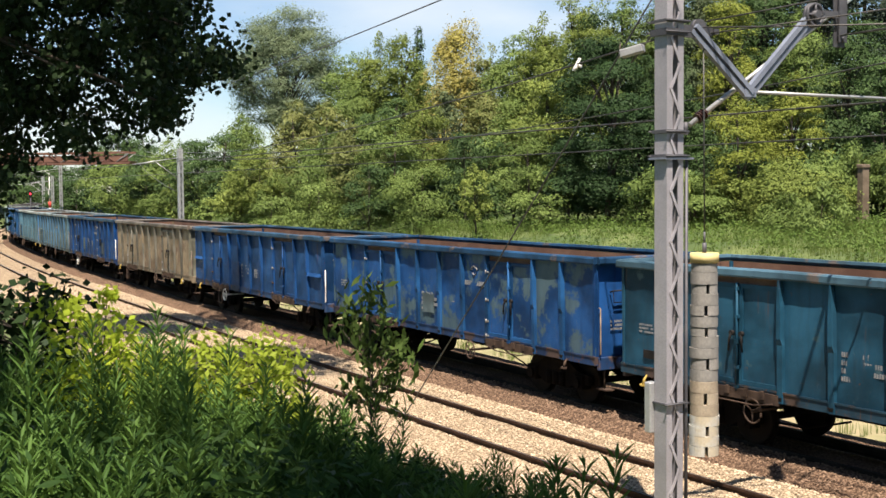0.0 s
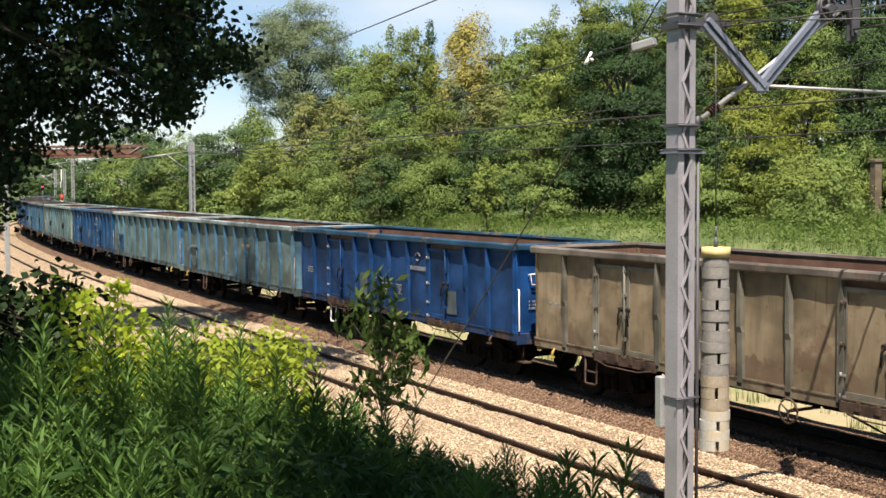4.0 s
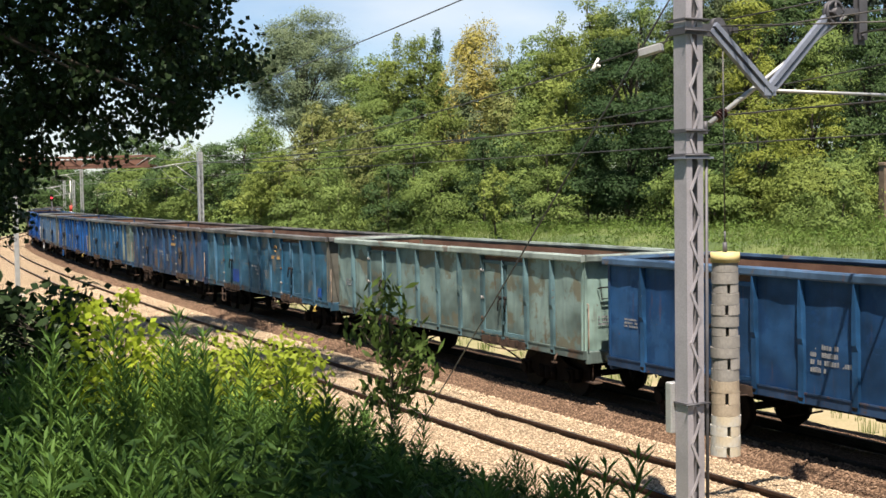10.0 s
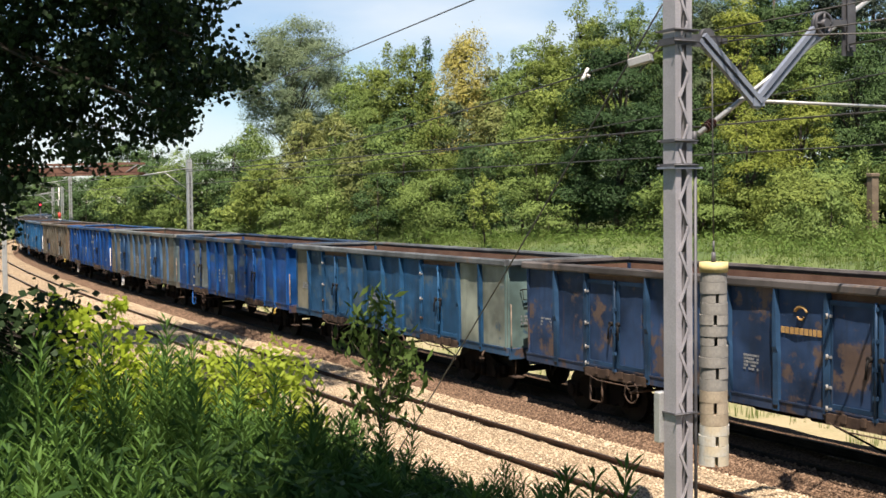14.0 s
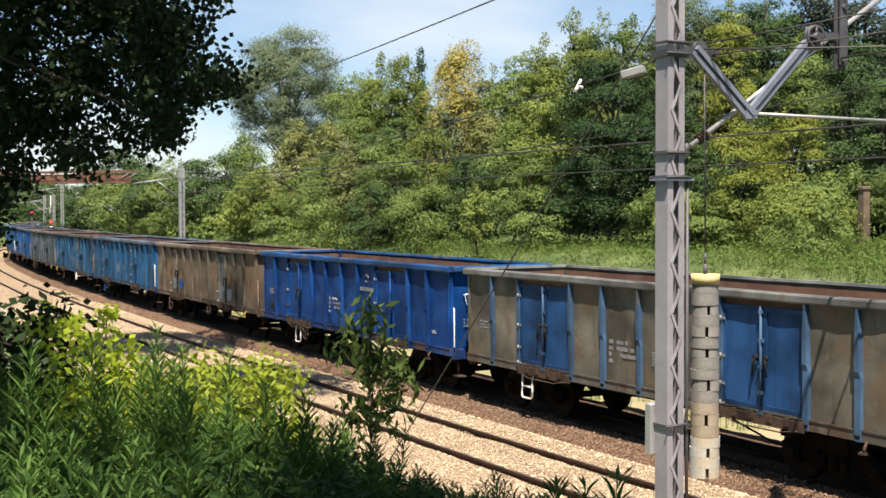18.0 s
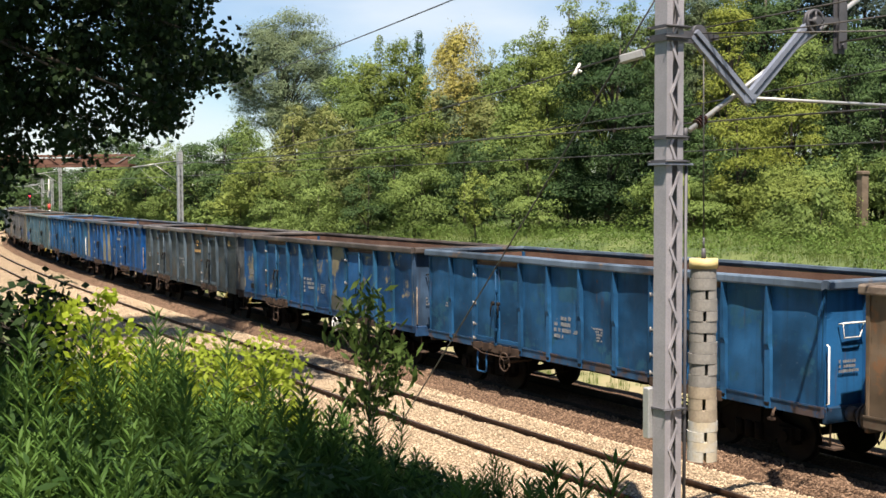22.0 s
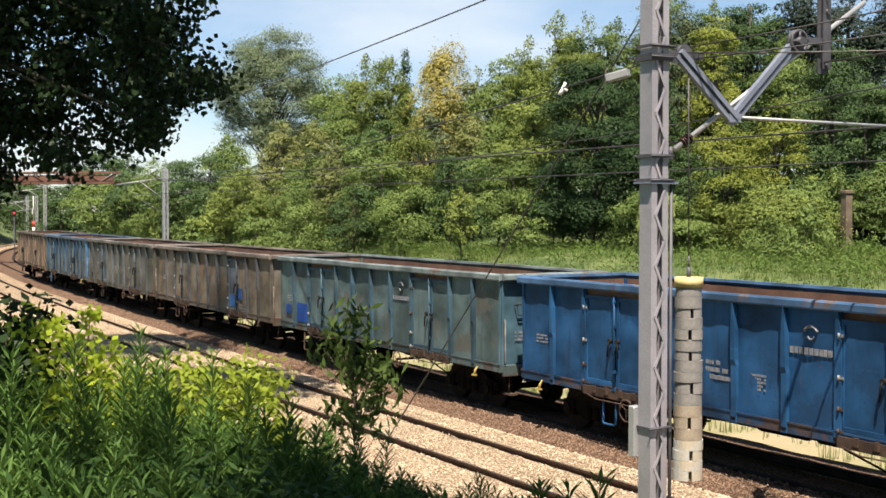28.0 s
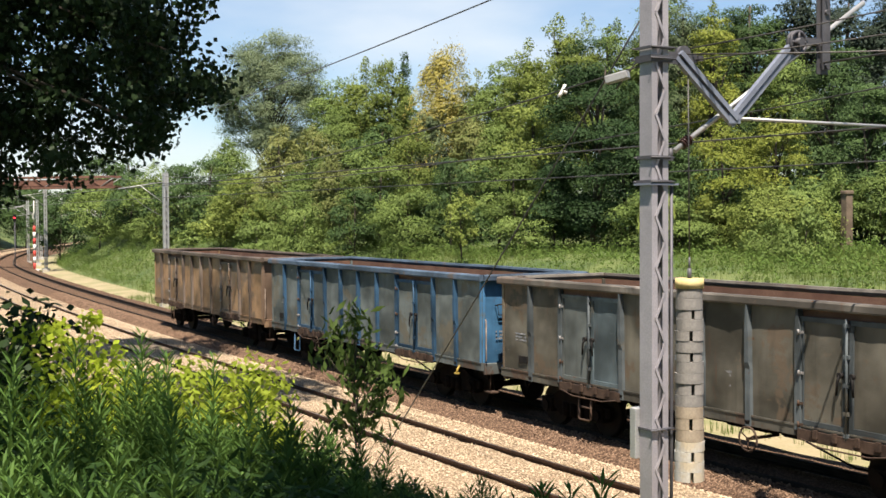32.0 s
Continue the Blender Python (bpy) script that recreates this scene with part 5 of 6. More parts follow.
def build_gantry():
    a, b = Vector((-45.5, 114.2, 7.25)), Vector((-26.7, 109.4, 7.2))
    d = (b - a)
    L = d.length
    GANTRY.matrix_world = Matrix.Translation(a) @ pose(0, 0, 0, 0, 0, math.degrees(math.atan2(d.y, d.x)))
    for y in (-0.6, 0.6):
        for z in (0.0, 0.95):
            bm = bmesh.new()
            box(bm, 0, L, y - 0.06, y + 0.06, z - 0.09, z + 0.09)
            part("chord", bm, M_RUSTY, GANTRY)
        n = 14
        for i in range(n):
            bm = bmesh.new()
            x0, x1 = L * i / n, L * (i + 1) / n
            z0, z1 = (0.08, 0.92) if i % 2 else (0.92, 0.08)
            tube(bm, [(x0, y, z0), (x1, y, z1)], 0.045, 4)
            part("diagonal", bm, M_TUBE if i % 4 == 1 else M_RUSTY, GANTRY)
    bm = bmesh.new()
    box(bm, 0, L, -0.5, 0.5, 0.1, 0.16)
    part("deck", bm, M_RUSTY, GANTRY)
    bm = bmesh.new()
    box(bm, 0.2, L - 0.2, -0.55, -0.5, 0.16, 0.72)
    part("side_plate", bm, M_RUSTY, GANTRY)
    for x in (1.0,):
        bm = bmesh.new()
        for y in (-0.5, 0.5):
            tube(bm, [(x, y, -8.2 if x < 3 else -5.5), (x, y, -0.09)], 0.12, 8)
        part("leg", bm, M_RUSTY, GANTRY)


build_gantry()
wire("slanting stay from the girder to the mast", (-26.5, 109.3, 7.6), tuple(along(52.0, -3.2, 4.6)), 0.3, 0.02, 10, "stay_wire")

# striped post and signal at the curve
STRIPED = tagged(new("striped_post"), "red and white banded post on a white block", "marker post")
STRIPED.matrix_world = Matrix.Translation(along(105.0, -2.2))
bm = bmesh.new()
box(bm, -0.55, 0.55, -0.4, 0.4, -0.9, -0.45)
bmesh.ops.bevel(bm, geom=bm.edges[:], offset=0.05, segments=1, affect="EDGES")
part("base_block", bm, M_WHITE, STRIPED)
for _i in range(7):
    bm = bmesh.new()
    tube(bm, [(0, 0, -0.45 + 0.6 * _i), (0, 0, -0.45 + 0.6 * (_i + 1))], 0.13, 10)
    part("band", bm, M_RED if _i % 2 == 0 else M_WHITE, STRIPED)
bm = bmesh.new()
box(bm, -0.03, 0.03, -0.3, 0.3, 4.4, 5.0)
tube(bm, [(0, 0, 3.75), (0, 0, 6.2)], 0.05, 8)
part("plate", bm, M_WHITE, STRIPED)

SIGNAL = tagged(new("railway_signal"), "slim signal post with a lit red lamp", "signal")
SIGNAL.matrix_world = pose(-38.82, 118.0, 0.08, 0, 0, -75)
bm = bmesh.new()
tube(bm, [(0, 0, -2.5), (0, 0, 4.8)], 0.06, 8)
part("pole", bm, M_DARKSTEEL, SIGNAL)
bm = bmesh.new()
box(bm, -0.1, 0.1, -0.14, 0.14, 4.1, 4.8)
part("head", bm, M_BLACK, SIGNAL)
_mt, _nt2, _b2 = shader("red_lamp", 0.4)
_b2.inputs["Base Color"].default_value = (0.5, 0.02, 0.03, 1)
_b2.inputs["Emission Color"].default_value = (1.0, 0.03, 0.06, 1)
_b2.inputs["Emission Strength"].default_value = 1.0
bm = bmesh.new()
tube(bm, [(0.1, 0, 4.45), (0.16, 0, 4.45)], 0.085, 12)
part("lamp", bm, _mt, SIGNAL)

M_POST = simple("mossy_concrete", (0.10, 0.075, 0.05), (0.17, 0.13, 0.09), 2.0, 0.9, bump=0.4, fine=20)
# concrete fence post at the wood's edge
bm = bmesh.new()
box(bm, -0.15, 0.15, -0.15, 0.15, -0.3, 1.9)
_fp = tagged(new("concrete_post"), "weathered concrete post with a square cap", "post")
_fp.matrix_world = pose(16.63, 46.0, 3.45, 0, 0, 20)
part("shaft", bm, M_POST, _fp)
bm = bmesh.new()
box(bm, -0.19, 0.19, -0.19, 0.19, 1.9, 2.05)
bmesh.ops.bevel(bm, geom=bm.edges[:], offset=0.03, segments=1, affect="EDGES")
part("cap", bm, M_POST, _fp)

# ---- woods on the far slope ----
L_MAPLE = leafy("leaf_maple", (0.029, 0.059, 0.015), (0.198, 0.282, 0.074), 0.1)
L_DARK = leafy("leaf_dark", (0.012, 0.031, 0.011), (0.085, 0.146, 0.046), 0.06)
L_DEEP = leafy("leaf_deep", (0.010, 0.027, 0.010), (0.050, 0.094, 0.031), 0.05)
L_LIME = leafy("leaf_lime", (0.047, 0.079, 0.017), (0.254, 0.326, 0.077), 0.11)
L_SUNNY = leafy("leaf_sunny", (0.052, 0.081, 0.013), (0.246, 0.293, 0.054), 0.12)
L_OLIVE = leafy("leaf_olive", (0.043, 0.065, 0.019), (0.245, 0.278, 0.092), 0.1)
L_SALLOW = leafy("leaf_sallow", (0.03, 0.05, 0.023), (0.142, 0.192, 0.091), 0.08)
L_GREY = leafy("leaf_greygreen", (0.055, 0.090, 0.047), (0.21, 0.27, 0.15), 0.2)
L_GOLD = leafy("leaf_gold", (0.18, 0.18, 0.045), (0.504, 0.474, 0.144), 0.22)
L_WEED = leafy("leaf_weed", (0.035, 0.08, 0.017), (0.135, 0.205, 0.046), 0.22)
M_BARK = simple("bark", (0.035, 0.028, 0.021), (0.07, 0.056, 0.042), 3.0, 0.9, bump=0.6, fine=14, dist=0.03)
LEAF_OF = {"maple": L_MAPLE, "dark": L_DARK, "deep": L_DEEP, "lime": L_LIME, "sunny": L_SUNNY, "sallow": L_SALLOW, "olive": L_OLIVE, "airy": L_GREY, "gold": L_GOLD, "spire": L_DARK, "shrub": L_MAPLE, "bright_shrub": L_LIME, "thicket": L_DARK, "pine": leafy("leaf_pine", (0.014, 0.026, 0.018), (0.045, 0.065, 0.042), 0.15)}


def leaves_mesh(name, centres, spread, per, size, rng, mat, up=0.5, squash=0.8, aspect=0.6, sprays=None, hang=0.0):
    """A cloud of folded leaves in clumps round the centres; sprays: the way each clump is drawn out."""
    C = np.repeat(np.asarray(centres, float), per, 0)
    R = np.repeat(np.broadcast_to(np.asarray(spread, float), (len(centres),)), per)
    n = len(C)
    off = rng.normal(size=(n, 3))
    off /= np.linalg.norm(off, axis=1)[:, None] + 1e-9
    off *= (rng.random(n) ** 0.6 * 1.2)[:, None]
    D = off * np.array([1, 1, squash])
    if sprays is not None:
        S = np.repeat(np.asarray(sprays, float), per, 0)
        al = (off * S).sum(1)[:, None]
        D = (off - S * al) * (0.62 - 0.3 * np.clip(al, -1, 1)) + S * al * 1.7
    P = C + D * R[:, None]
    N = off * 0.8 + rng.normal(size=(n, 3)) * 0.6 + np.array([0, 0, up])
    N /= np.linalg.norm(N, axis=1)[:, None] + 1e-9
    A = np.cross(N, rng.normal(size=(n, 3)))
    A /= np.linalg.norm(A, axis=1)[:, None] + 1e-9
    if hang:
        A = A * (1 - hang) + np.array([0, 0, -hang])
        A /= np.linalg.norm(A, axis=1)[:, None] + 1e-9
        N = np.cross(A, np.cross(N, A))
        N /= np.linalg.norm(N, axis=1)[:, None] + 1e-9
    B = np.cross(N, A)
    L = (size * rng.uniform(0.6, 1.3, n))[:, None]
    W = L * aspect / 2
    V = np.stack([P - A * L / 2, P + B * W - N * L * 0.08, P + A * L / 2 - N * L * 0.15, P - B * W - N * L * 0.08], 1).reshape(-1, 3)
    F = np.arange(4 * n).reshape(-1, 4)
    me = bpy.data.meshes.new(name)
    me.from_pydata(V.tolist(), [], F.tolist())
    me.materials.append(mat)
    return me


def spray_mesh(name, P, N, A, L, W, mat):
    """Small pointed leaves: one triangle each at P, facing N, drawn out along A."""
    B = np.cross(N, A)
    V = np.stack([P - A * L * 0.45 + B * W * 0.5, P + A * L * 0.55, P - A * L * 0.3 - B * W * 0.5], 1).reshape(-1, 3)
    n = len(P)
    me = bpy.data.meshes.new(name)
    me.vertices.add(3 * n)
    me.vertices.foreach_set("co", V.astype(np.float32).ravel())
    me.loops.add(3 * n)
    me.loops.foreach_set("vertex_index", np.arange(3 * n, dtype=np.int32))
    me.polygons.add(n)
    me.polygons.foreach_set("loop_start", np.arange(0, 3 * n, 3, dtype=np.int32))
    me.update(calc_edges=True)
    me.materials.append(mat)
    return me


def unit(a):
    return a / (np.linalg.norm(a, axis=1)[:, None] + 1e-9)


# per kind: bare share of the stem, size of a bough against the crown, flatness of a bough, droop, how thick the leaves stand
HABIT = {"maple": (0.17, 0.29, 0.46, 0.2, 1.0), "dark": (0.09, 0.27, 0.36, 0.3, 1.1), "deep": (0.05, 0.25, 0.4, 0.25, 1.15), "lime": (0.16, 0.25, 0.62, -0.1, 0.95), "sunny": (0.06, 0.24, 0.42, 0.25, 0.9),
         "olive": (0.14, 0.24, 0.55, 0.05, 0.85), "sallow": (0.1, 0.25, 0.6, 0.1, 0.9), "airy": (0.30, 0.15, 0.6, -0.1, 1.25), "gold": (0.15, 0.2, 0.9, 0.9, 0.9),
         "spire": (0.1, 0.3, 1.2, 0.0, 1.0), "pine": (0.1, 0.25, 0.42, 0.3, 1.0), "shrub": (0.0, 0.3, 0.5, 0.15, 0.9), "bright_shrub": (0.0, 0.28, 0.62, 0.05, 0.9), "thicket": (0.0, 0.33, 0.5, 0.2, 0.7)}


def tree_meshes(kind, h, r, seed, leaf):
    """Trunk with limbs, and crown, of a tree h metres high with a crown of half-width r: boughs like cushions of leaves, open gaps between them."""
    rng = np.random.default_rng(seed)
    low, share, flat, droop, thick = HABIT[kind]
    zc, rz = h * (1 + low) / 2, h * (1 - low) / 2
    size = (share * r + 0.1) * (0.85 if kind in ("shrub", "bright_shrub") else 1.0)
    area = 4 * math.pi * ((2 * (r * rz) ** 1.6 + r ** 3.2) / 3) ** (1 / 1.6)
    count = min(170, max(9, int(0.92 * area / (math.pi * size * size))))
    if kind == "airy":
        count = 230
    boughs = []
    for k in range(count):
        d = rng.normal(size=3)
        d /= np.linalg.norm(d)
        lobe = 0.80 + 0.40 * noise.noise((d[0] * 1.9 + seed, d[1] * 1.9, d[2] * 1.9))
        q = rng.uniform(0.5, 1.0) ** 0.45 * lobe
        top = 1.0
        if kind in ("spire", "gold"):
            top = max(0.16, 1.08 - (0.85 if kind == "spire" else 0.6) * (d[2] * q + 1) / 2)
        elif kind != "airy":
            top = 1.1 - 0.42 * max(0.0, d[2] * q)
        boughs.append((d[0] * r * q * top, d[1] * r * q * top, zc + d[2] * rz * q, size * rng.uniform(0.65, 1.3), 1.0))
    if kind in ("maple", "lime", "sunny", "olive"):  # leafy shoots above the crown
        for k in range(4):
            u, q = rng.uniform(0, 6.28), rng.uniform(0.05, 0.65)
            z = zc + rz * math.sqrt(1 - q * q) * rng.uniform(0.78, 0.92)
            for j in range(3):
                boughs.append((math.cos(u) * r * q * 0.8, math.sin(u) * r * q * 0.8, z + j * 0.42 * size, size * (0.5, 0.38, 0.24)[j], 1.9))
    C = np.array(boughs)
    per = np.maximum(10, (thick * 4.6 * C[:, 3] ** 2 * flat ** 0.5 / (leaf * leaf * 0.36))).astype(int)
    owner = np.repeat(np.arange(len(C)), per)
    n = len(owner)
    U = unit(rng.normal(size=(n, 3)) + np.array([0, 0, 0.35]))
    rad = rng.uniform(0.25, 1.0, n) ** 0.55 * (1 + 0.35 * rng.normal(size=n) ** 2 * 0.4)
    R = C[owner, 3]
    D = U * (rad * R)[:, None] * np.stack([np.full(n, 1.15), np.full(n, 1.15), flat * C[owner, 4]], 1)
    out = unit(np.c_[C[:, 0], C[:, 1], np.zeros(len(C))])[owner]
    reach = (D * out).sum(1) / R
    D[:, 2] -= droop * R * np.clip(reach + 0.2, -0.4, 2.0) ** 2
    P = C[owner, :3] + D
    P[:, 2] = np.maximum(P[:, 2], 0.02)
    N = unit(U * 0.75 + out * 0.25 + rng.normal(size=(n, 3)) * 0.32 + np.array([0, 0, 0.55]))
    A = unit(np.cross(N, rng.normal(size=(n, 3))) + out * 0.5 + np.array([0, 0, -0.35 if kind != "lime" else 0.3]))
    N = unit(np.cross(np.cross(A, N), A))
    L = leaf * rng.uniform(0.65, 1.45, n)
    crown = spray_mesh("crown", P, N, A, L[:, None], (L * (0.62 if kind != "airy" else 0.42))[:, None], LEAF_OF[kind])
    bm = bmesh.new()
    lean = rng.normal(size=2) * 0.02 * h
    tr = max(0.04, (0.009 if kind == "airy" else 0.014) * h)
    tube(bm, [(0, 0, -0.4), (lean[0] * 0.3, lean[1] * 0.3, h * 0.25), (lean[0], lean[1], h * 0.55), (lean[0] * 1.4, lean[1] * 1.4, h * 0.86)], tr, 7, tr * 0.25)
    for k in range(0, count, 3 if kind == "airy" else 5):
        c = Vector(boughs[k][:3])
        z0 = min(h * 0.7, max(h * low * 0.9, c.z - rz * (0.75 if kind == "airy" else 0.5)))
        base = Vector((lean[0] * z0 / h, lean[1] * z0 / h, z0))
        midp = base.lerp(c, 0.5) + Vector((0, 0, 0.04 * h))
        tube(bm, [base, midp, c], tr * 0.42, 5, tr * 0.08)
    me = bpy.data.meshes.new("trunk")
    bm.to_mesh(me)
    bm.free()
    me.materials.append(M_BARK)
    return me, crown


TREE_LABEL = {"maple": "mid-green leafy broadleaf tree on the slope", "dark": "dark green dense broadleaf tree in the woods", "deep": "deep green dense maple at the front of the woods", "lime": "yellow-green sunlit broadleaf tree on the slope",
              "olive": "olive-green bushy tree with tan tips", "airy": "tall grey-green willow with an airy crown", "gold": "tall tree hung with golden yellow blossom",
              "sunny": "sunlit yellow-green ash-leaved maple tree", "sallow": "grey-green sallow tree with narrow leaves",
              "spire": "slim dark pointed tree behind the woods", "shrub": "low leafy green shrub in the grass", "bright_shrub": "low yellow-green shrub in the grass", "pine": "tall black-green tree deep in the woods", "thicket": "dark dense bush in the shade of the woods"}
_stock = {}


def plant(kind, x, y, h, r, seed, z=None, name="tree", group="trees of the wooded slope"):
    """Plants a tree; alike ones share their meshes, turned and stretched."""
    key = (kind, round(h / 2.5), round(r / 0.6), seed % 2)
    if key not in _stock:
        _stock[key] = (h, r, tree_meshes(kind, h, r, seed, min(0.26, max(0.1, 0.00178 * y)) * (1.5 if kind in ("thicket", "pine") else 1.0)))
    h0, r0, (trunk, crown) = _stock[key]
    t = tagged(new(name), TREE_LABEL[kind], "shrub" if kind in ("shrub", "bright_shrub", "thicket") else "tree", group)
    t.matrix_world = Matrix.LocRotScale((x, y, ground_at(x, y) - 0.1 if z is None else z), Euler((0, 0, random.Random(seed).uniform(0, 6.28))), (r / r0, r / r0, h / h0))
    place("trunk", trunk, t)
    place("crown", crown, t)
    return t



# x, y, height, half-width, kind of every tree on the far slope
TREES_FRONT = [
    (-38.6, 132, 7, 3.4, "dark"), (-31.7, 122, 6.7, 3.32, "maple"), (-26.9, 115, 6.4, 2.59, "dark"), (-22.4, 105, 6.5, 2.36, "maple"),
    (-18.8, 98, 6.5, 2.21, "dark"), (-15.9, 93, 6.9, 2.09, "dark"), (-14.5, 96, 6.5, 1.98, "maple"), (-11.7, 82, 4.8, 1.69, "lime"),
    (-10.7, 84, 5.4, 1.81, "olive"), (-9.4, 86, 8.3, 1.77, "olive"), (-7.1, 84, 7.9, 1.65, "olive"), (-7.7, 78, 4.8, 1.83, "maple"),
    (-4.5, 72, 5.7, 1.69, "olive"), (-5.9, 74, 5.4, 1.6, "maple"), (-2, 66, 5.8, 1.67, "maple"), (-0.3, 67, 6.9, 1.38, "lime"),
    (-0.4, 61, 3.3, 1.66, "maple"), (-3.2, 64, 3.9, 1.32, "dark"), (-6, 66, 3.5, 1.61, "maple"), (-9.4, 72, 3.2, 1.55, "maple"),
    (1, 73, 7.9, 1.03, "sallow"), (1.9, 63, 5.2, 1.12, "dark"), (3.5, 72, 7.3, 1.42, "olive"), (2.1, 54, 3.2, 0.66, "lime"),
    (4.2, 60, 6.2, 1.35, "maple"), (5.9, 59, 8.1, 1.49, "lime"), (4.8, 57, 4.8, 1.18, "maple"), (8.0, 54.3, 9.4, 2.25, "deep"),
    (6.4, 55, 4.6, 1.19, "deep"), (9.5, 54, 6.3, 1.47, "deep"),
]
TREES_RIGHT = [
    (11.1, 56, 8.3, 1.58, "dark"), (14.9, 66, 12.3, 1.36, "sallow"), (14.1, 57, 11.2, 1.34, "sunny"), (12.9, 50, 5.8, 1.36, "sunny"),
    (11.8, 52, 4.5, 0.98, "dark"), (19.3, 62, 9.8, 1.92, "maple"), (15.7, 52, 6.1, 1.41, "sunny"), (19.6, 56, 9.6, 1.94, "dark"),
    (19, 50, 7.1, 1.55, "dark"), (15.3, 47.6, 2.7, 1.29, "maple"), (13.9, 50, 2.4, 1.03, "dark"), (17.1, 48, 2.9, 1.22, "maple"),
    (18.4, 47, 3, 1.19, "maple"), (20.8, 50, 7.2, 1.64, "dark"),
]
TREES_BACK = [
    (15.1, 68, 13.7, 1.59, "sallow"), (17.8, 66, 13.7, 1.86, "dark"), (14.1, 71, 13.6, 1.53, "maple"),
    (-16.6, 105, 8, 2.56, "maple"), (-6.1, 92, 11.9, 2.16, "maple"), (-3.8, 90, 12.5, 2.19, "lime"), (-1.7, 88, 12.5, 1.9, "lime"),
    (-5.4, 87, 9.1, 2.04, "maple"), (-2.7, 84, 8.5, 1.89, "dark"), (4.2, 80, 10.7, 1.65, "olive"), (5.9, 78, 11.3, 1.9, "maple"),
    (7.4, 76, 12, 1.85, "lime"), (8.7, 74, 13, 1.53, "lime"), (10.4, 73, 12.9, 1.57, "lime"), (11.7, 72, 12.6, 1.49, "maple"),
    (13.2, 72, 12.5, 1.55, "sallow"), (14.7, 70, 13.8, 2.17, "maple"), (17.3, 70, 13.1, 2.17, "dark"), (18.9, 67, 13.7, 2.2, "dark"),
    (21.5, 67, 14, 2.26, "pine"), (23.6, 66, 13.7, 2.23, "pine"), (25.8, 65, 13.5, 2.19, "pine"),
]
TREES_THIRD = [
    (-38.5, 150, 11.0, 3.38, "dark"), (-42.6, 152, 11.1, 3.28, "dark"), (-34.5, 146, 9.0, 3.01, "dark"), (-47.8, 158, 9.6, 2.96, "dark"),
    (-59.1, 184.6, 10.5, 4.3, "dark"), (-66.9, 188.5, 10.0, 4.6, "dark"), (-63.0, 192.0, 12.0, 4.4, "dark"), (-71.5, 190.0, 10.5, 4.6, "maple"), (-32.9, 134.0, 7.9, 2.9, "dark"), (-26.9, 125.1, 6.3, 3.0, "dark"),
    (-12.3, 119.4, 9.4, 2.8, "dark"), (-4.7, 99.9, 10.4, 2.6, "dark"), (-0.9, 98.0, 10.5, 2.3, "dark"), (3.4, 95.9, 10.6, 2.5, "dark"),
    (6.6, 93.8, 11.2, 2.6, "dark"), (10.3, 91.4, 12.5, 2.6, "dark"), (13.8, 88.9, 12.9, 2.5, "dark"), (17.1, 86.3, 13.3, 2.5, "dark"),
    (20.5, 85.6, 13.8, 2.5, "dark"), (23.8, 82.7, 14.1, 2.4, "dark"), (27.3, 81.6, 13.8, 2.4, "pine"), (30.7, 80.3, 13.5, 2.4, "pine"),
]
TREES_SOLO = [
    (-12.9, 113, 18.3, 4.87, "airy"), (-0.7, 98, 14.8, 0.83, "spire"), (1.9, 82, 13.6, 1.92, "gold"),
]
_n = 0
for _row in (TREES_FRONT, TREES_RIGHT, TREES_BACK, TREES_THIRD, TREES_SOLO):
    for _x0, _y0, _h, _r, _k in _row:
        _n += 1
        plant(_k, _x0, _y0, _h * (1.0 if _row is TREES_SOLO else 1.05), _r * {"gold": 1.55, "airy": 1.28}.get(_k, 1.12), 200 + _n)
_rnd = random.Random(31)
for _i in range(64):  # undergrowth along the edge of the woods
    _s = _rnd.uniform(4, 62)
    _p = along(_s, -(11.5 + 9.5 * max(0.0, 1 - _s / 34)) - _rnd.uniform(0, 3.5))
    _h = _rnd.uniform(1.2, 3.0)
    if abs(_p.x - 16.0) < 2.2 and _p.y < 46.5 or 29 < _s < 50 and _i % 4:
        continue
    _w = _h * _rnd.uniform(0.5, 0.75)
    if 5.9 < _p.x < 9.6 and _p.y > 51:  # the deep green maple reaches down to the grass
        continue
    plant(("shrub", "bright_shrub")[_i % 2], _p.x, _p.y, _h, _w, 400 + _i, name="shrub", group="shrubs at the edge of the woods")
for _i in range(56):  # and on the steep bank beside the curve
    _s = _rnd.uniform(60, 130)
    _p = along(_s, -10.0 - _rnd.uniform(0, 5.5))
    _h = _rnd.uniform(1.2, 3.4)
    plant(("shrub", "bright_shrub")[_i % 3 == 0], _p.x, _p.y, _h, _h * 0.65, 480 + _i, name="shrub", group="shrubs at the edge of the woods")


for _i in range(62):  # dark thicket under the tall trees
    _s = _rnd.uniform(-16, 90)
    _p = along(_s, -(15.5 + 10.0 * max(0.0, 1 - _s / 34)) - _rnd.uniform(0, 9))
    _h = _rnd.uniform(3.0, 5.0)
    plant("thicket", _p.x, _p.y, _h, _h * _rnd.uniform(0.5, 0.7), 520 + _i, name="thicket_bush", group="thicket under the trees")


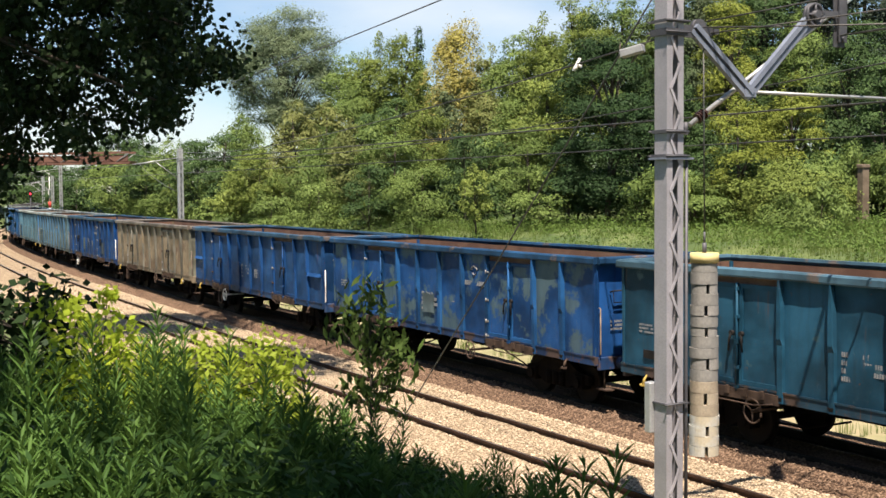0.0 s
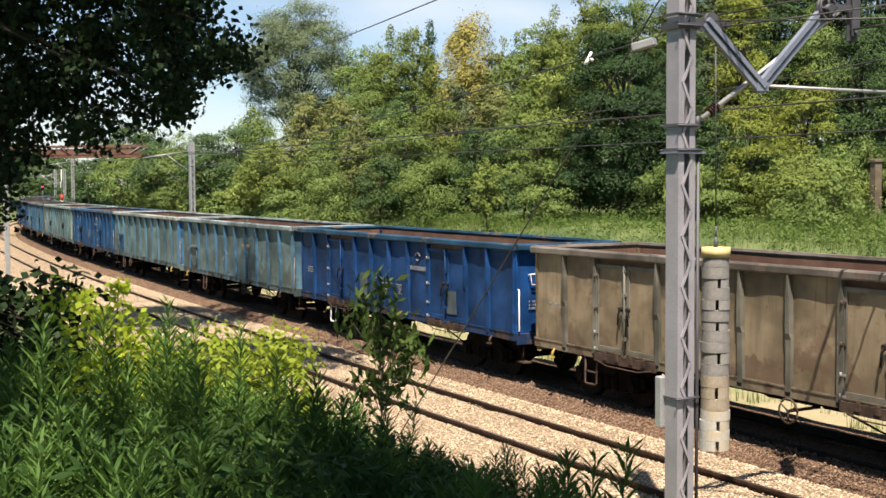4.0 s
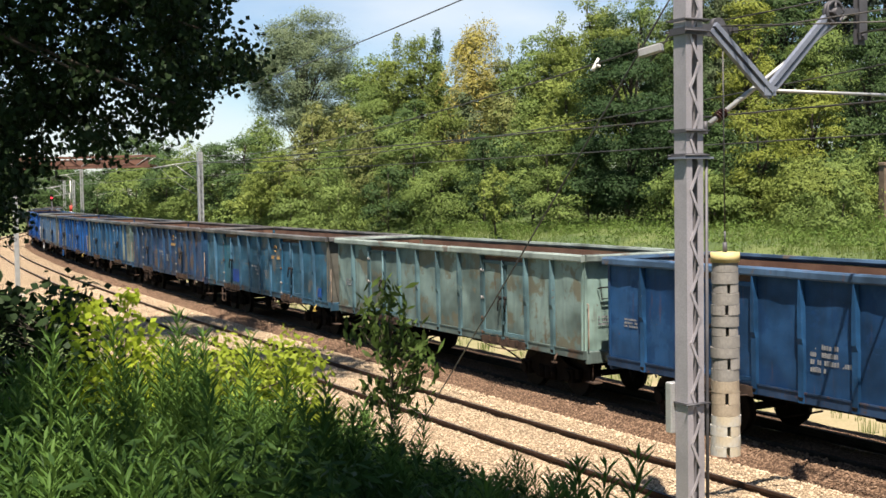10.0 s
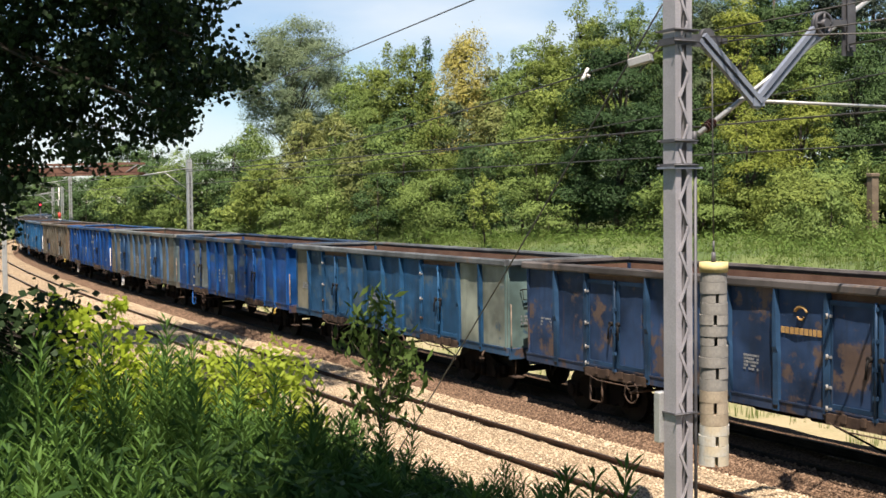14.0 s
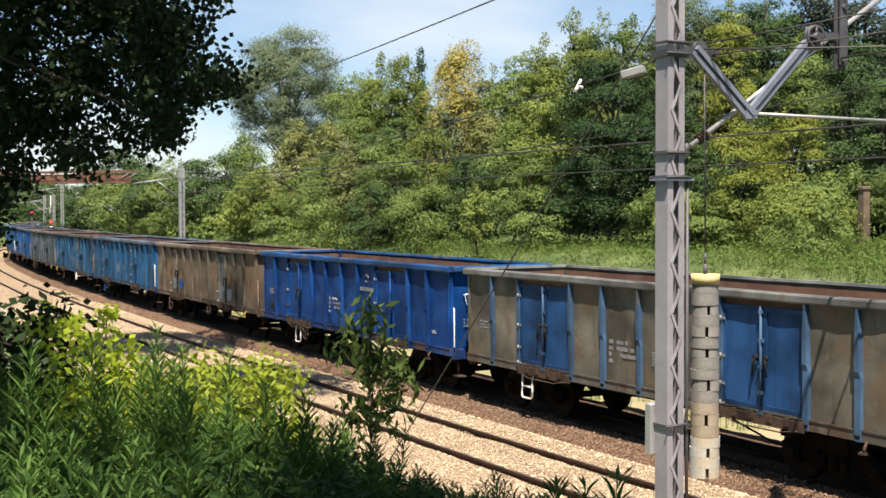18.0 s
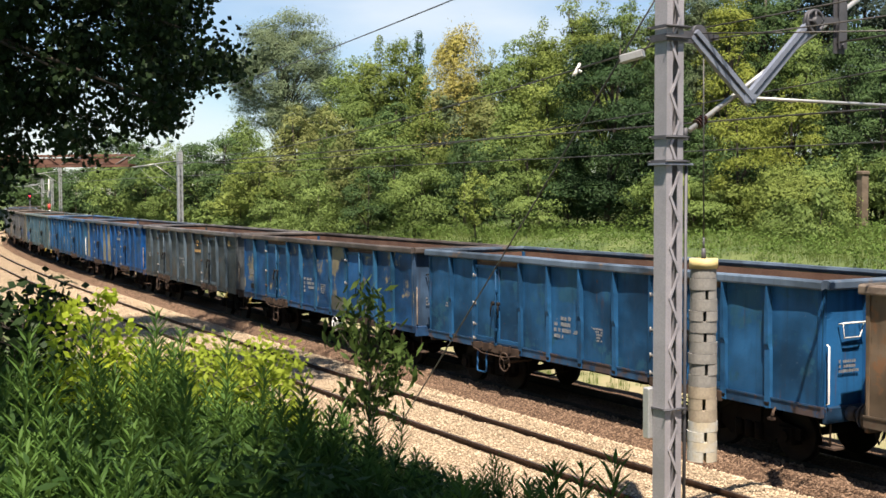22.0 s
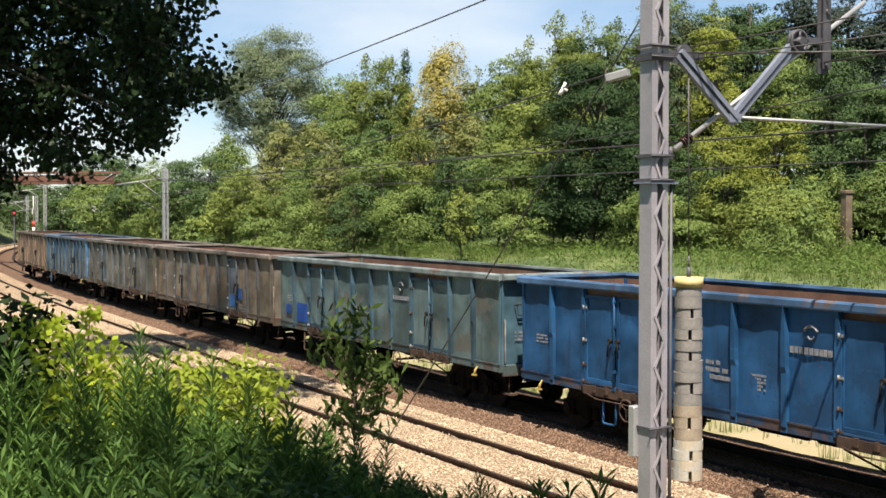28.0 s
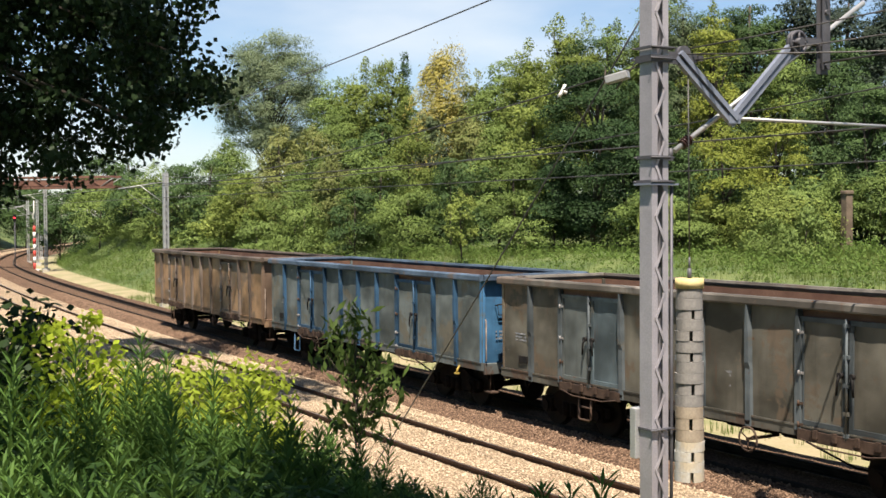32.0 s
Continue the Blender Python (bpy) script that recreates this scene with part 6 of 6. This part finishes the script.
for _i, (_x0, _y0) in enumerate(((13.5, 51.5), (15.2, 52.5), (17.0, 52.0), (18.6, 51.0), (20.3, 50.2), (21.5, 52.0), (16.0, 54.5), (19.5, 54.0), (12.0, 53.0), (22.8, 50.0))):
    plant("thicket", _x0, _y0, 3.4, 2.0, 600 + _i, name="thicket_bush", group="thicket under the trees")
plant("shrub", 13.9, 42.6, 2.3, 1.1, 700, name="shrub", group="shrubs at the edge of the woods")
plant("bright_shrub", 9.4, 46.5, 3.4, 0.8, 701, name="shrub", group="shrubs at the edge of the woods")


def build_slope_herbs():
    """Nettles and tall grass on the slope behind the train."""
    rng = np.random.default_rng(12)
    centres = []
    n = 0
    while n < 8200:
        s, o = -10 + 150 * rng.random() ** 1.3, -rng.uniform(5.0, 25)
        if o < -(13 + 11 * max(0.0, 1 - s / 40)):
            continue
        p = along(s, o)
        centres.append((p.x, p.y))
        n += 1
    C = np.array(centres)
    S, N = plan_of(C[:, 0], C[:, 1])
    Z = ground_z(S, N)
    pts = np.c_[C, Z + rng.uniform(0.08, 0.5, len(C)) * (0.6 + 0.8 * rng.random(len(C)))]
    me = leaves_mesh("slope_herbs", pts, rng.uniform(0.2, 0.45, len(pts)), 17, 0.11, rng, L_WEED, 0.5, 0.75, 0.5)
    tagged(new("slope_herbs", me), "bright green nettles and weeds on the slope", "weeds", kind="stuff")
    V, F = [], []
    for x, y, z in np.c_[C, Z][::1]:
        for k in range(5):
            bx, by = x + rng.normal() * 0.35, y + rng.normal() * 0.35
            a, l = rng.uniform(0, 6.28), rng.uniform(0.2, 0.5)
            w, dx, dy = 0.009, math.cos(a) * 0.25 * l, math.sin(a) * 0.25 * l
            i = len(V)
            V += [(bx - w, by, z - 0.1), (bx + w, by, z - 0.1), (bx + dx * 0.4 + w * 0.6, by + dy * 0.4, z + l * 0.6), (bx + dx * 0.4 - w * 0.6, by + dy * 0.4, z + l * 0.6), (bx + dx, by + dy, z + l)]
            F += [(i, i + 1, i + 2, i + 3), (i + 3, i + 2, i + 4)]
    for k in range(420):  # tufts in the sandy verge beside the far rail
        p = along(rng.uniform(-14, 60), -rng.uniform(2.7, 4.6), -0.5)
        for j in range(9):
            a, l = rng.uniform(0, 6.28), rng.uniform(0.12, 0.4)
            bx, by, w, dx, dy = p.x + rng.normal() * 0.1, p.y + rng.normal() * 0.1, 0.008, math.cos(a) * 0.25 * l, math.sin(a) * 0.25 * l
            i = len(V)
            V += [(bx - w, by, p.z - 0.1), (bx + w, by, p.z - 0.1), (bx + dx * 0.4 + w * 0.6, by + dy * 0.4, p.z + l * 0.6), (bx + dx * 0.4 - w * 0.6, by + dy * 0.4, p.z + l * 0.6), (bx + dx, by + dy, p.z + l)]
            F += [(i, i + 1, i + 2, i + 3), (i + 3, i + 2, i + 4)]
    tagged(new("slope_grass", mesh_of("slope_grass", V, F, [L_GRASS])), "tall summer grass on the slope", "grass", kind="stuff")


L_GRASS = leafy("leaf_grass", (0.05, 0.09, 0.021), (0.145, 0.19, 0.054), 0.25)
build_slope_herbs()

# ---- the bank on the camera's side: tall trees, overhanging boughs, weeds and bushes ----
# leaves standing in canopy shade: that shade is put into the near-black colour
L_SHADE = leafy("leaf_poplar_shaded", (0.010, 0.024, 0.009), (0.028, 0.048, 0.018), 0.06, 0.5)
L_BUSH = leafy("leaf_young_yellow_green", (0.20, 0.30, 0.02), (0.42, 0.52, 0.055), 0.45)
L_HERB = leafy("leaf_goldenrod", (0.019, 0.056, 0.014), (0.096, 0.18, 0.036), 0.26)
# goldenrod green made darker: shade between the stems put into the colour
L_LOW = leafy("leaf_low_shaded", (0.012, 0.034, 0.009), (0.05, 0.105, 0.022), 0.2)
L_SAP = leafy("leaf_sapling", (0.025, 0.052, 0.012), (0.080, 0.125, 0.030), 0.24)
L_BLADE = leafy("leaf_long_grass", (0.07, 0.15, 0.04), (0.17, 0.28, 0.085), 0.35)


def build_overhang():
    """A big poplar on the bank; its lowest boughs hang into the view."""
    rng = np.random.default_rng(77)
    t = tagged(new("overhanging_tree"), "large shady tree with dark boughs hanging down", "tree")
    base = Vector((-6.2, 8.6, ground_at(-6.2, 8.6)))
    t.matrix_world = Matrix.Translation(base)
    low, spread = [], []
    zs, xs = [4.38, 4.66, 4.98, 5.06, 5.10, 5.15, 5.26, 5.52, 5.75, 6.1, 6.6, 7.5], [-3.22, -3.1, -2.9, -2.25, -1.88, -1.76, -1.66, -1.56, -1.51, -1.49, -1.44, -1.23]
    while len(low) < 860:
        z, x = rng.uniform(4.38, 7.4), rng.uniform(-4.6, -1.3)
        edge = np.interp(z, zs, xs) + noise.noise((z * 3.1, 2.0, 1.0)) * 0.3
        floor_z = np.interp(x, [-4.6, -3.08, -2.98, -2.78, -2.72, -2.52, -2.46, -2.0], [4.42, 4.48, 5.18, 5.2, 5.03, 5.03, 5.2, 5.2])
        if x > edge - 0.1 or z < floor_z:
            continue
        y = rng.uniform(7.6, 10.6)
        low.append((x * y / 9 - base.x, y - base.y, 4.69 + (z - 4.69) * y / 9 - base.z))
        spread.append(rng.uniform(0.12, 0.24))
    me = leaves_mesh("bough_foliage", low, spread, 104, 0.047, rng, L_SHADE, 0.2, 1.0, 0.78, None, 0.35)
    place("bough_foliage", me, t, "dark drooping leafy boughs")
    high, hs = [], []
    while len(high) < 230:
        d = rng.normal(size=3)
        d /= np.linalg.norm(d)
        p = np.array([-4.9, 6.9, 11.2]) + d * np.array([4.2, 4.6, 4.2]) * rng.uniform(0.3, 1.0)
        if p[2] < 4.69 + 0.27 * max(1.0, p[1]):
            continue
        high.append(tuple(p - np.array(base)))
        hs.append(rng.uniform(0.5, 0.95))
    place("crown", leaves_mesh("crown", high, hs, 70, 0.2, rng, L_SHADE, 0.4, 0.8, 0.75), t)
    bm = bmesh.new()
    tube(bm, [(0, 0, -0.4), (0.15, 0, 2.5), (0.5, -0.3, 5.5), (1.0, -0.9, 9.5)], 0.28, 9, 0.10)
    for i in range(0, 860, 32):
        c = Vector(low[i])
        b = Vector((0.3, -0.1, min(5.4, c.z + 1.2)))
        tube(bm, [b, b.lerp(c, 0.55) + Vector((0, 0, 0.25)), c], 0.035, 5, 0.008)
    for i in range(0, 230, 15):
        c = Vector(high[i])
        tube(bm, [(0.6, -0.4, 6.0), Vector((0.6, -0.4, 6.0)).lerp(c, 0.5) + Vector((0, 0, 0.3)), c], 0.09, 6, 0.02)
    part("trunk", bm, M_BARK, t)


build_overhang()


def tall_tree(x, y, h, r, low, seed, lean=(0, 0), n=75):
    """An unseen high tree on the bank; its crown stands above the view and shades the ground."""
    rng = np.random.default_rng(seed)
    t = tagged(new("shade_tree"), "high broadleaf tree on the near bank", "tree", "trees of the near bank")
    z0 = ground_at(x, y)
    t.matrix_world = pose(x, y, z0)
    cs, ss = [], []
    for k in range(n):
        d = rng.normal(size=3)
        d /= np.linalg.norm(d)
        q = rng.uniform(0.35, 1.0) ** 0.5
        cs.append((lean[0] + d[0] * r * q, lean[1] + d[1] * r * q, h * (1 + low) / 2 + d[2] * h * (1 - low) / 2 * q))
        ss.append(rng.uniform(0.55, 1.0))
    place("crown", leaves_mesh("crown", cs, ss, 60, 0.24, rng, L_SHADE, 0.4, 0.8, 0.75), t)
    bm = bmesh.new()
    tube(bm, [(0, 0, -0.4), (lean[0] * 0.2, lean[1] * 0.2, h * 0.4), (lean[0], lean[1], h * 0.85)], 0.2, 8, 0.06)
    for k in range(0, n, 7):
        tube(bm, [(lean[0] * 0.4, lean[1] * 0.4, h * low), cs[k]], 0.06, 5, 0.015)
    part("trunk", bm, M_BARK, t)


tall_tree(-16.8, 34.2, 20.0, 3.2, 0.62, 5, (6.6, 0.6), 170)
tall_tree(-11.2, 22.6, 20.0, 3.2, 0.7, 6, (5.5, 1.6), 140)
tall_tree(4.9, -4.9, 14.0, 4.2, 0.6, 7, (-0.5, 4.9), 340)
# small unseen crowns, added to shape the shade on the weeds
tall_tree(1.6, -5.0, 13.5, 1.15, 0.68, 15, (-0.65, 5.3), 150)
tall_tree(2.6, -4.5, 13.5, 1.15, 0.68, 16, (-1.6, 6.6), 150)
tall_tree(-3.9, -4.2, 13.5, 0.5, 0.76, 17, (1.1, 4.0), 55)
tall_tree(2.6, -6.2, 14.0, 1.35, 0.72, 12, (-1.9, 5.0), 80)
# two more unseen trees, added behind the camera to cut the skylight
tall_tree(-1.5, -12.0, 16.0, 4.5, 0.3, 9, (0.5, 0.5), 150)
tall_tree(-9.0, -7.5, 15.0, 4.2, 0.3, 10, (0.3, 0.5), 150)


def herb_mesh(h, leaves, rng, V, F, origin, lean, leaf_len=0.078, width=0.0125):
    """Appends one upright herb: stem and a spiral of narrow drooping leaves."""
    ox, oy, oz = origin
    n = len(V)
    top = (ox + lean[0], oy + lean[1], oz + h)
    w = 0.004
    V += [(ox - w, oy, oz - 0.1), (ox + w, oy, oz - 0.1), (top[0] + w * 0.4, top[1], top[2]), (top[0] - w * 0.4, top[1], top[2]),
          (ox, oy - w, oz - 0.1), (ox, oy + w, oz - 0.1), (top[0], top[1] + w * 0.4, top[2]), (top[0], top[1] - w * 0.4, top[2])]
    F += [(n, n + 1, n + 2, n + 3), (n + 4, n + 5, n + 6, n + 7)]
    a = rng.uniform(0, 6.28)
    for k in range(leaves):
        q = 0.2 + 0.8 * (k + 0.5) / leaves
        a += 2.4
        px, py, pz = ox + lean[0] * q, oy + lean[1] * q, oz + h * q
        l = leaf_len * rng.uniform(0.75, 1.25) * (1.0 if q < 0.85 else 1.0 - 3.2 * (q - 0.85))
        rise = 0.45 + 0.75 * q * q + rng.uniform(-0.2, 0.2)
        dx, dy = math.cos(a), math.sin(a)
        sx, sy = -dy * width / 2, dx * width / 2
        m = (px + dx * l * 0.5, py + dy * l * 0.5, pz + l * rise * 0.5)
        e = (px + dx * l, py + dy * l, pz + l * rise * 0.92)
        i = len(V)
        V += [(px, py, pz), (m[0] + sx, m[1] + sy, m[2] + 0.004), (e[0], e[1], e[2]), (m[0] - sx, m[1] - sy, m[2] + 0.004), (m[0], m[1], m[2] - 0.003)]
        F += [(i, i + 4, i + 1), (i + 1, i + 4, i + 2), (i, i + 3, i + 4), (i + 3, i + 2, i + 4)]


def build_weeds():
    rng = np.random.default_rng(9)
    V, F = [], []
    GV, GF = [], []
    # how low under the eye the tips stand, by bearing
    bear = np.array([-0.40, -0.33, -0.28, -0.22, -0.17, -0.10, -0.06, -0.01, 0.03, 0.08, 0.105, 0.14])
    drop = np.array([0.100, 0.105, 0.118, 0.124, 0.134, 0.160, 0.176, 0.198, 0.212, 0.232, 0.245, 0.262])
    made = 0
    while made < 1150:
        b, d = rng.uniform(-0.42, 0.125) if made < 800 else rng.uniform(-0.17, 0.125), rng.uniform(3.0, 8.6)
        x, y = b * d, d
        g = ground_at(x, y)
        room = EYE_Z - np.interp(b, bear, drop) * d - g
        h = room * rng.uniform(0.72, 1.0) if rng.random() < 0.75 else room * rng.uniform(0.45, 0.8)
        if h < 0.2:
            continue
        h = min(h, 1.5) * (0.82 + 0.42 * noise.noise((x * 1.3, y * 1.3, 4.0)))
        if rng.random() < 0.1 and b < -0.12:
            h *= 1.17
        herb_mesh(h, int(34 + 70 * h), rng, V, F, (x, y, g), (rng.normal() * 0.06, rng.normal() * 0.06))
        made += 1
    tagged(new("bank_weeds", mesh_of("bank_weeds", V, F, [L_HERB], True)), "tall leafy goldenrod stems crowding the bank", "weeds", kind="stuff")
    for k in range(2600):
        b, d = rng.uniform(-0.42, 0.1), rng.uniform(3.0, 9.5)
        x, y = b * d, d
        g = ground_at(x, y)
        h = min(0.75, (EYE_Z - np.interp(b, bear, drop) * d - g) * rng.uniform(0.4, 0.85))
        if h < 0.15:
            continue
        a, w = rng.uniform(0, 6.28), 0.0035
        dx, dy = math.cos(a) * h * 0.3, math.sin(a) * h * 0.3
        sx, sy = -math.sin(a) * w, math.cos(a) * w
        i = len(GV)
        GV += [(x - sx, y - sy, g - 0.05), (x + sx, y + sy, g - 0.05), (x + dx * 0.35 + sx, y + dy * 0.35 + sy, g + h * 0.65), (x + dx * 0.35 - sx, y + dy * 0.35 - sy, g + h * 0.65), (x + dx, y + dy, g + h * 0.98)]
        GF += [(i, i + 1, i + 2, i + 3), (i + 3, i + 2, i + 4)]
    tagged(new("bank_grass", mesh_of("bank_grass", GV, GF, [L_BLADE], True)), "long grass blades between the weeds", "grass", kind="stuff")
    fill = []
    while len(fill) < 1500:
        b, d = rng.uniform(-0.2, 0.12) if len(fill) % 2 else rng.uniform(-0.42, 0.12), rng.uniform(3.2, 8.4)
        x, y = b * d, d
        g = ground_at(x, y)
        room = EYE_Z - np.interp(b, bear, drop) * d - g
        if room > 0.15:
            fill.append((x, y, g + min(room, 1.3) * rng.uniform(0.1, 0.72)))
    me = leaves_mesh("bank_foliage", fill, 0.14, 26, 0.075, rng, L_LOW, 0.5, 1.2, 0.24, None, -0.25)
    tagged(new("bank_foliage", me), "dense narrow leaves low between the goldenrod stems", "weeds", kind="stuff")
    low = []
    for k in range(1500):
        b, d = rng.uniform(-0.42, 0.13), rng.uniform(3.0, 13.0)
        x, y = b * d, d
        low.append((x, y, ground_at(x, y) + 0.1))
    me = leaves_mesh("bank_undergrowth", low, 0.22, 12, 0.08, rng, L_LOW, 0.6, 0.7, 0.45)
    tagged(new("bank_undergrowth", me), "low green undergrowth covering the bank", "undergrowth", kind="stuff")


build_weeds()


def bush(name, label, at, zones, leaf, size, per, aspect, seed, droop=0.3, hang=0.0):
    """A bush: thin stems from one foot, leaves in clumps. zones: (x, y, z, spread) from the foot."""
    rng = np.random.default_rng(seed)
    t = tagged(new(name), label, "bush")
    g = ground_at(*at)
    t.matrix_world = pose(at[0], at[1], g)
    cs = [(x - at[0], y - at[1], z - g) for x, y, z, s in zones]
    place("foliage", leaves_mesh("foliage", cs, [z[3] for z in zones], per, size, rng, leaf, droop, 0.9, aspect, None, hang), t)
    bm = bmesh.new()
    top = Vector(max(cs, key=lambda c: c[2]))
    bend_at = Vector((top.x * 0.3, top.y * 0.3, top.z * 0.5))
    tube(bm, [(0, 0, -0.1), bend_at, top], 0.012, 6, 0.003)
    part("stem", bm, M_BARK, t)
    for c in cs:
        bm = bmesh.new()
        q = min(0.92, max(0.35, c[2] / top.z - 0.16))
        a = Vector((0, 0, -0.1)).lerp(bend_at, q * 2) if q < 0.5 else bend_at.lerp(top, q * 2 - 1)
        tube(bm, [a, c], 0.005, 4, 0.002)
        part("twig", bm, M_BARK, t)
    return t


_rb = random.Random(8)
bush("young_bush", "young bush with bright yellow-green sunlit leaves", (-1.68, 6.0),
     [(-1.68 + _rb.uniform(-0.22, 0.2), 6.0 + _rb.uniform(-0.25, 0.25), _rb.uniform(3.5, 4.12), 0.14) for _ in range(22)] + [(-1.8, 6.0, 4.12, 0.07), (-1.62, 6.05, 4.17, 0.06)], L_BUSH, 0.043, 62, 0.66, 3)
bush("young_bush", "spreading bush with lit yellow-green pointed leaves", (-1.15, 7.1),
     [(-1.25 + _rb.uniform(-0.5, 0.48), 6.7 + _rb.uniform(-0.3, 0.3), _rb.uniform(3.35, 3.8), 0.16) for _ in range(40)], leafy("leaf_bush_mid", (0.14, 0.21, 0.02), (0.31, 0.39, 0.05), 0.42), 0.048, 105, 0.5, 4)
# its shade comes largely from the darkened leaf colour
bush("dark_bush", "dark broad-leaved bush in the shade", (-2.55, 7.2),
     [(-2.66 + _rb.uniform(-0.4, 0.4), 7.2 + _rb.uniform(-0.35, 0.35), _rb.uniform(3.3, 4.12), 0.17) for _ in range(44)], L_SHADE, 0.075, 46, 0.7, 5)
bush("maple_sapling", "thin ash-leaved maple sapling with drooping leaves", (-0.55, 11.0),
     [(-0.58 + _rb.uniform(-0.13, 0.13) * (1 + 2 * (3.8 - z)), 11.0 + _rb.uniform(-0.2, 0.2), z, 0.2) for z in (3.76, 3.66, 3.55, 3.46, 3.39, 3.33, 3.27, 3.18, 3.08, 3.0, 2.95, 2.88, 2.8, 2.7, 3.72, 3.6, 3.5, 3.42, 3.36, 3.3, 3.24, 3.2, 3.12, 3.05, 2.98, 2.92, 2.85, 2.75, 2.65)], L_SAP, 0.13, 21, 0.32, 6, 0.1, 0.5)


# ---- the train runs through from left to right, gathering a little speed ----
def travelled(t):
    return 9.6098 * t + 0.010117 * t * t + 3.648e-5 * t ** 3


def motions():
    for i, wagon in enumerate(WAGONS):
        rows = []
        for k in range(65):
            t = k / 2
            s = -3.667 + 14.04 * i - travelled(t)
            front, back = along(s - 4.5, TRAIN_N), along(s + 4.5, TRAIN_N)
            way = front - back
            rows.append((t, Matrix.Translation((front + back) / 2) @ pose(0, 0, 0, 0, 0, math.degrees(math.atan2(way.y, way.x)))))
        walk(wagon, rows)


motions()
